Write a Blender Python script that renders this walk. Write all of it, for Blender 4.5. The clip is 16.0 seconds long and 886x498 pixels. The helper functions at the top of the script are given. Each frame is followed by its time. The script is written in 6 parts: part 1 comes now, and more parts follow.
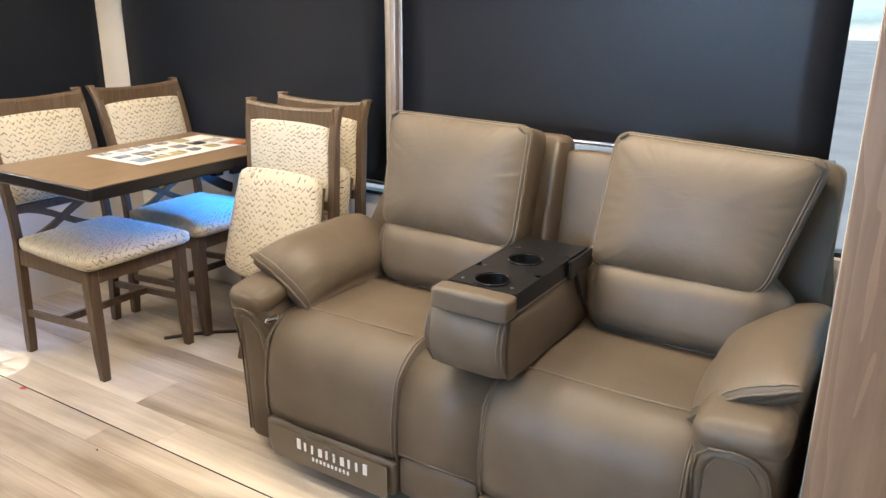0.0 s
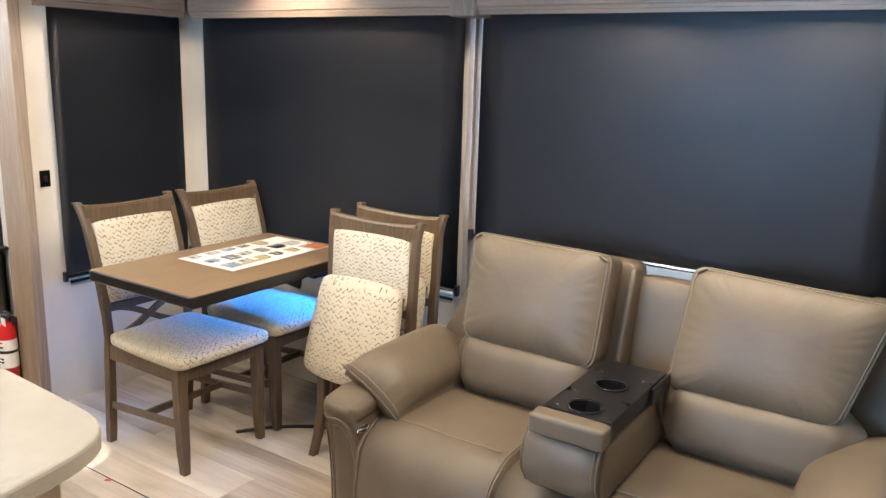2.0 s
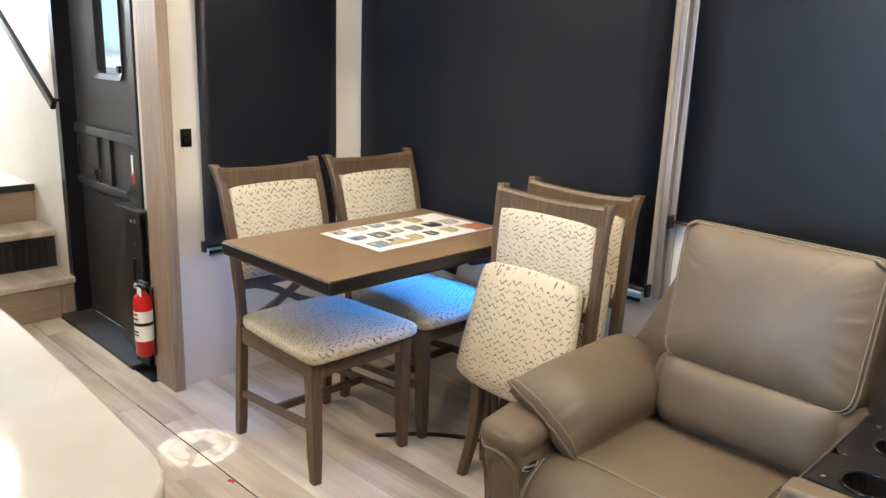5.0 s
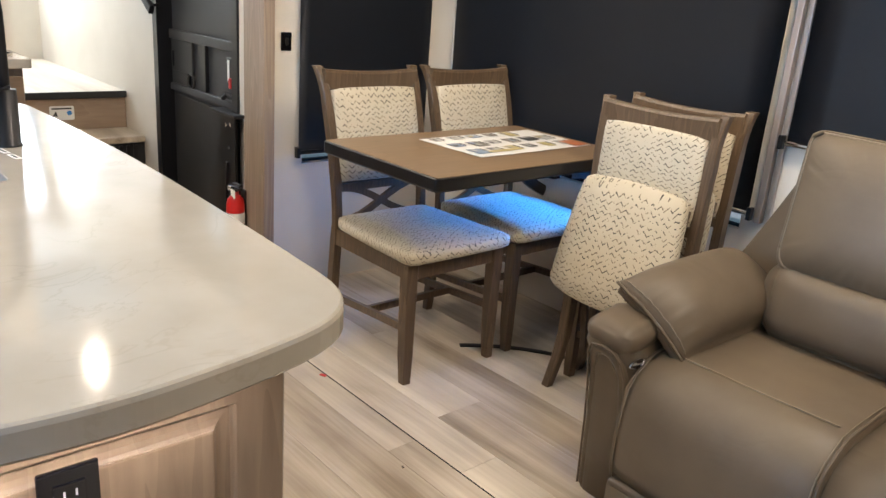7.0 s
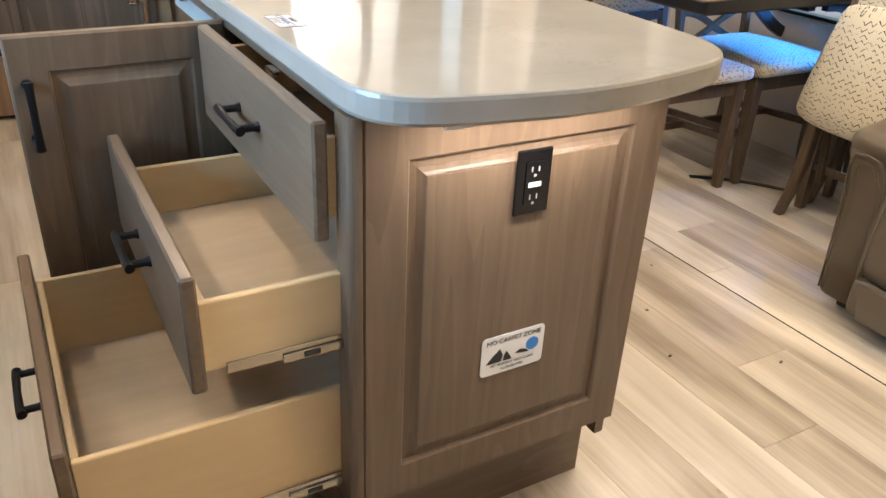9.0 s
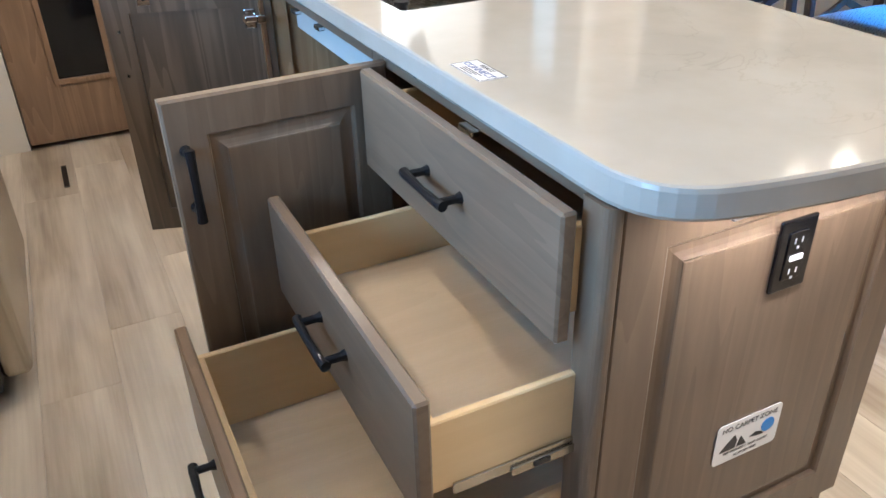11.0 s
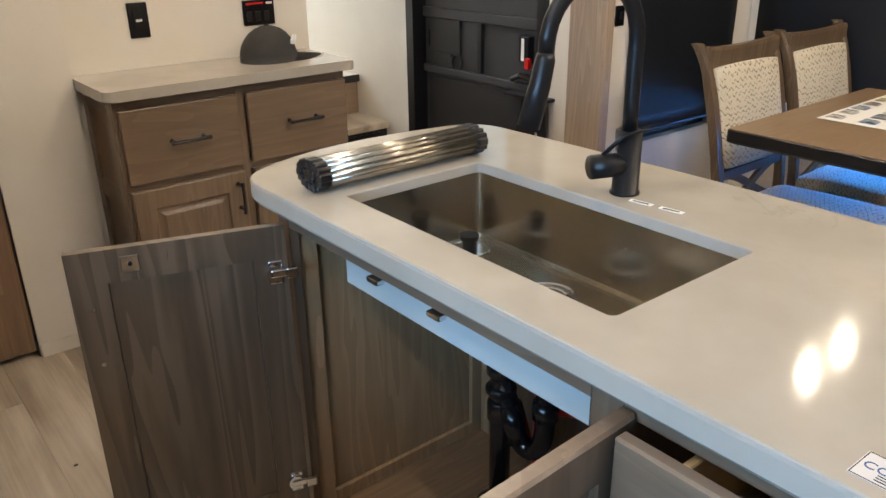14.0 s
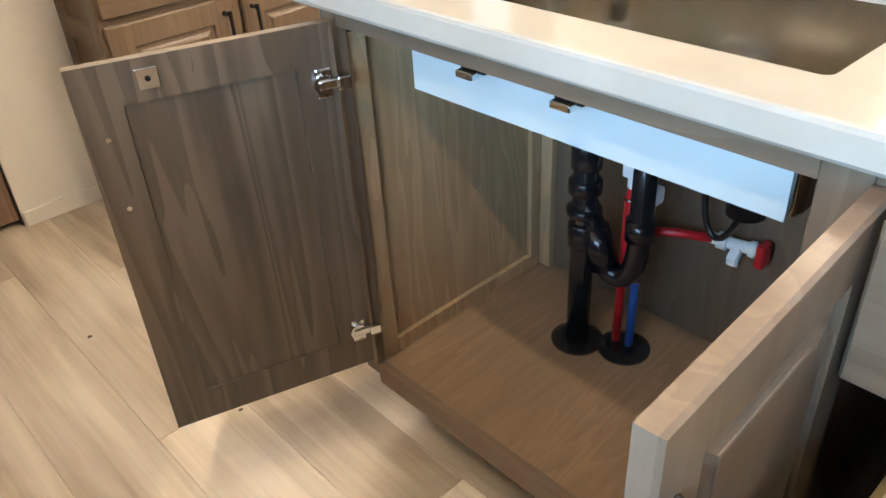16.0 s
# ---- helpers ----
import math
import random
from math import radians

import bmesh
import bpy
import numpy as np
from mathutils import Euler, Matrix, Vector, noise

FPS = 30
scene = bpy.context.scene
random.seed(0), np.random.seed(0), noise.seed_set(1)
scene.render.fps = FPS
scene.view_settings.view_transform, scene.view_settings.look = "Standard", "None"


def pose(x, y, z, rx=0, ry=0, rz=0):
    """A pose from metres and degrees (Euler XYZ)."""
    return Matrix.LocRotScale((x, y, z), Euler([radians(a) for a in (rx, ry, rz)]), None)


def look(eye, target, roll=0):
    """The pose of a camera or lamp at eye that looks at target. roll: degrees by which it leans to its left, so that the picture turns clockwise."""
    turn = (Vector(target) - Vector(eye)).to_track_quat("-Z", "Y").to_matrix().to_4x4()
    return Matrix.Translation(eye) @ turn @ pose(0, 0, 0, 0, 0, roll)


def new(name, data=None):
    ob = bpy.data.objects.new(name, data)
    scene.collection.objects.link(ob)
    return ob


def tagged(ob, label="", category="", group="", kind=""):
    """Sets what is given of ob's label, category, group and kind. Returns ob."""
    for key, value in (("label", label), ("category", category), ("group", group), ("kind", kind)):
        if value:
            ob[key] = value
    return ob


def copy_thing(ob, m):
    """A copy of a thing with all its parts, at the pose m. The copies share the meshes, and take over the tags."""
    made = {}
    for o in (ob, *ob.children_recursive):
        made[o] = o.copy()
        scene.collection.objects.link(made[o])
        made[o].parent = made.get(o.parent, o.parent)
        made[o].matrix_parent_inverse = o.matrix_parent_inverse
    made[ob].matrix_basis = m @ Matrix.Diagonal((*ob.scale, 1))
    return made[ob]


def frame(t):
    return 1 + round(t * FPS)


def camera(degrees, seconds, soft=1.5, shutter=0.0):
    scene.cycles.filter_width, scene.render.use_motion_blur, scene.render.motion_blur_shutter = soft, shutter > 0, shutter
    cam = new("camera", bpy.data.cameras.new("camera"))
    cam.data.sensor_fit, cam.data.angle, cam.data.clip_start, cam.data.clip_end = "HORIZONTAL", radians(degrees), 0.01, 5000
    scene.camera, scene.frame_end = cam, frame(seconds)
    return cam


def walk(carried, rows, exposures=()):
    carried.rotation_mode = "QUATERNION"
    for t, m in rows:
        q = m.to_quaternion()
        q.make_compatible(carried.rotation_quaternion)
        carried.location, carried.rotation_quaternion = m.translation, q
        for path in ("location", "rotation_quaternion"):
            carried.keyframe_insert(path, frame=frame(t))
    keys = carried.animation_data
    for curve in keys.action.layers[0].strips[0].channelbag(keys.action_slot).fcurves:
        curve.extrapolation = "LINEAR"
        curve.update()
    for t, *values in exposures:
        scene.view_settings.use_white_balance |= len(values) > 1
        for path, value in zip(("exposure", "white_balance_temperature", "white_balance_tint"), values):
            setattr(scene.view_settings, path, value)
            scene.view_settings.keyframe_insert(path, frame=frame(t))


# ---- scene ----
cam = camera(59.0, 16.0)
PATH = [
    (0, (0.31, 0.211, 1.372), (-0.703, 1.821, 0.754), 0.4),
    (0.5, (0.283, 0.071, 1.455), (-0.73, 1.699, 0.886), 0.7),
    (1, (0.251, -0.019, 1.502), (-0.76, 1.624, 0.976), 1.1),
    (1.5, (0.22, -0.029, 1.543), (-0.825, 1.606, 1.059), 1.2),
    (2, (0.184, -0.013, 1.561), (-0.886, 1.616, 1.114), 1.8),
    (2.5, (0.096, -0.045, 1.605), (-0.996, 1.575, 1.174), 2.1),
    (3, (0.056, 0.032, 1.567), (-1.131, 1.588, 1.155), 2.1),
    (3.5, (-0.018, 0.113, 1.56), (-1.261, 1.618, 1.124), 2.2),
    (3.7, (-0.05, 0.159, 1.564), (-1.32, 1.636, 1.114), 1.7),
    (5.8, (-0.276, 0.408, 1.368), (-1.664, 1.744, 0.83), 3.0),
    (6, (-0.285, 0.4, 1.365), (-1.672, 1.729, 0.81), 3.3),
    (6.5, (-0.298, 0.324, 1.331), (-1.682, 1.643, 0.743), 4.0),
    (7, (-0.291, 0.227, 1.287), (-1.703, 1.496, 0.659), 4.4),
    (7.5, (-0.275, 0.087, 1.26), (-1.718, 1.279, 0.556), 4.7),
    (8, (-0.243, -0.044, 1.23), (-1.711, 1.068, 0.45), 4.8),
    (8.2, (-0.234, -0.09, 1.22), (-1.714, 0.98, 0.404), 4.3),
    (8.5, (-0.2, -0.158, 1.208), (-1.699, 0.845, 0.345), 3.7),
    (9, (-0.188, -0.24, 1.189), (-1.713, 0.654, 0.253), 2.9),
    (9.2, (-0.188, -0.258, 1.179), (-1.72, 0.596, 0.219), 2.5),
    (11.3, (-0.551, -0.386, 1.253), (-2.107, 0.367, 0.247), -1.5),
    (11.5, (-0.595, -0.409, 1.256), (-2.155, 0.394, 0.296), 0.5),
    (12, (-0.771, -0.383, 1.321), (-2.317, 0.478, 0.389), -1.0),
    (12.5, (-0.95, -0.397, 1.344), (-2.488, 0.582, 0.522), 0.2),
    (13, (-1.052, -0.412, 1.382), (-2.562, 0.646, 0.609), -0.4),
    (13.5, (-1.137, -0.444, 1.396), (-2.606, 0.679, 0.636), -0.5),
    (14, (-1.243, -0.49, 1.374), (-2.679, 0.665, 0.598), -0.7),
    (14.5, (-1.341, -0.505, 1.333), (-2.744, 0.637, 0.479), -0.7),
    (15, (-1.41, -0.517, 1.285), (-2.752, 0.605, 0.314), -2.7),
    (15.5, (-1.467, -0.514, 1.234), (-2.776, 0.582, 0.193), -4.2),
    (16, (-1.51, -0.53, 1.205), (-2.764, 0.576, 0.109), -3.5),
]
# seconds, stops, white balance and tint of the phone's picture
EXPOSURES = [(0, 0.06, 6420, 10), (3.5, 0.0, 6300, 10), (6.5, -0.36, 6300, 10), (7, -0.42, 6350, 10), (8, -0.48, 6500, 10), (9, -0.16, 6720, 10), (11.3, -0.20, 5850, 10), (11.5, -0.22, 5800, 10), (12, -0.34, 5750, 10),
             (12.5, -0.52, 5900, 10), (13, -0.70, 6250, 10), (13.5, -0.74, 6500, 10), (14, -0.68, 6650, 10), (14.5, -0.50, 6850, 10), (15, -0.36, 6950, 10), (15.5, -0.12, 6950, 10), (16, 0.22, 7050, 10)]
walk(cam, [(t, look(eye, target, roll)) for t, eye, target, roll in PATH], EXPOSURES)

# ---- light ----
world = bpy.data.worlds.new("sky")
scene.world = world
world.use_nodes = True
wn = world.node_tree
sky = wn.nodes.new("ShaderNodeTexSky")
sky.sky_type, sky.sun_disc, sky.sun_elevation, sky.sun_rotation = "NISHITA", False, radians(60), radians(180)
wn.links.new(sky.outputs[0], wn.nodes["Background"].inputs[0])
wn.nodes["Background"].inputs[1].default_value = 0.12


def lamp(name, kind, m, energy, color, size=0.1, size_y=None):
    d = bpy.data.lights.new(name, kind)
    d.energy, d.color = energy, color
    if kind == "AREA":
        d.shape, d.size, d.size_y = "RECTANGLE", size, size_y or size
    elif kind == "SUN":
        d.angle = radians(size)
    else:
        d.shadow_soft_size = size
    ob = new(name, d)
    ob.matrix_world = m
    return ob


WARM = (1.0, 0.84, 0.65)
COOL = (0.31, 0.60, 1.0)
# noon sun from the kitchen side, through window gaps and roof openings added unseen
lamp("sun", "SUN", look((0, -1, 1.73), (0, 0, 0)), 5.0, (1.0, 0.96, 0.90), 0.5)
# recessed ceiling lights; only the first two follow reflections, others added unseen for brightness
for lx, ly, lz, watts in ((-2.30, 2.03, 1.96, 4.5), (-2.31, 2.30, 1.96, 4.5), (-0.95, 1.95, 1.96, 13), (-0.25, 1.95, 1.96, 15), (-0.45, 1.05, 2.34, 15), (-1.55, 1.15, 2.34, 13),
                          (-2.85, 1.05, 2.34, 9), (-3.82, 1.25, 2.34, 5), (-1.75, -0.98, 2.34, 17), (-2.35, -0.42, 2.34, 16), (-3.72, 0.50, 2.34, 9), (0.9, 0.3, 2.34, 3.5)):
    lamp("ceiling_lamp", "SPOT", pose(lx, ly, lz), watts * 4, WARM, 0.013).data.spot_size = radians(150)
# sky light in the kitchen window
lamp("window_light", "AREA", look((-1.2, -1.77, 1.40), (-1.2, 0, 1.15)), 99, COOL, 1.7, 0.6)
# daylight leaking in below the long blind behind the table
lamp("blind_gap_light", "AREA", look((-2.30, 2.722, 0.612), (-2.30, 1.95, 0.40)), 10, (0.04, 0.30, 1.0), 1.3, 0.05).data.spread = radians(75)
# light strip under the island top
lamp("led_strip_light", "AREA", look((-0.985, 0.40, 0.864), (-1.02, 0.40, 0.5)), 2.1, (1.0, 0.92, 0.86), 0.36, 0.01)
# fill light added out of view beyond the stairs, brightens the stair wall
lamp("bedroom_window_light", "AREA", look((-6.385, 1.43, 1.85), (-4.5, 1.55, 1.0)), 75, (0.80, 0.90, 1.0), 0.5, 0.6)

# ---- materials ----


def mat(name, color=(0.5, 0.5, 0.5), rough=0.5, metal=0.0, **extra):
    m = bpy.data.materials.new(name)
    m.use_nodes = True
    b = m.node_tree.nodes["Principled BSDF"]
    b.inputs["Base Color"].default_value = (*color, 1)
    b.inputs["Roughness"].default_value = rough
    b.inputs["Metallic"].default_value = metal
    for k, v in extra.items():
        b.inputs[k.replace("_", " ")].default_value = v
    return m


def nodes_of(m):
    t = m.node_tree
    return t, t.nodes, t.links, t.nodes["Principled BSDF"]


def coords(t, scale, rot=(0, 0, 0), kind="Object"):
    tc = t.nodes.new("ShaderNodeTexCoord")
    mp = t.nodes.new("ShaderNodeMapping")
    mp.inputs["Scale"].default_value = scale
    mp.inputs["Rotation"].default_value = [radians(a) for a in rot]
    t.links.new(tc.outputs[kind], mp.inputs[0])
    return mp


def noise_of(t, vec, scale, detail=4.0, rough=0.55, distort=0.0):
    n = t.nodes.new("ShaderNodeTexNoise")
    n.inputs["Scale"].default_value, n.inputs["Detail"].default_value = scale, detail
    n.inputs["Roughness"].default_value, n.inputs["Distortion"].default_value = rough, distort
    if vec is not None:
        t.links.new(vec.outputs[0], n.inputs["Vector"])
    return n


def ramp(t, src, stops):
    r = t.nodes.new("ShaderNodeValToRGB")
    while len(r.color_ramp.elements) < len(stops):
        r.color_ramp.elements.new(0.5)
    for e, (p, c) in zip(r.color_ramp.elements, stops):
        e.position, e.color = p, (*c, 1)
    t.links.new(src, r.inputs[0])
    return r


def bump(t, src, strength, dist=0.002):
    b = t.nodes.new("ShaderNodeBump")
    b.inputs["Strength"].default_value, b.inputs["Distance"].default_value = strength, dist
    t.links.new(src, b.inputs["Height"])
    t.links.new(b.outputs[0], t.nodes["Principled BSDF"].inputs["Normal"])
    return b


def math_node(t, op, a, b):
    n = t.nodes.new("ShaderNodeMath")
    n.operation = op
    for i, v in enumerate((a, b)):
        if isinstance(v, (int, float)):
            n.inputs[i].default_value = v
        else:
            t.links.new(v, n.inputs[i])
    return n.outputs[0]


def mix_color(t, fac, a, b, kind="MIX"):
    n = t.nodes.new("ShaderNodeMix")
    n.data_type, n.blend_type = "RGBA", kind
    for sock, v in ((n.inputs[0], fac), (n.inputs[6], a), (n.inputs[7], b)):
        if isinstance(v, (int, float)):
            sock.default_value = v
        elif isinstance(v, tuple):
            sock.default_value = (*v, 1)
        else:
            t.links.new(v, sock)
    return n.outputs[2]


def wood(name, dark, light, along=2, rough=0.42, scale=1.0, cathedral=0.5, coat=0.0):
    """Stained wood whose grain runs along the object's axis 0, 1 or 2."""
    m = mat(name, light, rough)
    t, n, l, b = nodes_of(m)
    sc = [14.0 * scale] * 3
    sc[along] = 1.3 * scale
    v = coords(t, sc)
    info = n.new("ShaderNodeObjectInfo")
    off = n.new("ShaderNodeVectorMath")
    off.operation = "MULTIPLY_ADD"
    comb = n.new("ShaderNodeCombineXYZ")
    for i in range(3):
        l.new(info.outputs["Random"], comb.inputs[i])
    l.new(comb.outputs[0], off.inputs[0])
    off.inputs[1].default_value = (31, 17, 23)
    l.new(v.outputs[0], off.inputs[2])
    big = noise_of(t, off, 0.5, 3, 0.5, 0.6)
    fine = noise_of(t, off, 6.0, 5, 0.65)
    rings = math_node(t, "POWER", math_node(t, "FRACT", math_node(t, "MULTIPLY", big.outputs[0], 13.0), 0.0), 2.2)
    blotch = noise_of(t, off, 0.22, 3, 0.6, 1.0)
    f = math_node(t, "ADD", math_node(t, "MULTIPLY", rings, 0.5 * cathedral), math_node(t, "MULTIPLY", fine.outputs[0], 0.36))
    f = math_node(t, "ADD", f, math_node(t, "MULTIPLY", big.outputs[0], 0.22))
    f = math_node(t, "ADD", f, math_node(t, "MULTIPLY", blotch.outputs[0], 0.34))
    r = ramp(t, f, [(0.28, dark), (0.75, light)])
    l.new(r.outputs[0], b.inputs["Base Color"])
    bump(t, fine.outputs[0], 0.07, 0.001)
    b.inputs["Coat Weight"].default_value = coat
    b.inputs["Coat Roughness"].default_value = 0.25
    return m


def mottled(name, a, b2, scale=6.0, rough=0.5, bump_scale=200.0, bump_strength=0.05, metal=0.0, **extra):
    m = mat(name, a, rough, metal, **extra)
    t, n, l, b = nodes_of(m)
    v = coords(t, (1, 1, 1))
    big = noise_of(t, v, scale, 4)
    r = ramp(t, big.outputs[0], [(0.35, a), (0.65, b2)])
    l.new(r.outputs[0], b.inputs["Base Color"])
    fine = noise_of(t, v, bump_scale, 3)
    bump(t, fine.outputs[0], bump_strength, 0.001)
    return m


def plank_floor():
    """Greyed oak vinyl: long soft streaks, fine grain, each plank with its own tone."""
    m = mat("floor_plank", (0.5, 0.42, 0.34), 0.30)
    t, n, l, b = nodes_of(m)
    info = n.new("ShaderNodeObjectInfo")
    comb = n.new("ShaderNodeCombineXYZ")
    for i in range(3):
        l.new(info.outputs["Random"], comb.inputs[i])
    def shifted(sc):
        v = coords(t, sc)
        off = n.new("ShaderNodeVectorMath")
        off.operation = "MULTIPLY_ADD"
        l.new(comb.outputs[0], off.inputs[0])
        off.inputs[1].default_value = (41, 27, 13)
        l.new(v.outputs[0], off.inputs[2])
        return off
    streak = noise_of(t, shifted((0.9, 9.0, 9.0)), 1.0, 3, 0.55, 0.5)
    fine = noise_of(t, shifted((3.0, 90.0, 90.0)), 1.0, 4, 0.6)
    cloud = noise_of(t, shifted((2.5, 5.0, 5.0)), 1.0, 3, 0.5, 0.8)
    f = math_node(t, "ADD", math_node(t, "MULTIPLY", streak.outputs[0], 0.62), math_node(t, "MULTIPLY", fine.outputs[0], 0.18))
    f = math_node(t, "ADD", f, math_node(t, "MULTIPLY", cloud.outputs[0], 0.22))
    f = math_node(t, "ADD", f, math_node(t, "MULTIPLY", math_node(t, "SUBTRACT", info.outputs["Random"], 0.5), 0.15))
    r = ramp(t, f, [(0.32, (0.255, 0.198, 0.140)), (0.43, (0.40, 0.328, 0.248)), (0.53, (0.515, 0.44, 0.348)), (0.66, (0.65, 0.575, 0.47))])
    l.new(r.outputs[0], b.inputs["Base Color"])
    bump(t, fine.outputs[0], 0.10, 0.0008)
    rr = n.new("ShaderNodeMapRange")
    rr.inputs["To Min"].default_value, rr.inputs["To Max"].default_value = 0.24, 0.38
    l.new(cloud.outputs[0], rr.inputs["Value"])
    l.new(rr.outputs[0], b.inputs["Roughness"])
    return m


CAB = wood("cabinet_wood", (0.094, 0.062, 0.040), (0.198, 0.139, 0.093), 2, 0.30, 0.8, 0.26)
CAB_X = wood("cabinet_wood_lying", (0.094, 0.062, 0.040), (0.198, 0.139, 0.093), 0, 0.30, 0.8, 0.26)
CAB_Y = wood("cabinet_wood_deep", (0.094, 0.062, 0.040), (0.198, 0.139, 0.093), 1, 0.30, 0.8, 0.26)
# darker veneer on the door's back, with the shade there mixed into the colour
DOORBACK = wood("shaded_door_back_veneer", (0.040, 0.027, 0.018), (0.108, 0.078, 0.053), 2, 0.28, 0.75, 1.1, 0.7)
# cabinet wood's lit copy: light on the inner left side painted into it
LITINNER = wood("lit_inner_wood", (0.27, 0.165, 0.083), (0.45, 0.305, 0.172), 2, 0.42, 0.9, 0.45)
DARKWOOD = wood("chair_wood", (0.056, 0.036, 0.021), (0.128, 0.085, 0.051), 2, 0.36, 1.5)
TABLEWOOD = wood("table_wood", (0.150, 0.098, 0.058), (0.235, 0.160, 0.096), 1, 0.4, 0.8, 0.25)
PLY = wood("birch_ply", (0.64, 0.45, 0.235), (0.75, 0.565, 0.325), 1, 0.45, 0.5, 0.05)
# paler than the cabinet wood because light on the cabinet floor is painted in
LITSHELF = wood("lit_cabinet_floor", (0.135, 0.085, 0.048), (0.27, 0.180, 0.108), 1, 0.40, 1.0, 0.3)
BLACK = mat("black_paint", (0.005, 0.005, 0.006), 0.34)
GLOSSBLACK = mat("gloss_black_plastic", (0.004, 0.004, 0.005), 0.12)
BLACKMETAL = mat("black_metal", (0.018, 0.018, 0.02), 0.34, 0.6)
WALLM = mottled("wall_vinyl", (0.605, 0.56, 0.49), (0.645, 0.60, 0.53), 3.0, 0.55, 350.0, 0.06)
CEILM = mottled("ceiling_vinyl", (0.60, 0.585, 0.55), (0.64, 0.62, 0.59), 3.0, 0.6)
BLINDM = mottled("blackout_blind", (0.017, 0.019, 0.025), (0.023, 0.0255, 0.031), 1.5, 0.38, 500.0, 0.12)
LEATHER = mottled("taupe_leather", (0.096, 0.073, 0.050), (0.120, 0.092, 0.063), 5.0, 0.47, 420.0, 0.12, Specular_IOR_Level=0.36)


def soft_creases(m):
    """Shallow folds under the grain of the leather."""
    t, n, l, b = nodes_of(m)
    grain = b.inputs["Normal"].links[0].from_node
    w = noise_of(t, coords(t, (5, 5, 9)), 1.0, 3, 0.5, 1.2)
    fold = math_node(t, "ABSOLUTE", math_node(t, "SUBTRACT", w.outputs[0], 0.5), 0)
    k = n.new("ShaderNodeBump")
    k.inputs["Strength"].default_value, k.inputs["Distance"].default_value = 0.15, 0.012
    l.new(math_node(t, "MINIMUM", fold, 0.11), k.inputs["Height"])
    l.new(k.outputs[0], grain.inputs["Normal"])


soft_creases(LEATHER)
QUARTZ = mottled("solid_top", (0.325, 0.294, 0.250), (0.375, 0.342, 0.296), 5.0, 0.085, 90.0, 0.004, Specular_IOR_Level=0.40)
def veins(m):
    """Faint darker veins and flecks in the solid top."""
    t, n, l, b = nodes_of(m)
    v = coords(t, (1, 1, 1))
    w = noise_of(t, v, 3.2, 5, 0.6, 1.6)
    thin = math_node(t, "ABSOLUTE", math_node(t, "SUBTRACT", w.outputs[0], 0.5), 0)
    mask = ramp(t, thin, [(0.0, (0.86, 0.85, 0.83)), (0.014, (1, 1, 1))])
    patch = noise_of(t, v, 1.7, 2)
    amount = ramp(t, patch.outputs[0], [(0.5, (0, 0, 0)), (0.62, (0.9, 0.9, 0.9))])
    src = b.inputs["Base Color"].links[0].from_socket
    col = mix_color(t, amount.outputs[0], src, mix_color(t, 1.0, src, mask.outputs[0], "MULTIPLY"))
    l.new(col, b.inputs["Base Color"])


veins(QUARTZ)
STEEL = mottled("brushed_steel", (0.42, 0.38, 0.32), (0.50, 0.46, 0.39), 3.0, 0.22, 160.0, 0.05, 1.0)
BASIN = mottled("satin_steel", (0.47, 0.43, 0.365), (0.55, 0.505, 0.43), 2.0, 0.27, 160.0, 0.03, 1.0)


def brushed(m):
    """Upright brushing lines that vary the gloss."""
    t, n, l, b = nodes_of(m)
    w = noise_of(t, coords(t, (26, 26, 1.2)), 1.0, 4, 0.6)
    rr = n.new("ShaderNodeMapRange")
    rr.inputs["To Min"].default_value, rr.inputs["To Max"].default_value = 0.09, 0.30
    l.new(w.outputs[0], rr.inputs["Value"])
    l.new(rr.outputs[0], b.inputs["Roughness"])


brushed(BASIN)
FLOORM = plank_floor()

# ---- building helpers ----


def add_box(bm, x0, x1, y0, y1, z0, z1, bevel=0.0, seg=2):
    r = bmesh.ops.create_cube(bm, size=1)
    vs = r["verts"]
    for v in vs:
        v.co = Vector(((x0 + x1) / 2 + v.co.x * (x1 - x0), (y0 + y1) / 2 + v.co.y * (y1 - y0), (z0 + z1) / 2 + v.co.z * (z1 - z0)))
    if bevel:
        es = list({e for v in vs for e in v.link_edges})
        bmesh.ops.bevel(bm, geom=es, offset=bevel, segments=seg, profile=0.5, affect="EDGES")
    return bm


def box(x0, x1, y0, y1, z0, z1, bevel=0.0, seg=2):
    return add_box(bmesh.new(), x0, x1, y0, y1, z0, z1, bevel, seg)


BASE = {}


def link(name, bm, material, parent=None, label="", smooth=False):
    """One mesh object; bm is in world places and is carried into its thing's own axes."""
    me = bpy.data.meshes.new(name)
    if parent in BASE:
        bm.transform(BASE[parent].inverted())
    bmesh.ops.recalc_face_normals(bm, faces=bm.faces[:])
    bm.to_mesh(me)
    bm.free()
    me.materials.append(material)
    if smooth:
        me.polygons.foreach_set("use_smooth", [True] * len(me.polygons))
    ob = new(name, me)
    if parent:
        ob.parent = parent
        if parent in BASE:
            BASE[ob] = BASE[parent]
    if label:
        tagged(ob, label)
    return ob


def part(name, bm, material, parent, label="", smooth=False):
    return link(name, bm, material, parent, label, smooth)


def thing(name, m, label, category, group="", kind=""):
    ob = new(name)
    ob.empty_display_size = 0.1
    ob.matrix_world = m
    BASE[ob] = m.copy()
    return tagged(ob, label, category, group, kind)


def structure(name, bm, material, label, category):
    return tagged(link(name, bm, material), label, category, "", "structure")


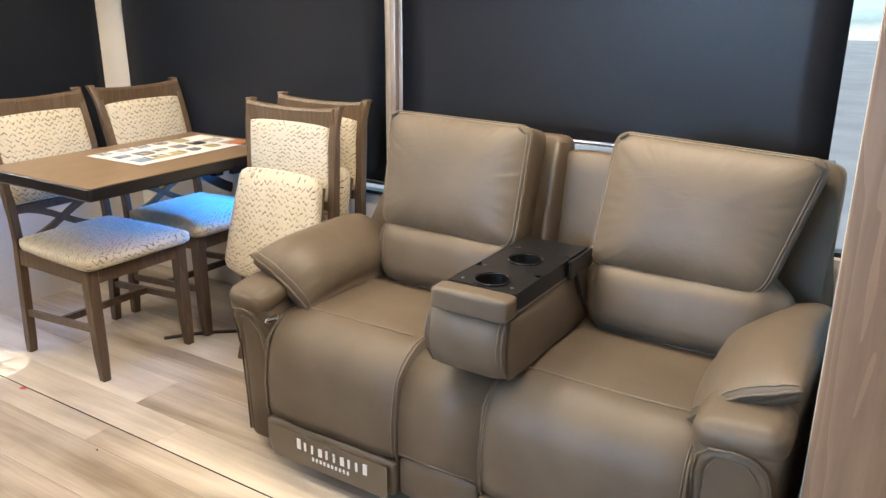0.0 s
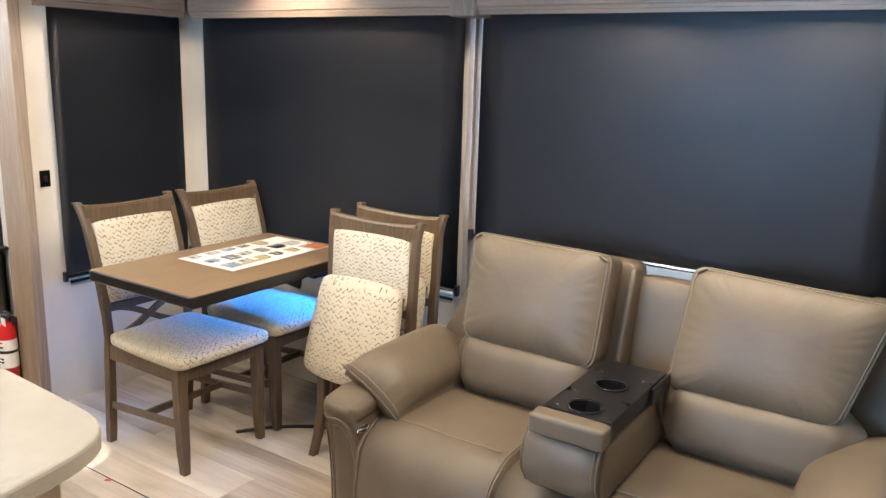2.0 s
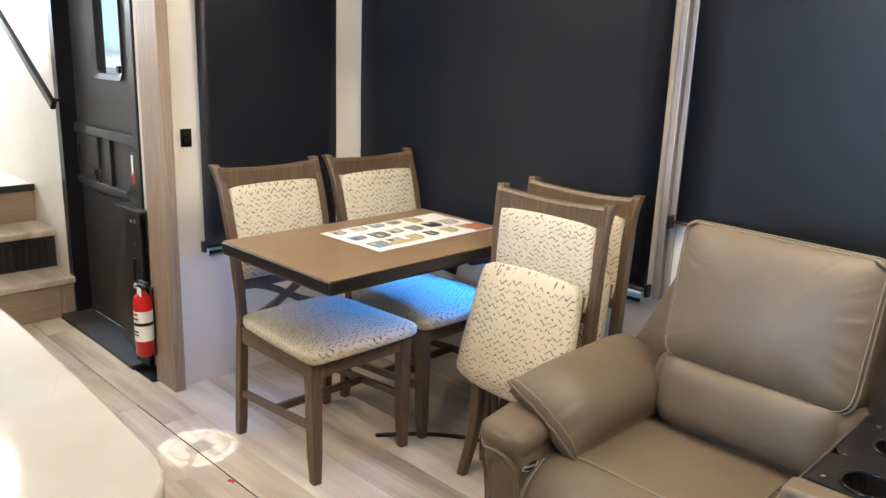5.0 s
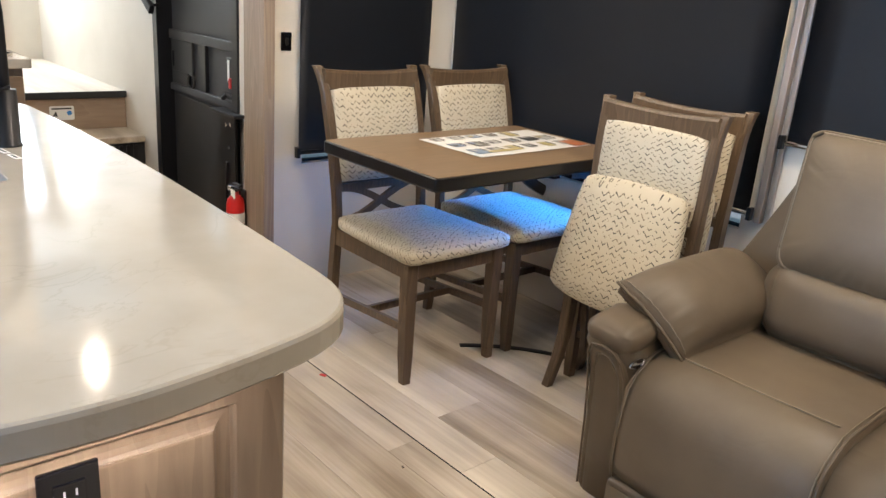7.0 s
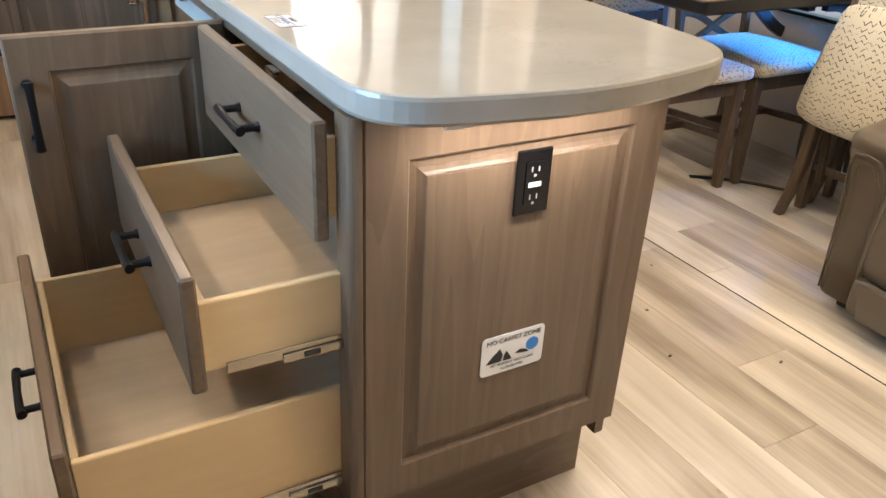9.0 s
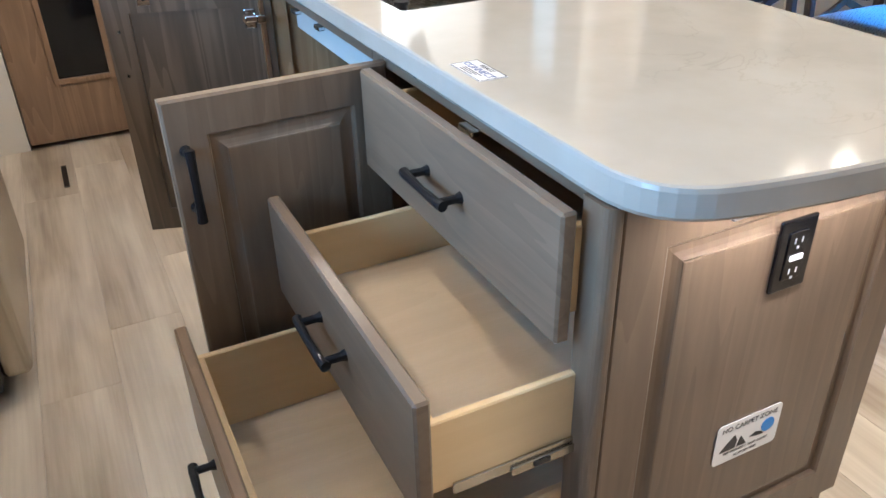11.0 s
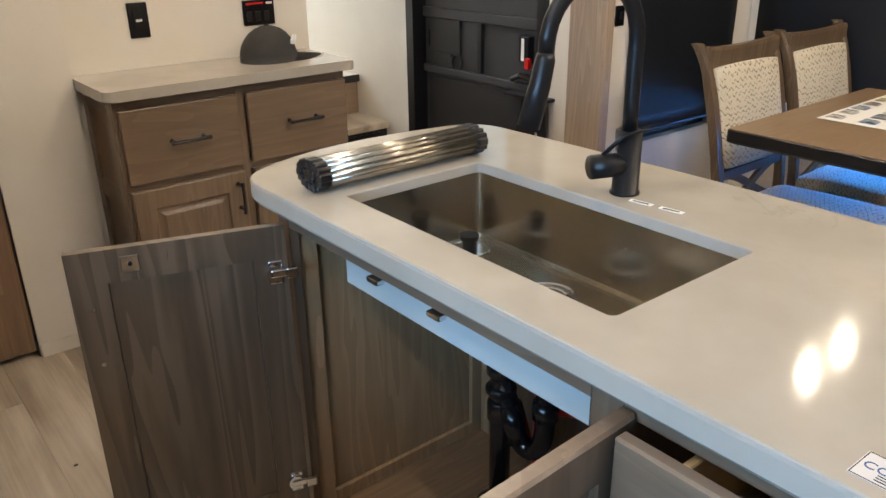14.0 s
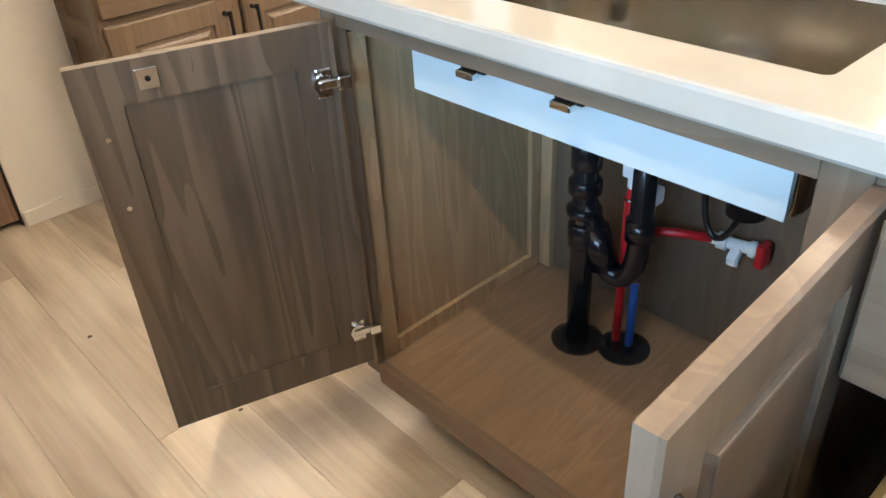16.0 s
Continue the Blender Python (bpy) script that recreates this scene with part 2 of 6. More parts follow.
def prism(points, depth, axis="z", start=0.0):
    """A closed outline of (u, v) pairs pushed along an axis."""
    bm = bmesh.new()
    place = {"z": lambda u, v, w: (u, v, w), "y": lambda u, v, w: (u, w, v), "x": lambda u, v, w: (w, u, v)}[axis]
    lo = [bm.verts.new(place(u, v, start)) for u, v in points]
    hi = [bm.verts.new(place(u, v, start + depth)) for u, v in points]
    bm.faces.new(lo), bm.faces.new(hi)
    for i in range(len(points)):
        k = (i + 1) % len(points)
        bm.faces.new((lo[i], lo[k], hi[k], hi[i]))
    return bm


def add_tube(bm, pts, radius, seg=10, caps=True):
    """A round tube along points; radius may be one number or one a point."""
    pts = [Vector(p) for p in pts]
    rad = radius if isinstance(radius, (list, tuple)) else [radius] * len(pts)
    rings, up = [], None
    for i, p in enumerate(pts):
        d = (pts[min(i + 1, len(pts) - 1)] - pts[max(i - 1, 0)]).normalized()
        if up is None:
            up = Vector((0, 0, 1)) if abs(d.z) < 0.9 else Vector((1, 0, 0))
        side = d.cross(up).normalized()
        up = side.cross(d).normalized()
        rings.append([bm.verts.new(p + rad[i] * (math.cos(a) * side + math.sin(a) * up)) for a in (2 * math.pi * k / seg for k in range(seg))])
    for a, b in zip(rings, rings[1:]):
        for k in range(seg):
            bm.faces.new((a[k], a[(k + 1) % seg], b[(k + 1) % seg], b[k]))
    if caps:
        bm.faces.new(rings[0]), bm.faces.new(rings[-1])
    return bm


def tube(pts, radius, seg=10):
    return add_tube(bmesh.new(), pts, radius, seg)


def rounded(x0, x1, y0, y1, radii, n=8):
    """A rectangle's outline with a radius for each corner: x0y0, x1y0, x1y1, x0y1."""
    out = []
    for (cx, cy, a0), r in zip(((x0, y0, 180), (x1, y0, 270), (x1, y1, 0), (x0, y1, 90)), radii):
        ox = cx + r if cx == x0 else cx - r
        oy = cy + r if cy == y0 else cy - r
        for k in range(n + 1):
            a = radians(a0 + 90 * k / n)
            out.append((ox + r * math.cos(a), oy + r * math.sin(a)))
    return out


def soft_outline(corners, radii, n=6):
    """A closed outline of (u, v) pairs, each corner rounded by its own reach."""
    out = []
    k = len(corners)
    for i, (c, r) in enumerate(zip(corners, radii)):
        c = Vector(c)
        a = (Vector(corners[i - 1]) - c).normalized() * r + c
        b = (Vector(corners[(i + 1) % k]) - c).normalized() * r + c
        for j in range(n + 1):
            t = j / n
            out.append(a * (1 - t) ** 2 + c * 2 * t * (1 - t) + b * t * t)
    return out


def arc(p, q, r, s, n=12):
    """Points of a cubic Bezier curve."""
    p, q, r, s = Vector(p), Vector(q), Vector(r), Vector(s)
    return [p * (1 - t) ** 3 + q * 3 * t * (1 - t) ** 2 + r * 3 * t * t * (1 - t) + s * t ** 3 for t in (i / n for i in range(n + 1))]


def cushion(c, size, r=0.05, puff=0.02, n=9, wrinkle=0.0, m=None, seed=0.0):
    """A stuffed, round-edged block about c, its faces bulging by puff, creased by wrinkle."""
    bm = bmesh.new()
    bmesh.ops.create_cube(bm, size=2)
    bmesh.ops.subdivide_edges(bm, edges=bm.edges[:], cuts=n, use_grid_fill=True)
    h = Vector(size) / 2
    r = min(r, min(h) * 0.95)
    for v in bm.verts:
        u = v.co.copy()
        p = Vector((u.x * h.x, u.y * h.y, u.z * h.z))
        core = Vector([max(-(h[i] - r), min(h[i] - r, p[i])) for i in range(3)])
        d = p - core
        if d.length > 1e-6:
            p = core + d.normalized() * r
        for i in range(3):
            j, k = (i + 1) % 3, (i + 2) % 3
            if abs(u[i]) > 0.98:
                p[i] += math.copysign(puff * (1 - u[j] ** 2) * (1 - u[k] ** 2), u[i])
        if wrinkle:
            q = p * 9 + Vector((seed, seed * 1.7, 0))
            order = sorted(range(3), key=lambda i: abs(u[i]))
            edge = abs(u[order[1]]) ** 7
            along = p[order[0]]
            gather = noise.noise(Vector((along * 34 + seed, seed, p[order[1]] * 4))) + 0.5 * noise.noise(Vector((along * 75, seed, 3.0)))
            p += wrinkle * (0.45 * noise.noise(Vector((q.x * 0.7, q.y * 0.8, q.z * 0.7))) + 0.42 * edge * gather) * (d.normalized() if d.length > 1e-6 else Vector((0, 0, 1)))
        v.co = p
    if m is not None:
        bm.transform(m)
    bm.transform(Matrix.Translation(c))
    return bm


def swept(profile, path, closed=False):
    """A flat profile of (side, up) pairs carried along a path in space (side is level, up is upright)."""
    bm = bmesh.new()
    pts = [Vector(p) for p in path]
    rings = []
    for i, p in enumerate(pts):
        d = pts[min(i + 1, len(pts) - 1)] - pts[max(i - 1, 0)]
        d.normalize()
        ref = Vector((0, 0, 1)) if abs(d.z) < 0.95 else Vector((0, 1, 0))
        s = d.cross(ref).normalized()
        u = s.cross(d).normalized()
        rings.append([bm.verts.new(p + a * s + b * u) for a, b in profile])
    n = len(profile)
    for a, b in zip(rings, rings[1:]):
        for k in range(n):
            bm.faces.new((a[k], a[(k + 1) % n], b[(k + 1) % n], b[k]))
    bm.faces.new(rings[0]), bm.faces.new(rings[-1])
    return bm


def bar(p, q, w, h):
    """A square-edged stick from p to q, w wide and h deep."""
    return swept([(-w / 2, -h / 2), (w / 2, -h / 2), (w / 2, h / 2), (-w / 2, h / 2)], [p, q])


def join(*bms):
    out = bmesh.new()
    for b in bms:
        me = bpy.data.meshes.new("tmp")
        b.to_mesh(me)
        b.free()
        out.from_mesh(me)
        bpy.data.meshes.remove(me)
    return out


def cylinder(c, r, h, seg=20, r2=None):
    bm = bmesh.new()
    bmesh.ops.create_cone(bm, cap_ends=True, segments=seg, radius1=r, radius2=r if r2 is None else r2, depth=h)
    bm.transform(Matrix.Translation(c))
    return bm


def ring(c, r, tube_r, seg=24, m=None):
    bm = bmesh.new()
    rows = []
    for i in range(seg):
        a = 2 * math.pi * i / seg
        rows.append([bm.verts.new(((r + tube_r * math.cos(b)) * math.cos(a), (r + tube_r * math.cos(b)) * math.sin(a), tube_r * math.sin(b))) for b in (2 * math.pi * k / 8 for k in range(8))])
    for i in range(seg):
        for k in range(8):
            bm.faces.new((rows[i][k], rows[(i + 1) % seg][k], rows[(i + 1) % seg][(k + 1) % 8], rows[i][(k + 1) % 8]))
    if m is not None:
        bm.transform(m)
    bm.transform(Matrix.Translation(c))
    return bm


def raised_panel(w, h, t, rail=0.065):
    """A door front in its own axes: x across, z up, front at y = 0 looking to -y, with frame, groove and raised field; returns (frame, field)."""
    f = bmesh.new()
    o = [(-w / 2, 0), (w / 2, 0), (w / 2, h), (-w / 2, h)]
    i = [(-w / 2 + rail, rail), (w / 2 - rail, rail), (w / 2 - rail, h - rail), (-w / 2 + rail, h - rail)]
    e = 0.004
    ob = [(x + (e if x < 0 else -e), z + (e if z == 0 else -e)) for x, z in o]
    loops = []
    for pts, y in ((o, t), (o, e), (ob, 0), (i, 0), ([(x + (0.003 if x < 0 else -0.003), z + (0.003 if z < h / 2 else -0.003)) for x, z in i], 0.0025), ([(x + (0.005 if x < 0 else -0.005), z + (0.005 if z < h / 2 else -0.005)) for x, z in i], 0.0085), (i, 0.0125), (i, t)):
        loops.append([f.verts.new((x, y, z)) for x, z in pts])
    for a, b in zip(loops, loops[1:] + loops[:1]):
        for k in range(4):
            f.faces.new((a[k], a[(k + 1) % 4], b[(k + 1) % 4], b[k]))
    g = bmesh.new()
    loops = []
    for d, y in ((0.0005, 0.0160), (0.0005, 0.0085), (0.010, 0.0085), (0.017, 0.0075), (0.024, 0.0048), (0.028, 0.0022), (0.0285, 0.0008), (0.031, 0.0)):
        loops.append([g.verts.new((x + (d if x < 0 else -d), y, z + (d if z < h / 2 else -d))) for x, z in i])
    for a, b in zip(loops, loops[1:]):
        for k in range(4):
            g.faces.new((a[k], a[(k + 1) % 4], b[(k + 1) % 4], b[k]))
    g.faces.new(loops[0]), g.faces.new(loops[-1])
    return f, g


def bar_pull(p, q, out, r=0.006):
    """A bar handle between p and q, standing off along out, with two flared feet."""
    p, q, out = Vector(p), Vector(q), Vector(out)
    d = (q - p).normalized()
    bm = add_tube(bmesh.new(), [p + out * 0.032, p + d * 0.012 + out * 0.034, (p + q) / 2 + out * 0.035, q - d * 0.012 + out * 0.034, q + out * 0.032], [r * 1.15, r, r * 0.85, r, r * 1.15])
    for e in (p + d * 0.012, q - d * 0.012):
        add_tube(bm, [e, e + out * 0.008, e + out * 0.034], [r * 1.3, r * 0.9, r * 0.9])
    return bm


def text(name, body, size, m, material, parent, align="CENTER"):
    cu = bpy.data.curves.new(name, "FONT")
    cu.body, cu.size, cu.align_x, cu.extrude = body, size, align, 0.0002
    tmp = bpy.data.objects.new(name, cu)
    scene.collection.objects.link(tmp)
    me = bpy.data.meshes.new_from_object(tmp.evaluated_get(bpy.context.evaluated_depsgraph_get()))
    bpy.data.objects.remove(tmp)
    bpy.data.curves.remove(cu)
    bm = bmesh.new()
    bm.from_mesh(me)
    bpy.data.meshes.remove(me)
    bm.transform(m)
    return part(name, bm, material, parent)

# ---- shell ----
CEIL, SLIDE_CEIL, NORTH = 2.36, 1.98, 1.80
TRIM = wood("trim_wood", (0.20, 0.145, 0.105), (0.33, 0.25, 0.185), 2, 0.45, 0.9)
# lying and deep trim paler than TRIM: the valances' gleam is put into it
TRIM_X = wood("lit_trim_wood_lying", (0.27, 0.192, 0.137), (0.43, 0.325, 0.243), 0, 0.24, 0.9, 0.2)
TRIM_Y = wood("lit_trim_wood_deep", (0.27, 0.192, 0.137), (0.43, 0.325, 0.243), 1, 0.24, 0.9, 0.2)
OAK = wood("warm_oak", (0.16, 0.095, 0.056), (0.275, 0.178, 0.112), 2, 0.45, 0.9)
BRONZE = mat("bronze_strip", (0.42, 0.36, 0.32), 0.35, 0.7)
CHROME = mat("chrome", (0.75, 0.75, 0.76), 0.12, 1.0)
GLASS = mat("clear_glass", (1, 1, 1), 0.0, 0.0, Transmission_Weight=1.0, IOR=1.05)
DARKGLASS = mat("dark_glass", (0.004, 0.005, 0.007), 0.08)
DARKPLASTIC = mottled("dark_plastic", (0.012, 0.0125, 0.014), (0.016, 0.0165, 0.018), 4.0, 0.5, 300.0, 0.15)
GREYPLASTIC = mottled("grey_plastic", (0.026, 0.027, 0.030), (0.033, 0.034, 0.038), 4.0, 0.5, 300.0, 0.15)
WHITE = mat("white_plastic", (0.78, 0.78, 0.76), 0.35)
WHITEBOARD = mottled("white_board", (0.39, 0.43, 0.42), (0.43, 0.47, 0.46), 4.0, 0.35)
REDM = mat("red_paint", (0.52, 0.012, 0.012), 0.3)
BLUEM = mat("blue_ink", (0.03, 0.22, 0.62), 0.45)
INK = mat("black_ink", (0.015, 0.015, 0.017), 0.5)
PAPER = mat("white_paper", (0.80, 0.79, 0.77), 0.35)

floor = structure("floor", join(box(-6.4, 2.15, -1.75, 1.85, -0.12, -0.008), box(-3.24, 0.32, 1.85, 2.85, -0.12, -0.008)), BLACK, "pale greyed oak plank vinyl floor", "floor")


def wall(name, bm, label="off-white vinyl-covered interior wall panel"):
    return structure(name, bm, WALLM, label, "wall")


# slide-out: end walls with window openings, long wall, lowered ceiling
wall("wall_slide_north", join(box(-3.0, -1.56, 2.73, 2.85, 0, 0.575), box(-3.24, -3.0, 2.73, 2.85, 0, 0.62), box(-1.56, 0.32, 2.73, 2.85, 0, 0.62), box(-3.24, 0.32, 2.73, 2.85, 1.80, SLIDE_CEIL), box(-3.24, -3.0, 2.73, 2.85, 0.62, 1.80),
                              box(-1.56, -1.38, 2.73, 2.85, 0.62, 1.80), box(0.17, 0.32, 2.73, 2.85, 0.62, 1.80)))
wall("wall_slide_west", join(box(-3.24, -3.12, 1.785, 2.73, 0, 0.545), box(-3.24, -3.12, 1.785, 2.73, 1.80, SLIDE_CEIL), box(-3.24, -3.12, 1.785, 1.93, 0.545, 1.80), box(-3.24, -3.12, 2.52, 2.73, 0.545, 1.80)))
wall("wall_slide_east", join(box(0.20, 0.32, 1.785, 2.73, 0, 0.55), box(0.20, 0.32, 1.785, 2.73, 1.80, SLIDE_CEIL), box(0.20, 0.32, 1.785, 1.98, 0.55, 1.80), box(0.20, 0.32, 2.50, 2.73, 0.55, 1.80)))
structure("ceiling_slide", box(-3.24, 0.32, 1.735, 2.85, SLIDE_CEIL, SLIDE_CEIL + 0.06), CEILM, "off-white lowered ceiling of the slide-out", "ceiling")

# main room
# two openings out of view, cut so sun reaches the floor and stair wall
structure("ceiling", join(box(-6.4, -5.30, -1.85, NORTH + 0.1, CEIL, CEIL + 0.06), box(-4.40, -2.79, -1.85, NORTH + 0.1, CEIL, CEIL + 0.06), box(-2.43, 2.2, -1.85, NORTH + 0.1, CEIL, CEIL + 0.06),
                          box(-5.30, -4.40, -1.85, 1.12, CEIL, CEIL + 0.06), box(-5.30, -4.40, 1.74, NORTH + 0.1, CEIL, CEIL + 0.06),
                          box(-2.79, -2.43, -1.85, 0.03, CEIL, CEIL + 0.06), box(-2.79, -2.43, 0.39, NORTH + 0.1, CEIL, CEIL + 0.06)), CEILM, "off-white vinyl ceiling panels with openings added for the sun", "ceiling")
# unseen wall; its dark wood is added only to weaken bounced light
structure("wall_east", box(2.1, 2.2, -1.85, NORTH + 0.1, 0, CEIL), OAK, "unseen end wall, wood-toned to cut the bounce light", "wall")
wall("wall_west", join(box(-6.5, -6.4, -1.85, 1.12, 0, CEIL), box(-6.5, -6.4, 1.12, 1.74, 0, 1.52), box(-6.5, -6.4, 1.12, 1.74, 2.18, CEIL), box(-6.5, -6.4, 1.74, NORTH + 0.1, 0, CEIL)))
SW = (-2.1, -0.3, 1.08, 1.72)
wall("wall_south", join(box(-6.4, SW[0], -1.85, -1.75, 0, CEIL), box(SW[1], 2.1, -1.85, -1.75, 0, CEIL), box(SW[0], SW[1], -1.85, -1.75, 0, SW[2]), box(SW[0], SW[1], -1.85, -1.75, SW[3], CEIL)))
wall("wall_north", join(box(-6.4, -4.34, NORTH, NORTH + 0.1, 0, CEIL), box(-3.42, -3.24, NORTH, NORTH + 0.1, 0, CEIL), box(-4.34, -3.42, NORTH, NORTH + 0.1, 2.0, CEIL),
                        box(-3.24, 0.32, NORTH - 0.06, NORTH + 0.1, SLIDE_CEIL + 0.06, CEIL), box(0.32, 2.1, NORTH, NORTH + 0.1, 0, CEIL)))
wall("wall_bulkhead", join(box(-4.10, -4.0, -0.10, 1.07, 0, CEIL), box(-6.4, -4.10, 0.99, 1.07, 0, CEIL)))
wall("pilaster", box(-3.998, -3.94, -0.098, 0.172, 0, CEIL), "off-white pilaster between pantry door and side cabinet")
wall("wall_pantry_side", join(box(-4.10, -3.96, -1.75, -0.55, 0, CEIL)))
structure("baseboard", box(-3.938, -3.93, -0.095, 0.165, 0.0, 0.05, 0.002), WALLM, "low off-white baseboard strip", "baseboard")

# posts that cover the slide-out's edges
for name, x0, x1 in (("slide_post_west", -3.255, -3.085), ("slide_post_east", 0.205, 0.375)):
    p = structure(name, box(x0, x1, 1.735, 1.783, 0, SLIDE_CEIL + 0.10, 0.004), TRIM if x0 < 0 else OAK, "light wood-grain edge post of the slide-out", "trim")
structure("slide_header", box(-3.255, 0.375, 1.70, 1.733, SLIDE_CEIL - 0.04, SLIDE_CEIL + 0.12, 0.004), TRIM_X, "wood-grain header over the slide-out", "trim")


def blind(name, axis, u0, u1, at, z0, z1, face):
    """A blackout roller blind: sheet, hem bar and side clips. axis: the way its width runs."""
    label = "black blackout roller blind pulled down over the window"
    o = thing(name, pose((u0 + u1) / 2 if axis == "x" else at, at if axis == "x" else (u0 + u1) / 2, z0), label, "blind", "window blinds")
    bm = bmesh.new()
    n, mrow = 14, 20
    g = []
    for i in range(n + 1):
        row = []
        for j in range(mrow + 1):
            u, z = u0 + (u1 - u0) * i / n, z0 + (z1 - z0) * j / mrow
            w = at + 0.0035 * noise.noise(Vector((u * 2.2, z * 1.1, at))) + 0.0012 * math.sin(z * 9 + u * 2)
            row.append(bm.verts.new((u, w, z) if axis == "x" else (w, u, z)))
        g.append(row)
    for i in range(n):
        for j in range(mrow):
            bm.faces.new((g[i][j], g[i + 1][j], g[i + 1][j + 1], g[i][j + 1]))
    r = bmesh.ops.solidify(bm, geom=bm.faces[:], thickness=0.0015)
    part("sheet", bm, BLINDM, o, smooth=True)
    b = tube([(u0, at + face * 0.006, z0), (u1, at + face * 0.006, z0)] if axis == "x" else [(at + face * 0.006, u0, z0), (at + face * 0.006, u1, z0)], 0.009, 10)
    part("hem_bar", b, CHROME if axis == "x" else BLACKMETAL, o, "thin metal hem bar")
    for u in (u0 - 0.012, u1 + 0.012):
        c = box(u - 0.008, u + 0.008, at + face * 0.012 - 0.012, at + face * 0.012 + 0.012, z0 - 0.02, z0 + 0.025, 0.003) if axis == "x" else box(at + face * 0.012 - 0.012, at + face * 0.012 + 0.012, u - 0.008, u + 0.008, z0 - 0.02, z0 + 0.025, 0.003)
        part("end_clip", c, BLACK, o)
    return o


blind("window_blind", "x", -3.065, -1.518, 2.69, 0.650, 1.82, -1)
blind("window_blind", "x", -1.438, 0.062, 2.69, 0.902, 1.82, -1)
blind("window_blind", "y", 1.90, 2.57, -3.095, 0.600, 1.82, 1)


def window_in(name, x0, x1, y0, y1, z0, z1, flat, label):
    """A framed pane in an opening; flat names the thin axis."""
    o = thing(name, pose((x0 + x1) / 2, (y0 + y1) / 2, z0), label, "window", "", "structure")
    w = 0.014
    if flat == "y":
        fr = join(box(x0, x1, y0, y1, z0, z0 + w), box(x0, x1, y0, y1, z1 - w, z1), box(x0, x0 + w, y0, y1, z0 + w, z1 - w), box(x1 - w, x1, y0, y1, z0 + w, z1 - w))
        ym = (y0 + y1) / 2
        pane = box(x0 + w, x1 - w, ym - 0.002, ym + 0.002, z0 + w, z1 - w)
    else:
        fr = join(box(x0, x1, y0, y1, z0, z0 + w), box(x0, x1, y0, y1, z1 - w, z1), box(x0, x1, y0, y0 + w, z0 + w, z1 - w), box(x0, x1, y1 - w, y1, z0 + w, z1 - w))
        xm = (x0 + x1) / 2
        pane = box(xm - 0.002, xm + 0.002, y0 + w, y1 - w, z0 + w, z1 - w)
    part("window_frame", fr, BLACK, o)
    p = part("pane", pane, GLASS, o)
    p.visible_shadow = False
    return o


window_in("window_1", -3.0, -1.56, 2.76, 2.81, 0.575, 1.80, "y", "black-framed slide-out window behind its blind")
window_in("window_2", -1.38, 0.17, 2.76, 2.81, 0.62, 1.80, "y", "black-framed slide-out window behind its blind")
window_in("window_3", -3.21, -3.16, 1.93, 2.52, 0.545, 1.80, "x", "narrow black-framed end window behind its blind")
window_in("window_4", 0.24, 0.29, 1.98, 2.50, 0.55, 1.80, "x", "bright narrow end window beside the sofa")
# window_6 is added out of view as an opening for the stair fill light
window_in("window_6", -6.48, -6.42, 1.12, 1.74, 1.52, 2.18, "x", "unseen window added beyond the stairs to light their wall")
window_in("window_5", SW[0], SW[1], -1.82, -1.78, SW[2], SW[3], "y", "kitchen window over the worktop")

# strip between the two long blinds
structure("window_trim", join(box(-1.502, -1.478, 2.70, 2.728, 0.62, 1.80, 0.003), box(-1.470, -1.452, 2.712, 2.728, 0.62, 1.80, 0.003)), BRONZE, "bronze and wood window trim between the blinds", "trim")


def valance(name, path_axis, u0, u1, at, face, material):
    """A wood valance board with a stepped, moulded lower edge."""
    prof = [(0, 0), (0.0, 0.014), (0.010, 0.014), (0.010, 0.026), (0.018, 0.030), (0.018, 0.175), (0.034, 0.19), (0.034, 0.215), (-0.085, 0.215), (-0.085, 0.195), (0.0, 0.195), (-0.012, 0.19), (-0.012, 0.0)]
    pts = [(at + face * a, 1.765 + b) for a, b in prof]
    bm = prism(pts, u1 - u0, "x" if path_axis == "x" else "y", u0)
    return structure(name, bm, material, "wood-grain valance board over the blinds", "trim")


valance("valance_north_west", "x", -3.04, -1.515, 2.60, -1, TRIM_X)
valance("valance_north_east", "x", -1.405, 0.19, 2.60, -1, TRIM_X)
structure("valance_block", box(-1.515, -1.405, 2.565, 2.70, 1.757, 1.979, 0.004), TRIM, "wood-grain block between the valances", "trim")
valance("valance_west", "y", 1.83, 2.565, -3.06, 1, TRIM_Y)

# light switches and outlets
def plate(name, label, c, normal, w, h, category, rocker=True):
    o = thing(name, look(c, Vector(c) - Vector(normal)) , label, category)
    m = BASE[o]
    def at(b):
        b.transform(m)
        return b
    part("cover_plate", at(box(-w / 2, w / 2, -h / 2, h / 2, 0, 0.006, 0.003)), GLOSSBLACK, o)
    part("insert", at(box(-w * 0.26, w * 0.26, -h * 0.33, h * 0.33, 0.0055, 0.008, 0.001)), GLOSSBLACK, o)
    if rocker:
        part("rocker", at(box(-w * 0.17, w * 0.17, -h * 0.2, h * 0.2, 0.0075, 0.0115, 0.002)), BLACK, o)
    return o, at


plate("light_switch", "black rocker light switch on the slide-out wall", (-3.1195, 1.849, 1.046), (1, 0, 0), 0.047, 0.072, "switch")


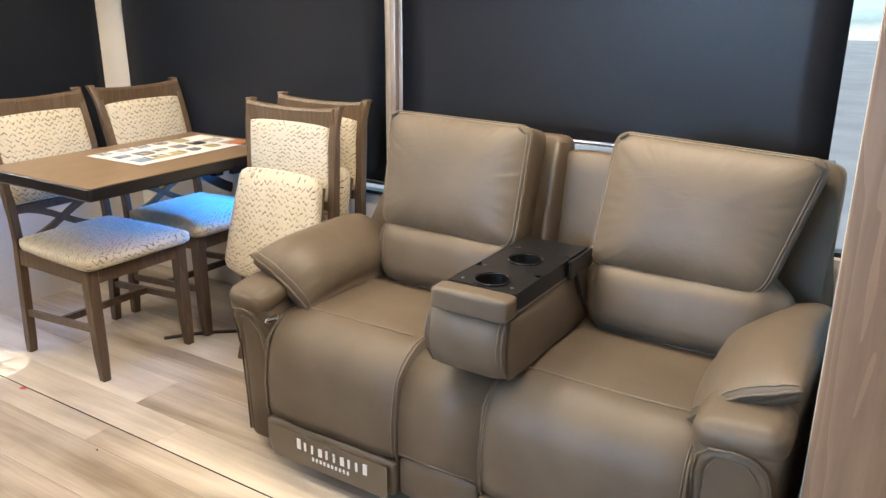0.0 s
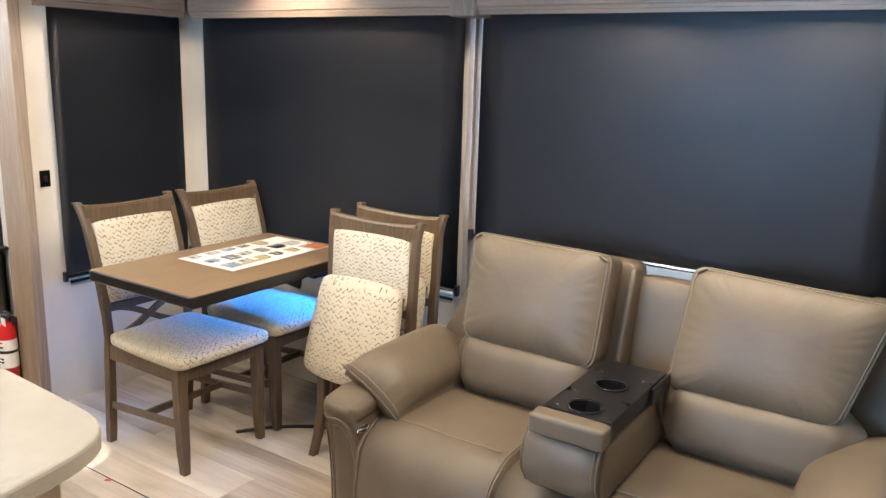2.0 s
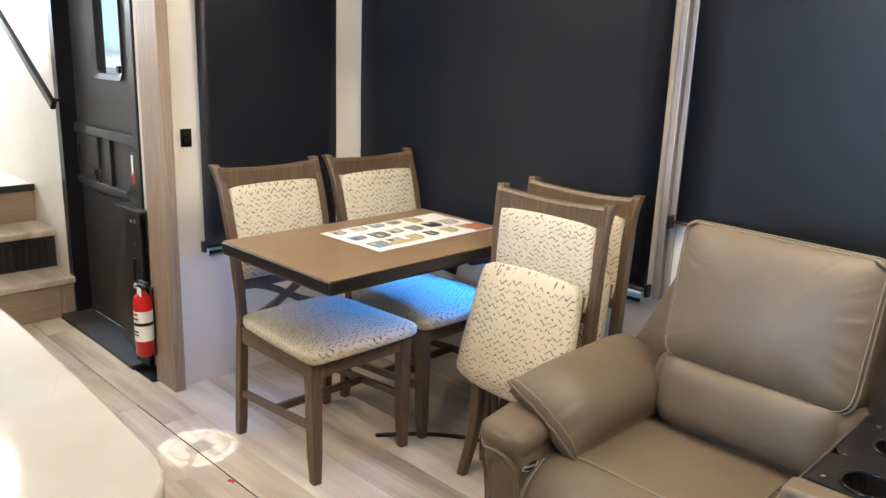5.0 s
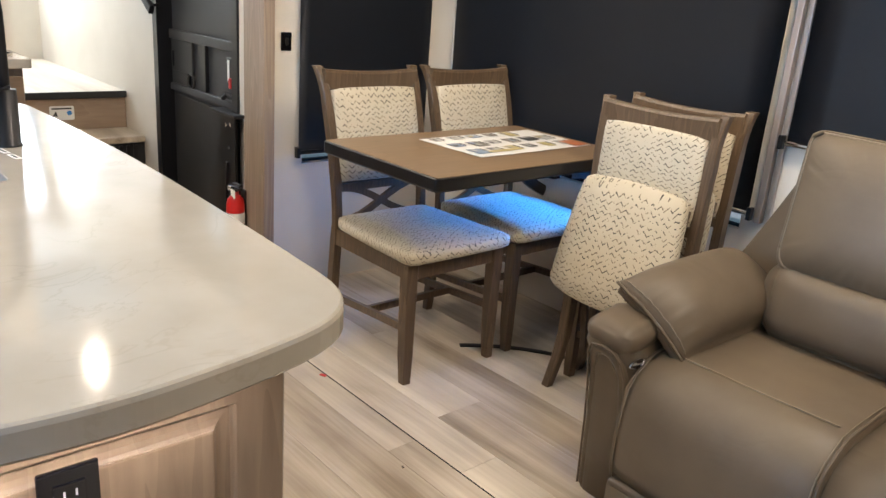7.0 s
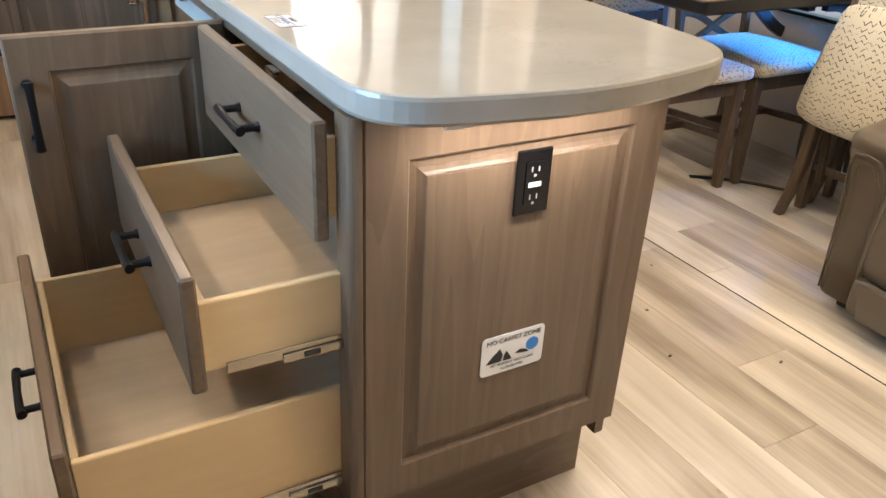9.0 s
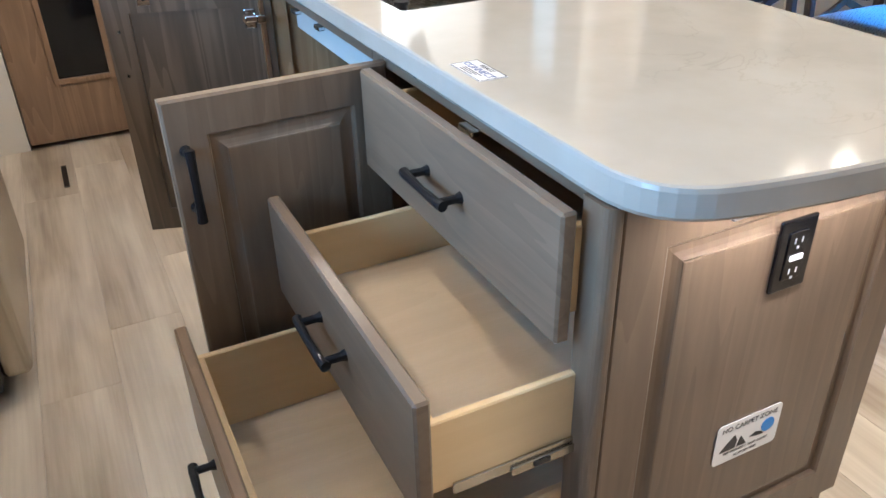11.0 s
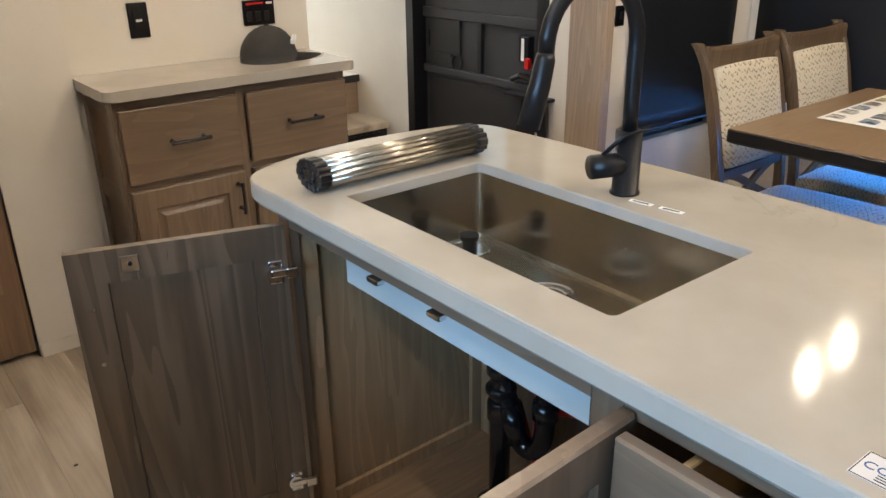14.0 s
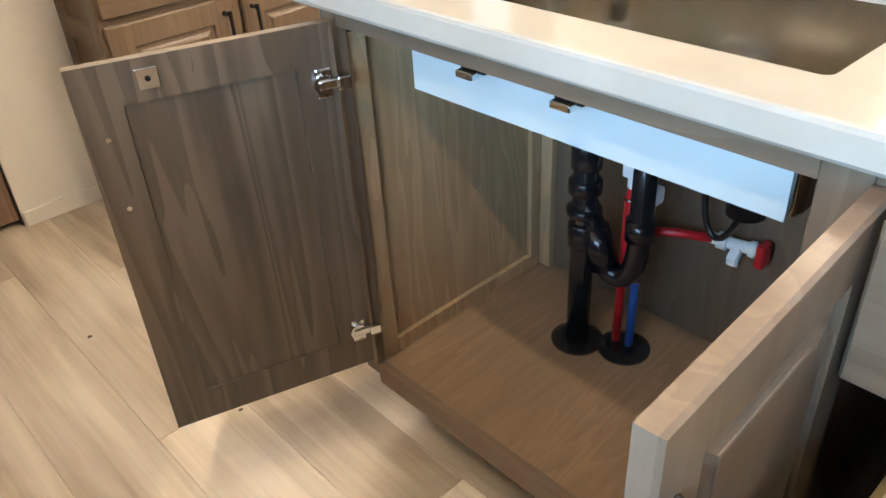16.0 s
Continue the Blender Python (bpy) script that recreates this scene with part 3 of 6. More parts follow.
# ---- entry door ----
def entry_door():
    o = thing("entry_door", pose(-3.98, 1.87, 0), "closed black entry door with a narrow window", "door")
    X0, X1, Y = -4.33, -3.47, 1.87
    part("door_frame", join(box(-4.338, -4.285, 1.79, 1.93, 0, 1.998), box(-3.475, -3.422, 1.79, 1.93, 0, 1.998), box(-4.285, -3.475, 1.79, 1.93, 1.95, 1.998)), BLACK, o)
    wx0, wx1, wz0, wz1 = -3.985, -3.715, 1.25, 1.86
    part("slab", join(box(-4.285, wx0, Y, Y + 0.04, 0.02, 1.948), box(wx1, -3.475, Y, Y + 0.04, 0.02, 1.948), box(wx0, wx1, Y, Y + 0.04, 0.02, wz0), box(wx0, wx1, Y, Y + 0.04, wz1, 1.948)), GREYPLASTIC, o)
    outer = rounded(wx0 - 0.045, wx1 + 0.02, wz0 - 0.02, wz1 + 0.03, (0.04,) * 4, 5)
    inner = rounded(wx0 + 0.004, wx1 - 0.004, wz0 + 0.004, wz1 - 0.004, (0.03,) * 4, 5)
    bm = bmesh.new()
    lo = [[bm.verts.new((x, y, z)) for x, z in pts] for pts, y in ((outer, Y - 0.001), (outer, Y - 0.012), (inner, Y - 0.004), (inner, Y + 0.02))]
    for a, b in zip(lo, lo[1:]):
        for k in range(len(a)):
            bm.faces.new((a[k], a[(k + 1) % len(a)], b[(k + 1) % len(a)], b[k]))
    part("window_surround", bm, DARKPLASTIC, o, "dark rounded window surround")
    p = part("pane", box(wx0, wx1, Y + 0.018, Y + 0.022, wz0, wz1), GLASS, o)
    p.visible_shadow = False
    part("window_latch", box(wx1 - 0.06, wx1 - 0.03, Y - 0.004, Y + 0.012, wz0 + 0.012, wz0 + 0.045, 0.003), BLACK, o)
    # middle lock band
    part("lock_band", join(box(-4.283, -3.477, Y - 0.022, Y, 0.955, 1.0, 0.004), box(-4.283, -3.477, Y - 0.022, Y, 0.70, 0.735, 0.004)), GREYPLASTIC, o)
    part("sliding_panel", join(box(-4.27, -4.02, Y - 0.016, Y - 0.004, 0.80, 0.953, 0.004), box(-4.27, -4.08, Y - 0.016, Y - 0.004, 0.737, 0.80, 0.004)), DARKPLASTIC, o)
    part("pull", cushion((-4.24, Y - 0.02, 0.86), (0.014, 0.012, 0.08), 0.006, 0, 3), BLACK, o)
    part("hand_notch", ring((-4.04, Y - 0.014, 0.765), 0.035, 0.006, 20, pose(0, 0, 0, 90)), BLACK, o)
    part("divider", box(-3.90, -3.87, Y - 0.018, Y, 0.736, 0.954, 0.003), BLACK, o)
    lk = part("lock", box(-3.62, -3.56, Y - 0.035, Y, 0.82, 0.93, 0.005), BLACK, o)
    part("lock_label", box(-3.602, -3.585, Y - 0.037, Y - 0.034, 0.83, 0.92), WHITE, lk)
    part("lock_lever", box(-3.57, -3.545, Y - 0.05, Y - 0.03, 0.80, 0.845, 0.004), REDM, lk)
    part("latch_handle", join(tube([(-3.66, Y - 0.03, 0.745), (-3.60, Y - 0.04, 0.77), (-3.53, Y - 0.03, 0.75)], 0.012), tube([(-3.60, Y, 0.76), (-3.60, Y - 0.035, 0.765)], 0.012)), BLACK, o)
    part("lower_panel", box(-4.26, -3.50, Y - 0.008, Y, 0.10, 0.68, 0.004), DARKPLASTIC, o)
    part("edge_strip", box(-3.512, -3.48, Y - 0.03, Y, 0.02, 1.94, 0.004), BLACK, o)
    return o


entry_door()
structure("door_sill", prism([(-4.33, 1.72), (-3.42, 1.70), (-3.42, 1.868), (-4.33, 1.868)], 0.018, "z", 0.001), GREYPLASTIC, "grey ribbed threshold mat at the entry door", "threshold")


def folded_step():
    o = thing("folded_step", pose(-3.5, 1.78, 0), "black folded metal entry step stowed inside the door", "step")
    part("side_plate", prism([(-3.485, 0.02), (-3.355, 0.02), (-3.375, 0.70), (-3.475, 0.70)], 0.006, "y", 1.752), BLACKMETAL, o)
    part("tread", prism([(-3.80, 0.13), (-3.50, 0.03), (-3.485, 0.67), (-3.60, 0.695)], 0.03, "y", 1.79), DARKPLASTIC, o)
    part("tread", prism([(-3.64, 0.12), (-3.49, 0.02), (-3.47, 0.685), (-3.52, 0.70)], 0.02, "y", 1.762), BLACKMETAL, o)
    part("top_cap", box(-3.62, -3.37, 1.75, 1.82, 0.698, 0.712, 0.003), BLACKMETAL, o)
    for x, z in ((-3.44, 0.665), (-3.40, 0.67), (-3.415, 0.57)):
        part("bolt", tube([(x, 1.753, z), (x, 1.744, z)], 0.008, 8), CHROME, o)
    part("strut", bar((-3.44, 1.748, 0.50), (-3.47, 1.748, 0.12), 0.015, 0.012), BLACK, o)
    return o


folded_step()


def extinguisher():
    c = Vector((-3.252, 1.692, 0.0))
    o = thing("fire_extinguisher", pose(c.x, c.y, 0.13), "red fire extinguisher with white label on the wall post", "extinguisher")
    prof = [(0.030, 0.130), (0.037, 0.136), (0.038, 0.36), (0.034, 0.385), (0.022, 0.40), (0.014, 0.405), (0.014, 0.42)]
    part("cylinder", tube([(c.x, c.y, z) for r, z in prof], [r for r, z in prof], 24), REDM, o, "", True)
    part("label", tube([(c.x, c.y, 0.20), (c.x, c.y, 0.33)], 0.0385, 24), PAPER, o, "white printed label")
    for k, z in enumerate((0.315, 0.295, 0.24, 0.225)):
        part("print_bar", box(c.x - 0.01, c.x + 0.02, c.y - 0.0395, c.y - 0.03, z, z + 0.006), INK if k else REDM, o)
    part("strap", tube([(c.x, c.y, 0.268), (c.x, c.y, 0.281)], 0.040, 24), BLACK, o)
    part("head", join(cylinder((c.x, c.y, 0.428), 0.014, 0.024), box(c.x - 0.012, c.x + 0.05, c.y - 0.01, c.y + 0.01, 0.432, 0.442, 0.003), box(c.x - 0.012, c.x + 0.055, c.y - 0.008, c.y + 0.008, 0.45, 0.457, 0.003)), BLACK, o)
    part("gauge", tube([(c.x - 0.014, c.y - 0.005, 0.43), (c.x - 0.03, c.y - 0.012, 0.43)], 0.013, 14), CHROME, o)
    part("pin_tag", box(c.x - 0.005, c.x + 0.03, c.y - 0.018, c.y - 0.016, 0.395, 0.43), PAPER, o)
    part("bracket", box(c.x - 0.015, c.x + 0.015, c.y + 0.036, 1.7985, 0.12, 0.42, 0.002), BLACK, o)
    return o


extinguisher()


# ---- steps up to the raised floor ----
def steps():
    o = thing("entry_stairs", pose(-4.6, 1.43, 0), "wood-grain steps up to the raised floor", "stairs")
    y0, y1 = 1.075, 1.797
    fronts = ((-4.30, 0.0, 0.21), (-4.54, 0.21, 0.415), (-4.80, 0.415, 0.62))
    for k, (x, z0, z1) in enumerate(fronts):
        back = fronts[k + 1][0] if k < 2 else -6.39
        part("tread", box(back, x + 0.02, y0, y1, z1 - 0.035, z1, 0.006), FLOORM, o)
        if k == 1:
            part("riser", box(x - 0.02, x, y0, y1, z0, z1 - 0.036), DARKPLASTIC, o, "black slatted vent riser")
            for j in range(18):
                yy = y0 + 0.03 + j * 0.037
                part("vent_slat", box(x, x + 0.008, yy, yy + 0.02, z0 + 0.015, z1 - 0.05), BLACK, o)
        else:
            part("riser", box(x - 0.02, x, y0, y1, z0, z1 - 0.036), TRIM_Y, o)
            if k == 0:
                for yy in (1.38, 1.72):
                    part("stile", box(x, x + 0.008, yy, yy + 0.05, z0 + 0.002, z1 - 0.038, 0.002), TRIM, o)
    part("nosing", box(-4.785, -4.774, y0, y1, 0.585, 0.622, 0.003), DARKPLASTIC, o, "dark metal nosing strip")
    return o


steps()


def handrail():
    o = thing("handrail", pose(-4.5, 1.74, 1.2), "black square metal handrail on the stair wall", "handrail")
    part("rail", swept(rounded(-0.012, 0.012, -0.022, 0.022, (0.006,) * 4, 3), [(-4.20, 1.735, 1.09), (-4.66, 1.735, 1.375), (-5.5, 1.735, 1.90)]), BLACKMETAL, o)
    for x, z in ((-4.27, 1.13), (-5.3, 1.77)):
        part("bracket", tube([(x, 1.735, z), (x, 1.77, z - 0.02), (x, NORTH, z - 0.02)], 0.008), BLACKMETAL, o)
    return o


handrail()

# ---- kitchen island ----
IX0, IX1, IY0, IY1, IZ0, IZ1 = -2.52, -1.052, 0.14, 0.668, 0.15, 0.872


def place(bm, m):
    bm.transform(m)
    return bm


def island():
    o = thing("kitchen_island", pose(-1.8, 0.4, 0), "brown-stained wood kitchen island with opened doors and drawers", "island")
    part("toe_base", box(-2.44, -1.1515, 0.26, 0.668, 0.0, 0.149), CAB_X, o)
    part("toe_end", box(-1.15, -1.131, 0.21, 0.668, 0.0, 0.199), CAB_Y, o)
    # end panel with raised field, posts at its corners
    f, g = raised_panel(0.527, 0.672, 0.02, 0.066)
    m = pose(IX1, 0.4045, 0.20, 0, 0, 90)
    end = part("end_panel", place(f, m), CAB, o)
    part("raised_field", place(g, m), CAB, end)
    part("back_panel", box(IX0, -1.073, 0.648, 0.668, 0.1495, IZ1), CAB, o)
    part("left_side", box(IX0, IX0 + 0.018, 0.16, 0.648, 0.13, IZ1), LITINNER, o)
    part("partition", box(-1.735, -1.717, 0.16, 0.648, 0.15, IZ1), CAB, o)
    part("cabinet_floor", box(-2.502, -1.735, 0.16, 0.648, 0.150, 0.165), LITSHELF, o)
    part("drawer_bay_floor", box(-1.717, -1.073, 0.16, 0.648, 0.20, 0.212), CAB_Y, o)
    # face frame
    for x0, x1 in ((-2.52, -2.482), (-1.748, -1.700)):
        part("stile", box(x0, x1, 0.139, 0.159, 0.15, IZ1, 0.002), CAB, o)
    part("corner_stile", prism(rounded(-1.1, IX1 + 0.001, 0.121, 0.1405, (0.003, 0.014, 0.002, 0.002), 5), IZ1 - 0.15, "z", 0.15), CAB, o)
    part("top_rail", box(-2.482, -1.748, 0.139, 0.159, 0.848, IZ1, 0.002), CAB_X, o)
    part("top_rail", box(-1.700, -1.1, 0.139, 0.159, 0.85, IZ1, 0.002), CAB_X, o)
    part("bottom_rail", box(-2.482, -1.748, 0.139, 0.159, 0.128, 0.174, 0.002), CAB_X, o)
    part("bottom_rail", box(-1.700, -1.1, 0.139, 0.159, 0.15, 0.212, 0.002), CAB_X, o)
    # framed inside of the left end
    for y0, y1, z0, z1 in ((0.16, 0.20, 0.166, 0.83), (0.60, 0.648, 0.166, 0.83), (0.20, 0.60, 0.166, 0.20)):
        part("inner_frame", box(-2.502, -2.490, y0, y1, z0, z1, 0.002), LITINNER, o)
    part("inner_batten", box(-2.490, -2.46, 0.63, 0.648, 0.166, 0.85, 0.002), LITINNER, o)
    part("white_board", box(-2.366, -1.788, 0.188, 0.198, 0.764, 0.868), WHITEBOARD, o, "white board below the sink rim")
    for x in (-2.204, -2.046):
        c = part("magnet_catch", box(x - 0.022, x + 0.022, 0.150, 0.187, 0.838, 0.8475, 0.003), BLACK, o, "black magnetic catch")
        part("catch_plate", box(x - 0.015, x + 0.015, 0.134, 0.15, 0.834, 0.844, 0.002), CHROME, c)
    c = part("magnet_catch", box(-1.40, -1.36, 0.125, 0.138, 0.842, 0.852, 0.002), CHROME, o)

    # doors
    def door(hx, hy, ang, inward):
        """A door hung at hx, hy, its width running along ang degrees."""
        w, h = 0.372, 0.655
        f, g = raised_panel(w, h, 0.021, 0.062)
        m = pose(hx, hy, 0.208, 0, 0, ang) @ (pose(w / 2, 0, 0) if not inward else pose(w / 2, 0.021, 0, 0, 0, 0))
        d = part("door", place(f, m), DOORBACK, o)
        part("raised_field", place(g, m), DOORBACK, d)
        return d, m

    # left door: its back is turned to the aisle; right door: its front is
    d1, m1 = door(-2.487, 0.128, 252.5, False)
    for z in (0.565, 0.085):
        h = join(box(-0.176, -0.150, 0.021, 0.026, z - 0.024, z + 0.024, 0.003), box(-0.186, -0.152, 0.024, 0.034, z - 0.008, z + 0.008, 0.003), place(cylinder((0, 0, 0), 0.015, 0.010), pose(-0.160, 0.026, z, 90)),
                 box(-0.202, -0.180, 0.028, 0.040, z - 0.011, z + 0.011, 0.003))
        hh = part("hinge", place(h, m1), CHROME, d1, "nickel cup hinge")
        for zz in (z - 0.017, z + 0.017):
            part("screw", place(cylinder((0, 0, 0), 0.004, 0.004, 8), m1 @ pose(-0.163, 0.027, zz, 90)), STEEL, hh)
    st = part("strike_plate", place(box(0.068, 0.098, 0.021, 0.023, 0.61, 0.64, 0.001), m1), CHROME, d1)
    part("screw", place(cylinder((0, 0, 0), 0.004, 0.003, 8), m1 @ pose(0.083, 0.0235, 0.625, 90)), BLACKMETAL, st)
    for z in (0.55, 0.44):
        part("screw", place(cylinder((0, 0, 0), 0.004, 0.003, 8), m1 @ pose(0.155, 0.022, z, 90)), CHROME, d1)
    part("handle", place(bar_pull((0.155, 0, 0.44), (0.155, 0, 0.55), (0, -1, 0)), m1), BLACKMETAL, d1)
    island_door_right(o)
    return o


def island_door_right(o):
    w, h = 0.372, 0.655
    f, g = raised_panel(w, h, 0.021, 0.062)
    m = pose(-1.671, -0.050, 0.208, 0, 0, 92.4)
    d = part("door", place(f, m), CAB, o)
    part("raised_field", place(g, m), CAB, d)
    part("handle", place(bar_pull((-0.160, 0, 0.465), (-0.160, 0, 0.585), (0, -1, 0), 0.0075), m), BLACKMETAL, d, "dark bronze bar handle")
    for z in (0.565, 0.085):
        part("hinge", place(join(box(0.14, 0.175, 0.021, 0.030, z - 0.014, z + 0.014, 0.003), box(0.17, 0.195, 0.021, 0.036, z - 0.007, z + 0.007, 0.003)), m), CHROME, d)
    return d


def drawer(o, x0, x1, yf, z0, z1, bz0, bz1, pull_w):
    """An opened drawer: front board, ply box, slides, bar handle."""
    d = part("drawer_front", box(x0, x1, yf, yf + 0.021, z0, z1, 0.0035, 1), CAB_X, o)
    bx0, bx1, yb = x0 + 0.055, x1 - 0.012, 0.60 + yf + 0.05
    yb = min(yb, 0.62)
    t = 0.012
    part("drawer_side", box(bx1 - t, bx1, yf + 0.0215, yb, bz0, bz1, 0.002, 1), PLY, d)
    part("drawer_side", box(bx0, bx0 + t, yf + 0.0215, yb, bz0, bz1, 0.002, 1), PLY, d)
    part("drawer_back", box(bx0 + t, bx1 - t, yb - t, yb, bz0, bz1, 0.002, 1), PLY, d)
    part("inner_front", box(bx0 + t, bx1 - t, yf + 0.0215, yf + 0.0335, bz0, bz1, 0.002, 1), PLY, d)
    part("drawer_bottom", box(bx0 + t, bx1 - t, yf + 0.0336, yb - t, bz0 + 0.012, bz0 + 0.018), PLYBOTTOM, d)
    s = part("slide", join(box(bx1 + 0.001, bx1 + 0.005, yf + 0.05, 0.50, bz0 - 0.008, bz0 + 0.010, 0.001, 1), box(bx1 + 0.005, bx1 + 0.009, 0.17 if yf > 0 else 0.03, 0.56, bz0 - 0.013, bz0 + 0.001, 0.001, 1)), STEEL, d, "zinc drawer slide")
    part("slide_latch", box(bx1 + 0.009, bx1 + 0.011, 0.19 if yf > 0 else 0.06, 0.215 if yf > 0 else 0.085, bz0 - 0.010, bz0 - 0.001, 0.001, 1), BLACK, s)
    xm = (x0 + x1) / 2 + 0.01
    zm = (z0 + z1) / 2 + (0.005 if z1 - z0 < 0.2 else 0.03)
    part("handle", bar_pull((xm - pull_w / 2, yf, zm), (xm + pull_w / 2, yf, zm), (0, -1, 0), 0.007), BLACKMETAL, d, "dark bronze bar handle")
    return d


PLYBOTTOM = wood("drawer_bottom_wood", (0.50, 0.375, 0.24), (0.70, 0.56, 0.40), 1, 0.4, 0.35, 0.10)
isl = island()
drawer(isl, -1.671, -1.084, 0.085, 0.690, 0.862, 0.720, 0.835, 0.125)
drawer(isl, -1.650, -1.075, -0.100, 0.500, 0.682, 0.525, 0.635, 0.125)
drawer(isl, -1.692, -1.088, -0.285, 0.215, 0.455, 0.245, 0.425, 0.125)


# worktop with the sink's opening
def worktop():
    bm = bmesh.new()
    SX0, SX1, SY0, SY1 = -2.402, -1.786, 0.217, 0.540
    centre = Vector(((SX0 + SX1) / 2, (SY0 + SY1) / 2))
    # bowed ends, soft corners, the two aisle-side ones tighter
    edge = soft_outline([(-2.64, 0.122), (-0.992, 0.122), (-0.953, 0.28), (-0.936, 0.43), (-0.958, 0.58), (-1.004, 0.758), (-1.36, 0.780), (-1.85, 0.800), (-2.30, 0.787), (-2.665, 0.768), (-2.700, 0.62), (-2.718, 0.455), (-2.703, 0.29)],
                        (0.075, 0.090, 0.07, 0.07, 0.06, 0.115, 0.18, 0.22, 0.18, 0.085, 0.07, 0.075, 0.07), 8)
    rim = [Vector(p) for p in rounded(SX0, SX1, SY0, SY1, (0.012,) * 4, 4)]

    def swing(p):
        return math.atan2(p.y - centre.y, p.x - centre.x)

    turns = sorted({round(swing(p), 4) for p in rim + edge})

    def reach(outline, a):
        """Where the ray from the sink's middle at angle a leaves an outline."""
        d = Vector((math.cos(a), math.sin(a)))
        best = None
        for p, q in zip(outline, outline[1:] + outline[:1]):
            e = q - p
            den = d.x * e.y - d.y * e.x
            if abs(den) < 1e-12:
                continue
            w = p - centre
            k, u = (w.x * e.y - w.y * e.x) / den, (w.x * d.y - w.y * d.x) / den
            if k > 0 and -1e-6 <= u <= 1 + 1e-6 and (best is None or k > best):
                best = k
        return centre + d * best

    outer = [reach(edge, a) for a in turns]
    middle = Vector((-1.83, 0.458))

    def loop(inset, z):
        return [((p + (middle - p).normalized() * inset).x, (p + (middle - p).normalized() * inset).y, z) for p in outer]

    def hole(z, grow=0.0):
        ring_pts = [Vector(p) for p in rounded(SX0 - grow, SX1 + grow, SY0 - grow, SY1 + grow, (max(0.006, 0.012 + grow * 0.5),) * 4, 4)]
        return [(*reach(ring_pts, a), z) for a in turns]
    rings = [loop(0.0, 0.881), loop(0.0, 0.908), loop(0.002, 0.913), loop(0.006, 0.915), hole(0.915, 0.002), hole(0.913), hole(0.894), hole(0.894, 0.03), hole(0.875, 0.03), loop(0.006, 0.875)]
    vs = [[bm.verts.new(p) for p in r] for r in rings]
    for a, b in zip(vs, vs[1:] + vs[:1]):
        for k in range(len(a)):
            bm.faces.new((a[k], a[(k + 1) % len(a)], b[(k + 1) % len(a)], b[k]))
    o = tagged(link("worktop", bm, QUARTZ), "cream solid-surface worktop with rounded ends", "worktop")
    return o, hole


top, hole = worktop()


def sink(hole):
    o = thing("sink", pose(-2.09, 0.377, 0.755), "undermount stainless steel kitchen sink", "sink")
    bm = bmesh.new()
    rings = [hole(0.8935, 0.014), hole(0.8935, 0.003), hole(0.760, 0.001), hole(0.752, -0.004), hole(0.750, -0.012)]
    vs = [[bm.verts.new(p) for p in r] for r in rings]
    for a, b in zip(vs, vs[1:]):
        for k in range(len(a)):
            bm.faces.new((a[k], a[(k + 1) % len(a)], b[(k + 1) % len(a)], b[k]))
    bm.faces.new(vs[-1])
    part("basin", bm, BASIN, o)
    for x, y in ((-2.095, 0.43),):
        part("drain", join(ring((x, y, 0.757), 0.05, 0.006), ring((x, y, 0.756), 0.036, 0.004)), CHROME, o)
        part("drain_cup", cylinder((x, y, 0.7565), 0.034, 0.004), BLACKMETAL, o)
    return o


sink(hole)
st = thing("sink_strainer", pose(-2.325, 0.447, 0.756), "metal basket strainer with a black knob in the sink", "strainer")
part("basket", join(ring((-2.325, 0.447, 0.769), 0.038, 0.005), cylinder((-2.325, 0.447, 0.765), 0.034, 0.014)), CHROME, st)
part("knob", join(cylinder((-2.325, 0.447, 0.784), 0.015, 0.024), cylinder((-2.325, 0.447, 0.798), 0.020, 0.008)), BLACK, st, "black rubber knob")
bag = thing("parts_bag", pose(-2.02, 0.33, 0.756), "small clear plastic bag of sink fittings", "bag")
part("bag", cushion((-2.02, 0.33, 0.769), (0.11, 0.07, 0.022), 0.01, 0.004, 5, 0.012), mat("clear_film", (0.8, 0.8, 0.8), 0.1, 0.0, Transmission_Weight=0.7), bag, "", True)
for k in range(4):
    part("fitting", place(cylinder((0, 0, 0), 0.008, 0.03, 10), pose(-2.05 + 0.02 * k, 0.32 + 0.01 * (k % 2), 0.769, 90, 0, 40 * k)), CHROME, bag)


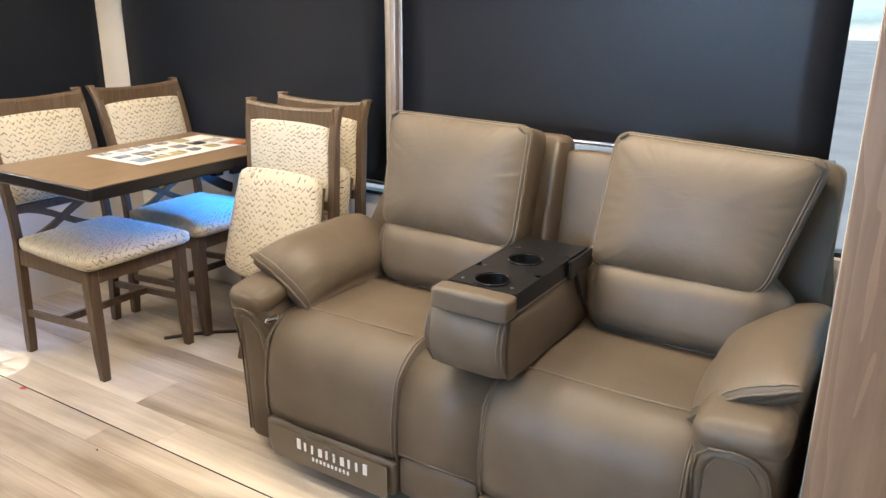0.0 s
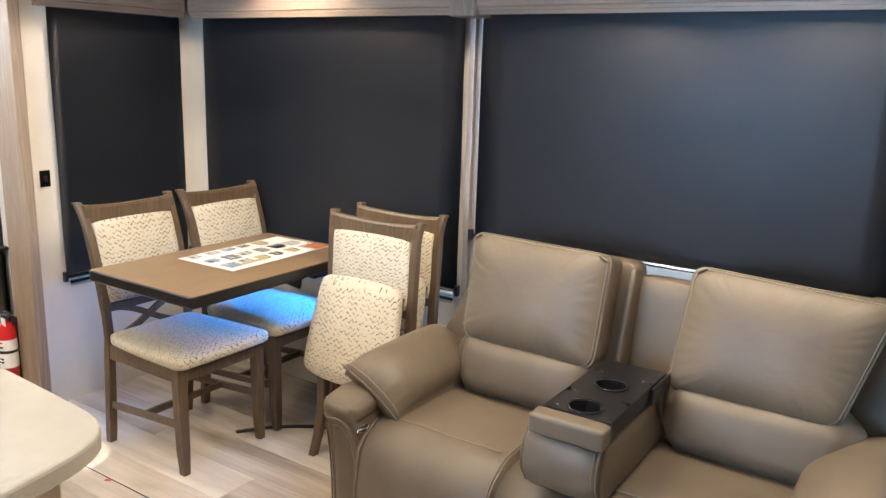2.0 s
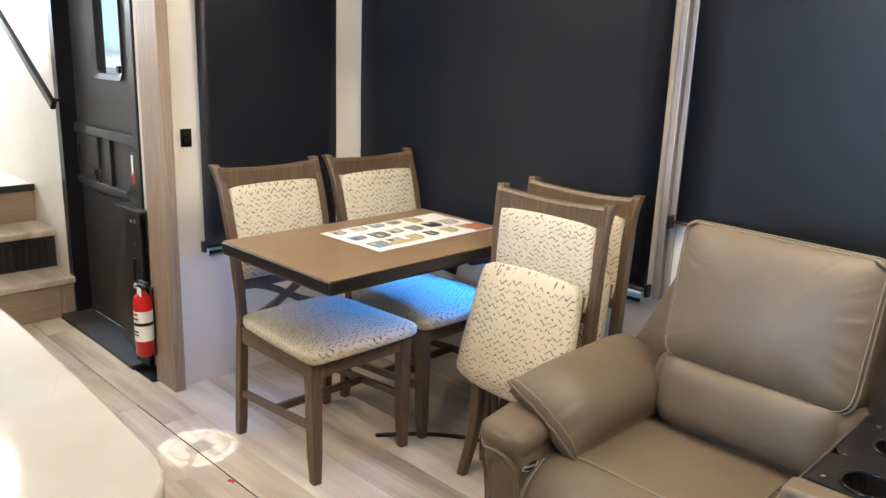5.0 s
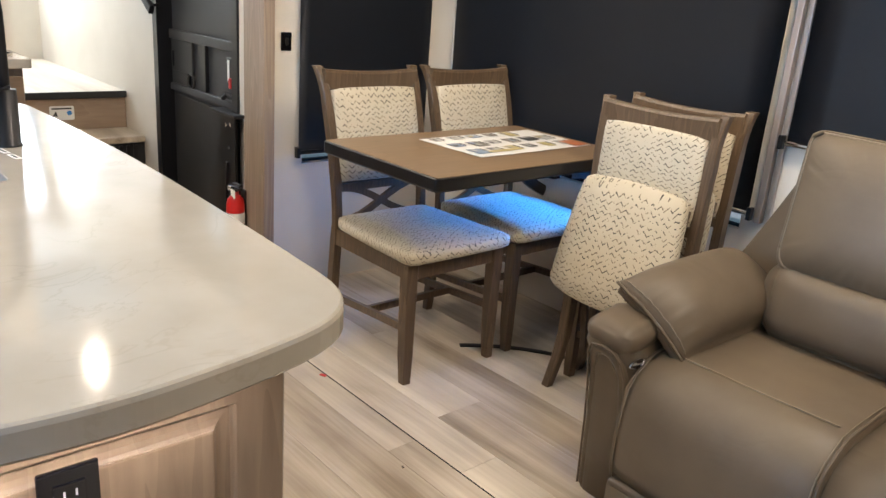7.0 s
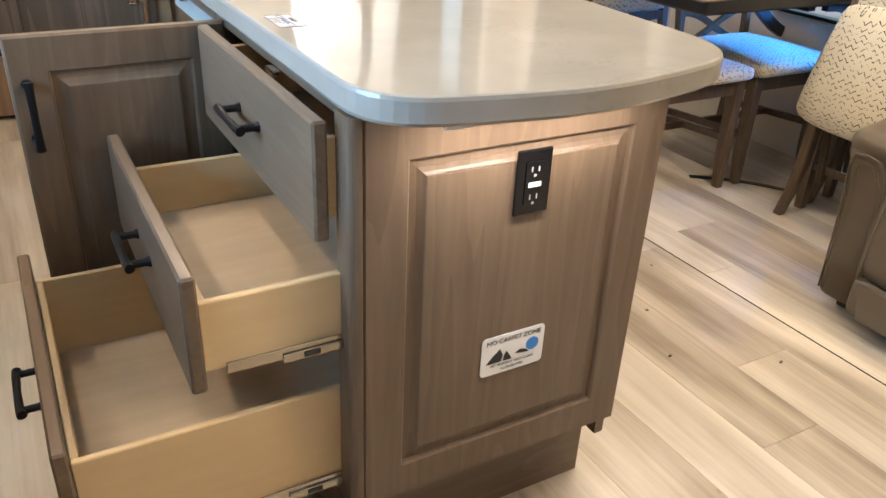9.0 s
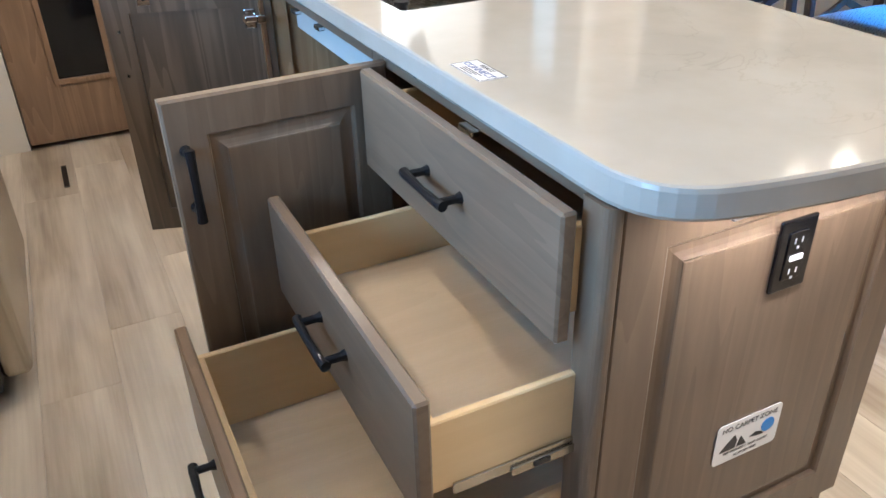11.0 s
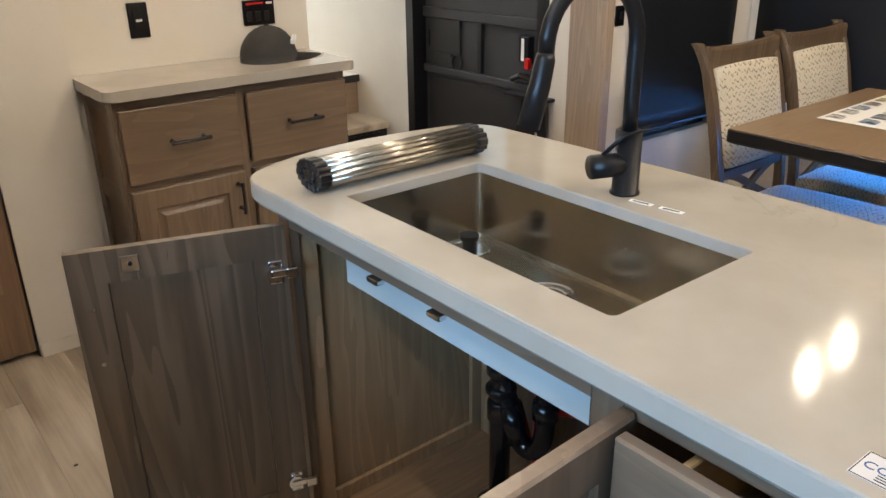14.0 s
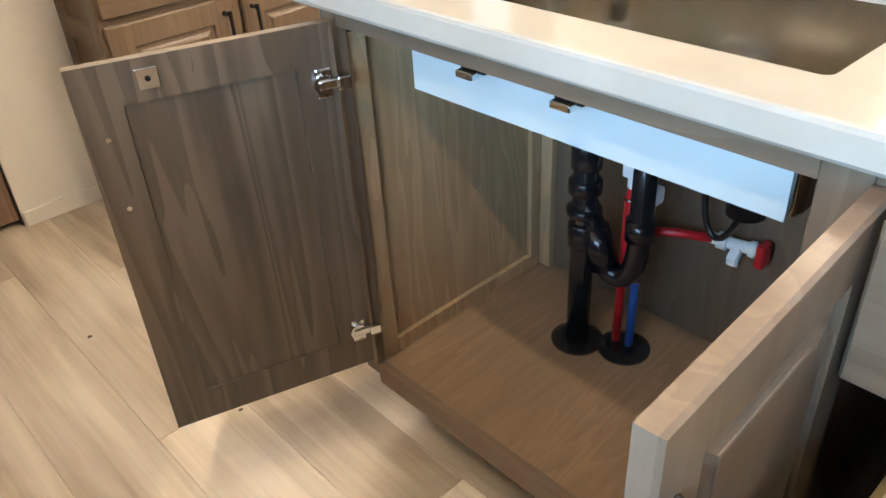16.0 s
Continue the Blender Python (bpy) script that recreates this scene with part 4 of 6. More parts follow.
def faucet():
    c = Vector((-2.083, 0.608, 0.915))
    o = thing("kitchen_faucet", pose(*c), "matte black pull-down gooseneck kitchen faucet", "faucet")
    part("base", tube([c, c + Vector((0, 0, 0.004)), c + Vector((0, 0, 0.005)), c + Vector((0, 0, 0.115))], [0.027, 0.027, 0.024, 0.024], 24), BLACKMETAL, o, "", True)
    up = c + Vector((0, 0, 0.115))
    d = Vector((-0.15, -0.99, 0)).normalized()
    top = c + Vector((0, 0, 0.265))
    pts = [up, up + Vector((0, 0, 0.05)), top] + arc(top, top + Vector((0, 0, 0.14)), top + d * 0.19 + Vector((0, 0, 0.14)), top + d * 0.19 + Vector((0, 0, 0.0)), 16)[1:]
    part("neck", tube(pts, 0.0135, 16), BLACKMETAL, o, "", True)
    e = pts[-1]
    part("spray_head", tube([e, e + Vector((0, 0, -0.01)) + d * 0.001, e + Vector((0, 0, -0.05)) + d * 0.01, e + Vector((0, 0, -0.115)) + d * 0.03], [0.0135, 0.016, 0.0175, 0.019], 18), BLACKMETAL, o, "", True)
    s = Vector((-0.35, -0.94, 0)).normalized()
    b = c + Vector((0, 0, 0.055))
    part("valve", tube([b, b + s * 0.072], 0.0215, 20), BLACKMETAL, o, "", True)
    l = b + s * 0.05 + Vector((0, 0, 0.02))
    part("lever", tube([l, l + Vector((0.02, 0.0, 0.035)) - s * 0.02, l + Vector((0.035, 0.0, 0.05)) - s * 0.055], [0.004, 0.004, 0.003], 8), BLACKMETAL, o, "", True)
    return o


faucet()


def sink_mat():
    o = thing("rollup_rack", pose(-2.46, 0.40, 0.915), "rolled-up stainless steel drying rack with black ends", "drying rack")
    for rx, rz, n, turn in ((0.012, 0.007, 5, 0.2), (0.036, 0.0215, 14, 0.5)):
        for i in range(n):
            a = 2 * math.pi * i / n + turn
            x, z = -2.466 + rx * math.cos(a), 0.9455 + rz * math.sin(a)
            part("rod", tube([(x, 0.205, z), (x, 0.560, z)], 0.0070, 10), STEEL, o, "", True)
            for y0, y1 in ((0.178, 0.206), (0.559, 0.585)):
                part("rubber_end", box(x - 0.0085, x + 0.0085, y0, y1, z - 0.0085, z + 0.0085, 0.003, 1), BLACK, o)
    return o


sink_mat()

# stickers and outlet on the island
sg = thing("notice_sticker", pose(-1.05, 0.409, 0.405), "small white rectangular pet-friendly floor notice sticker", "sticker")
SX = -1.0508
part("sheet", prism(rounded(0.3475, 0.4705, 0.400, 0.476, (0.008,) * 4, 4), 0.0012, "x", SX), PAPER, sg)
TM = pose(0, 0, 0, 90, 0, 90)
text("lettering", "NO CARPET ZONE", 0.0125, pose(SX + 0.0015, 0.409, 0.4605) @ TM, INK, sg)
text("lettering", "PET FRIENDLY  FAST CLEAN", 0.0068, pose(SX + 0.0015, 0.409, 0.4155) @ TM, INK, sg)
text("lettering", "ALLERGEN FREE", 0.0062, pose(SX + 0.0015, 0.409, 0.4065) @ TM, INK, sg)
part("blue_disc", place(cylinder((0, 0, 0), 0.0125, 0.0008, 24), pose(SX + 0.0016, 0.447, 0.4425, 0, 90)), BLUEM, sg)
part("dark_shape", prism([(0.357, 0.4235), (0.386, 0.4235), (0.389, 0.436), (0.383, 0.449), (0.377, 0.444), (0.368, 0.436)], 0.0006, "x", SX + 0.0013), INK, sg)
part("dark_shape", prism([(0.390, 0.4235), (0.408, 0.4235), (0.402, 0.433), (0.396, 0.442), (0.392, 0.435)], 0.0006, "x", SX + 0.0013), INK, sg)
part("dark_shape", prism([(0.413, 0.432), (0.424, 0.4375), (0.436, 0.434), (0.442, 0.428), (0.428, 0.429)], 0.0006, "x", SX + 0.0013), INK, sg)

PALEGREY = mat("pale_grey", (0.35, 0.35, 0.35), 0.4)
o, at = plate("power_outlet", "black double power outlet with white buttons", (-1.0505, 0.411, 0.742), (1, 0, 0), 0.062, 0.104, "outlet", False)
part("reset_button", at(box(-0.011, 0.011, -0.006, 0.002, 0.008, 0.0105, 0.001)), WHITE, o, "white reset button")
for dz in (0.018, -0.026):
    for dx in (-0.007, 0.005):
        part("socket_slot", at(box(dx, dx + 0.0022, dz, dz + 0.008, 0.0078, 0.0084)), PALEGREY, o)
    part("socket_slot", at(box(-0.002, 0.002, dz - 0.008, dz - 0.004, 0.0078, 0.0084)), PALEGREY, o)

sc = thing("printed_card", pose(-1.415, 0.165, 0.915), "white rectangular printed card on the worktop", "card")
CM = pose(-1.415, 0.166, 0.9152, 0, 0, -1)
part("sheet", place(box(-0.045, 0.045, -0.022, 0.022, 0, 0.0006), CM), mat("card_stock", (0.52, 0.52, 0.53), 0.3), sc)
part("border", place(join(box(-0.044, 0.044, 0.0205, 0.0215, 0.0006, 0.0009), box(-0.044, 0.044, -0.0215, -0.0205, 0.0006, 0.0009), box(-0.044, -0.043, -0.021, 0.021, 0.0006, 0.0009), box(0.043, 0.044, -0.021, 0.021, 0.0006, 0.0009)), CM), INK, sc)
text("lettering", "READY", 0.011, CM @ pose(0, 0.0105, 0.0008), INK, sc)
text("lettering", "CONNECT", 0.0165, CM @ pose(0, -0.0045, 0.0008), mat("navy_ink", (0.02, 0.06, 0.20), 0.45), sc)
for k in range(3):
    part("print_bar", place(box(-0.024, 0.024 - 0.006 * k, -0.009 - 0.004 * k, -0.0075 - 0.004 * k, 0.0006, 0.0009), CM), INK, sc)
for x, y, r in ((-2.028, 0.585, 8), (-1.970, 0.592, 8)):
    cc = thing("plastic_tag", pose(x, y, 0.915), "small printed plastic tag beside the faucet", "tag", "tags by the faucet")
    tm = pose(x, y, 0.9152, 0, 0, r)
    part("sheet", place(box(-0.022, 0.022, -0.006, 0.006, 0, 0.001), tm), PAPER, cc)
    part("print_bar", place(box(-0.015, 0.015, -0.003, 0.002, 0.001, 0.0014), tm), INK, cc)
lf = thing("clear_sticker", pose(-2.585, 0.635, 0.915), "clear oval sticker on the worktop end", "sticker")
part("outline", place(ring((0, 0, 0), 0.05, 0.0012, 28), pose(-2.585, 0.635, 0.9162) @ Matrix.Diagonal((0.7, 1.0, 0.5, 1))), GREYPLASTIC, lf)


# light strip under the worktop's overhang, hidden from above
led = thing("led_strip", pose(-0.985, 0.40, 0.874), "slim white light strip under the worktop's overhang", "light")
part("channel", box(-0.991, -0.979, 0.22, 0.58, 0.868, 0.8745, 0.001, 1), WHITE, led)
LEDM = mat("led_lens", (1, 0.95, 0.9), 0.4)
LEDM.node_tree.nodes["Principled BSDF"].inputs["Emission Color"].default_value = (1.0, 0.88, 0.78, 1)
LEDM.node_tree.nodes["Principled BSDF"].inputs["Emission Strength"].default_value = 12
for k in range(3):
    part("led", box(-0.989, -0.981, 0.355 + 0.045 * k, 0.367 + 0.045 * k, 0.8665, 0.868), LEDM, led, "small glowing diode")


# plumbing
def plumbing():
    z0 = 0.165
    o = thing("drain_pipe", pose(-2.24, 0.48, z0), "glossy black plastic drain pipe with trap", "pipe")
    P = mat("black_pipe", (0.008, 0.008, 0.009), 0.2)
    a, b = Vector((-2.255, 0.475, 0)), Vector((-2.15, 0.50, 0))
    def v(p, z):
        return Vector((p.x, p.y, z))
    part("down_pipe", tube([v(a, z0), v(a, 0.748)], 0.0225, 18), P, o, "", True)
    for z, h, r in ((0.42, 0.05, 0.029), (0.47, 0.018, 0.033), (0.52, 0.03, 0.031), (0.58, 0.05, 0.028), (0.63, 0.016, 0.032), (0.67, 0.04, 0.029)):
        part("collar", tube([v(a, z - h / 2), v(a, z - h / 2 + 0.004), v(a, z + h / 2 - 0.004), v(a, z + h / 2)], [r * 0.9, r, r, r * 0.9], 18), P, o, "", True)
    p0, p1 = v(b, 0.748), v(b, 0.43)
    mid = [p0, p1] + arc(p1, v(b, 0.34), v((a * 0.35 + b * 0.65), 0.335), v(a * 0.55 + b * 0.45, 0.36), 8)[1:] + [v(a * 0.8 + b * 0.2, 0.44), v(a, 0.50)]
    part("trap", tube(mid, 0.021, 18), P, o, "", True)
    part("collar", tube([p1 + Vector((0, 0, 0.05)), p1 + Vector((0, 0, 0.01))], 0.027, 18), P, o, "", True)
    part("collar", tube([mid[-3], mid[-2]], 0.027, 18), P, o, "", True)
    for c in (a, Vector((-2.17, 0.515, 0))):
        part("flange", tube([v(c, z0), v(c, z0 + 0.005), v(c, z0 + 0.012)], [0.052, 0.052, 0.036], 24), P, o, "black floor flange")
    w = thing("water_lines", pose(-2.18, 0.51, z0), "red and blue plastic water lines with white valves", "pipe")
    RP, BP = mat("red_pipe", (0.50, 0.012, 0.02), 0.35), mat("blue_pipe", (0.012, 0.10, 0.42), 0.35)
    part("hot_line", tube([(-2.190, 0.515, z0), (-2.190, 0.52, 0.50), (-2.175, 0.53, 0.60), (-2.16, 0.54, 0.685)], 0.0085, 12), RP, w, "red hot line", True)
    part("cold_line", tube([(-2.162, 0.52, z0), (-2.162, 0.52, 0.46), (-2.15, 0.525, 0.56), (-2.15, 0.535, 0.685)], 0.0085, 12), BP, w, "blue cold line", True)
    for x, z in ((-2.190, 0.33), (-2.162, 0.335), (-2.188, 0.50), (-2.158, 0.47)):
        part("crimp_ring", ring((x, 0.518, z), 0.0088, 0.0025, 16), STEEL, w)
    for x, z in ((-2.182, 0.56), (-2.152, 0.52)):
        t = part("valve", join(box(x - 0.02, x + 0.02, 0.505, 0.54, z - 0.016, z + 0.016, 0.005), tube([(x, 0.52, z - 0.035), (x, 0.52, z + 0.035)], 0.013, 12)), WHITE, w, "white plastic valve")
    part("branch", tube([(-2.185, 0.53, 0.43), (-2.12, 0.575, 0.43), (-2.055, 0.605, 0.43)], 0.0085, 12), RP, w, "red branch line", True)
    part("branch_valve", join(tube([(-2.068, 0.603, 0.43), (-1.985, 0.617, 0.43)], 0.011, 14), tube([(-2.020, 0.610, 0.43), (-2.020, 0.600, 0.394)], 0.011, 14), tube([(-2.055, 0.605, 0.43), (-2.038, 0.608, 0.43)], 0.016, 14), tube([(-2.028, 0.603, 0.408), (-2.012, 0.603, 0.408)], 0.013, 12), tube([(-2.000, 0.614, 0.43), (-1.990, 0.616, 0.43)], 0.015, 14)), WHITE, w, "white plastic valve body")
    part("valve_lever", box(-1.985, -1.968, 0.602, 0.632, 0.402, 0.448, 0.004), RP, w, "red lever")
    h = thing("spray_hose", pose(-2.05, 0.58, 0.40), "black faucet hose hanging with its weight", "hose")
    part("hose", tube([(-2.093, 0.60, 0.868), (-2.09, 0.60, 0.60)] + arc((-2.09, 0.60, 0.55), (-2.09, 0.59, 0.40), (-2.02, 0.59, 0.40), (-2.01, 0.595, 0.56), 10) + [(-2.03, 0.60, 0.868)], 0.006, 8), BLACK, h, "", True)
    part("weight", tube([(-2.01, 0.595, 0.50), (-2.01, 0.595, 0.505), (-2.012, 0.595, 0.60), (-2.012, 0.595, 0.605)], [0.018, 0.033, 0.033, 0.018], 16), BLACK, h, "", True)


plumbing()

# ---- sofa ----
STITCH = mat("pale_stitching", (0.19, 0.155, 0.112), 0.7)


def piping(pts, parent, r=0.0035, material=None):
    return part("piping", tube(pts, r, 6), material or LEATHER, parent, "", True)


def even_outline(pts, count):
    """The same closed outline with evenly spaced points."""
    pts = [Vector(p) for p in pts] + [Vector(pts[0])]
    lens = [0.0]
    for a, b in zip(pts, pts[1:]):
        lens.append(lens[-1] + (b - a).length)
    out, j = [], 0
    for i in range(count):
        s = lens[-1] * i / count
        while lens[j + 1] < s:
            j += 1
        f = (s - lens[j]) / max(1e-9, lens[j + 1] - lens[j])
        out.append(pts[j].lerp(pts[j + 1], f))
    return out


def stuffed_panel(corners, radii, m, thick, puff, seed, gather=0.004, low=0.0, count=150):
    """A stuffed cushion behind a seamed outline: flat back, upright border, swelling face gathered at the seam. Returns (mesh, seam points, inset points)."""
    out = even_outline(soft_outline(corners, radii), count)
    mid = sum(out, Vector((0, 0))) / count + Vector((0, low))
    bm = bmesh.new()
    rings = []

    def ring_at(s, y, pull=0.0):
        row = []
        for i, p in enumerate(out):
            g = noise.noise(Vector((i * 0.62 + seed * 9, seed, 0.0))) + 0.6 * noise.noise(Vector((i * 1.35, seed, 5.0)))
            q = mid + (p - mid) * s
            wob = 0.004 * noise.noise(Vector((q.x * 9, q.y * 9, seed)))
            row.append(bm.verts.new(m @ Vector((q.x, y + pull * g + wob * (1 - s), q.y))))
        return row

    rings.append(ring_at(0.97, thick))
    rings.append(ring_at(1.0, thick - 0.012))
    rings.append(ring_at(1.0, 0.0))
    steps = (0.985, 0.965, 0.94, 0.91, 0.87, 0.82, 0.76, 0.68, 0.58, 0.46, 0.32, 0.16)
    for s in steps:
        rings.append(ring_at(s, -puff * (1 - s ** 3.2) ** 0.62, gather * max(0.0, (s - 0.68) / 0.32) ** 1.5 * (1 - s) * 12))
    for a, b in zip(rings, rings[1:]):
        for i in range(count):
            bm.faces.new((a[i], a[(i + 1) % count], b[(i + 1) % count], b[i]))
    bm.faces.new(rings[0]), bm.faces.new(rings[-1])
    seam = [m @ Vector((p.x, -0.001, p.y)) for p in out]
    inner = [m @ Vector(((mid + (p - mid) * 0.972).x, -puff * (1 - 0.972 ** 3.2) ** 0.62 - 0.0015, (mid + (p - mid) * 0.972).y)) for p in out]
    return bm, seam + seam[:1], inner + inner[:1]


def arm_pad(inner, outer, y0, y1, height, seed):
    """A pad draped over an arm: slopes from its outer top to the seat, swells behind a seamed, gathered front edge."""
    bm = bmesh.new()
    na, nb = 30, 44
    (xi, zi), (xo, zo) = inner, outer
    along = Vector((xo - xi, 0, zo - zi))
    nrm = Vector((-along.z, 0, along.x)).normalized()
    if nrm.z < 0:
        nrm.negate()

    def base(a):
        p = Vector((xi, 0, zi)) + along * a
        return p + nrm * 0.018 * math.sin(math.pi * a) + Vector((0, 0, -0.012 * (1 - a) ** 4))
    top, under = [], []
    for i in range(na + 1):
        a = i / na
        side = (1 - abs(2 * a - 1) ** 4.5) ** 0.5
        row, low = [], []
        for j in range(nb + 1):
            b = j / nb
            rise = (1 - (1 - min(1, b / 0.55)) ** 3.4) ** 0.75 * (1 - 0.35 * max(0, (b - 0.7) / 0.3) ** 2)
            g = noise.noise(Vector((a * 17 + seed, seed, 0))) + 0.5 * noise.noise(Vector((a * 38, seed, 2)))
            g *= 0.0065 * math.exp(-((b - 0.07) / 0.07) ** 2)
            soft = 0.004 * noise.noise(Vector((a * 3, b * 4, seed)))
            y = y0 + (y1 - y0) * b + 0.020 * (1 - a) * (1 - b) - 0.030 * math.sin(math.pi * a) * (1 - b) * 0.5
            p = base(a)
            row.append(bm.verts.new(p + nrm * (height * rise * side + (g + soft) * side) + Vector((0, y, 0))))
            low.append(bm.verts.new(p - nrm * 0.016 * (1 - abs(2 * a - 1) ** 6) + Vector((0, y + 0.006, 0))))
        top.append(row), under.append(low)
    for g in (top, under):
        for i in range(na):
            for j in range(nb):
                bm.faces.new((g[i][j], g[i + 1][j], g[i + 1][j + 1], g[i][j + 1]))
    for i in range(na):
        bm.faces.new((top[i][0], top[i + 1][0], under[i + 1][0], under[i][0]))
        bm.faces.new((top[i][nb], top[i + 1][nb], under[i + 1][nb], under[i][nb]))
    for j in range(nb):
        for e in (0, na):
            bm.faces.new((top[e][j], top[e][j + 1], under[e][j + 1], under[e][j]))
    seam = [top[i][0].co.copy() + Vector((0, -0.001, 0.0)) for i in range(na + 1)]
    stitch = [top[i][1].co.copy() + nrm * 0.002 for i in range(1, na)]
    return bm, seam, stitch


def loveseat():
    o = thing("reclining_sofa", pose(-0.62, 2.1, 0), "taupe leather two-seat reclining sofa with centre console", "sofa")
    L = LEATHER
    part("base_frame", box(-1.335, 0.08, 1.80, 2.50, 0.03, 0.30, 0.01), L, o)
    # seats, rolling over into the front panels
    for x0, x1, seed in ((-1.252, -0.770, 1.0), (-0.522, -0.010, 4.0)):
        xm, w = (x0 + x1) / 2, x1 - x0
        prof = [(2.24, 0.43), (2.24, 0.478), (2.10, 0.486), (1.96, 0.490), (1.862, 0.4885), (1.836, 0.481), (1.81, 0.4825), (1.775, 0.466), (1.74, 0.442), (1.716, 0.408), (1.700, 0.36), (1.690, 0.28), (1.690, 0.205), (1.697, 0.168), (1.80, 0.165), (1.80, 0.40)]
        bm = bmesh.new()
        n = 22
        rows = []
        for i in range(n + 1):
            t = i / n
            side = 1 - abs(2 * t - 1) ** 6
            x = x0 + w * t
            ring_v = []
            for k, (y, z) in enumerate(prof):
                soft = 0.016 * (side - 1) if 2 <= k <= 13 else 0
                cy, cz = 1.95, 0.33
                d = Vector((y - cy, z - cz)).normalized()
                wv = 0.0035 * noise.noise(Vector((x * 8 + seed, y * 7, z * 7)))
                if k in (4, 6):
                    wv += 0.0022 * noise.noise(Vector((x * 42 + seed, k, 0)))
                ring_v.append(bm.verts.new((x, y + d.x * (soft + wv), z + d.y * (soft + wv))))
            rows.append(ring_v)
        for a, b in zip(rows, rows[1:]):
            for k in range(len(prof)):
                bm.faces.new((a[k], a[(k + 1) % len(prof)], b[(k + 1) % len(prof)], b[k]))
        bm.faces.new(rows[0]), bm.faces.new(rows[-1])
        s = part("seat", bm, L, o, "", True)
        piping([(x0 + 0.03 + (w - 0.06) * i / 8, 1.832, 0.4835 + 0.001 * math.sin(i)) for i in range(9)], s, 0.0020, STITCH)
        for xx, dx in ((x0 + 0.005, 0.008), (x1 - 0.005, -0.008)):
            edge = [(y, z) for k, (y, z) in enumerate(prof) if 2 <= k <= 13 and k != 5]
            piping([(xx, y + (0.012 if k > 6 else 0.004), z - (0.013 if k < 6 else 0.003)) for k, (y, z) in enumerate(edge)], s, 0.0045)
            piping([(xx + dx, y + (0.004 if k > 6 else 0.001), z - (0.0065 if k < 6 else 0.001)) for k, (y, z) in enumerate(edge)], s, 0.0014, STITCH)
        part("foot_panel", cushion((xm, 1.717, 0.108), (w - 0.008, 0.058, 0.112), 0.02, 0.004, 8, 0.003, seed=seed), L, o, "", True)
    # centre section between the two seats, with its own lower panel
    prof = [(2.24, 0.40), (2.24, 0.452), (1.90, 0.457), (1.83, 0.452), (1.79, 0.442), (1.755, 0.422), (1.728, 0.39), (1.712, 0.34), (1.704, 0.27), (1.702, 0.20), (1.704, 0.188), (1.80, 0.185), (1.80, 0.36)]
    part("centre_panel", prism(prof, 0.244, "x", -0.768), L, o, "", True)
    part("centre_foot_panel", cushion((-0.646, 1.727, 0.125), (0.240, 0.05, 0.118), 0.012, 0.003, 6, 0.002), L, o, "", True)
    piping([(-0.760, 1.7005, 0.197), (-0.65, 1.6995, 0.195), (-0.53, 1.7005, 0.198)], o, 0.0014, STITCH)
    # arms: upright body flaring forward at the top, horseshoe border on the front, draped pad
    for side, xi, xo in ((-1, -1.250, -1.372), (1, -0.012, 0.158)):
        arm = part("arm", bmesh.new(), L, o)
        xm, w = (xi + xo) / 2, abs(xo - xi)
        body = [(1.738, 0.05), (1.730, 0.26), (1.722, 0.38), (1.706, 0.455), (1.692, 0.505), (1.700, 0.532), (1.730, 0.552), (1.82, 0.565), (2.30, 0.575), (2.44, 0.575), (2.44, 0.05)]
        bm = bmesh.new()
        rows = []
        cols = 9
        for i in range(cols + 1):
            t = i / cols
            x = min(xi, xo) + w * t
            e = abs(2 * t - 1)
            drop = 0.020 * e ** 3.5
            out_t = t if side > 0 else 1 - t
            rows.append([bm.verts.new((x + (side * 0.012 * out_t * max(0, (z - 0.40) / 0.15) if z > 0.4 else 0), y + drop * (1 if y < 1.8 else 0.0), z - (drop if z > 0.5 else 0))) for y, z in body])
        for a, b in zip(rows, rows[1:]):
            for k in range(len(body)):
                bm.faces.new((a[k], a[(k + 1) % len(body)], b[(k + 1) % len(body)], b[k]))
        bm.faces.new(rows[0]), bm.faces.new(rows[-1])
        part("arm_side", bm, L, arm, "", True)
        part("arm_roll", cushion((xm + side * 0.004, 1.768, 0.522), (w + 0.020, 0.150, 0.074), 0.036, 0.004, 14, 0.005, pose(0, 0, 0, 9, -side * 4), seed=side + 5), L, arm, "", True)
        # horseshoe border and its stitching on the front
        fy = lambda z: 1.739 - 0.030 * (z / 0.26) * 0.35 if z < 0.26 else 1.7285 - 0.036 * ((z - 0.26) / 0.245) ** 1.6
        hw = w * 0.5
        def horseshoe(inset, proud):
            pts = []
            for u, v in ((-1, 0.06), (-1, 0.15), (-1, 0.26), (-1, 0.36), (-0.98, 0.42), (-0.86, 0.470), (-0.55, 0.497), (0, 0.503), (0.55, 0.497), (0.86, 0.470), (0.98, 0.42), (1, 0.36), (1, 0.26), (1, 0.15), (1, 0.06)):
                z = v - inset * (1 if abs(u) < 0.9 else 0)
                pts.append((xm + u * (hw - inset), fy(z) - proud + 0.016 * abs(u) ** 6, z))
            return pts
        part("front_border", tube(horseshoe(0.016, -0.004), 0.0145, 10), L, arm, "", True)
        piping(horseshoe(0.030, 0.004), arm, 0.0016, STITCH)
        piping(horseshoe(0.004, 0.010), arm, 0.0030)
        reach = -side
        bm, seam, stitch = arm_pad((xi + reach * (0.078 if side < 0 else 0.035), 0.492), (xo + side * (0.004 if side < 0 else 0.018), 0.622), 1.800 if side < 0 else 1.785, 2.27, 0.082 if side < 0 else 0.056, 3.0 + side)
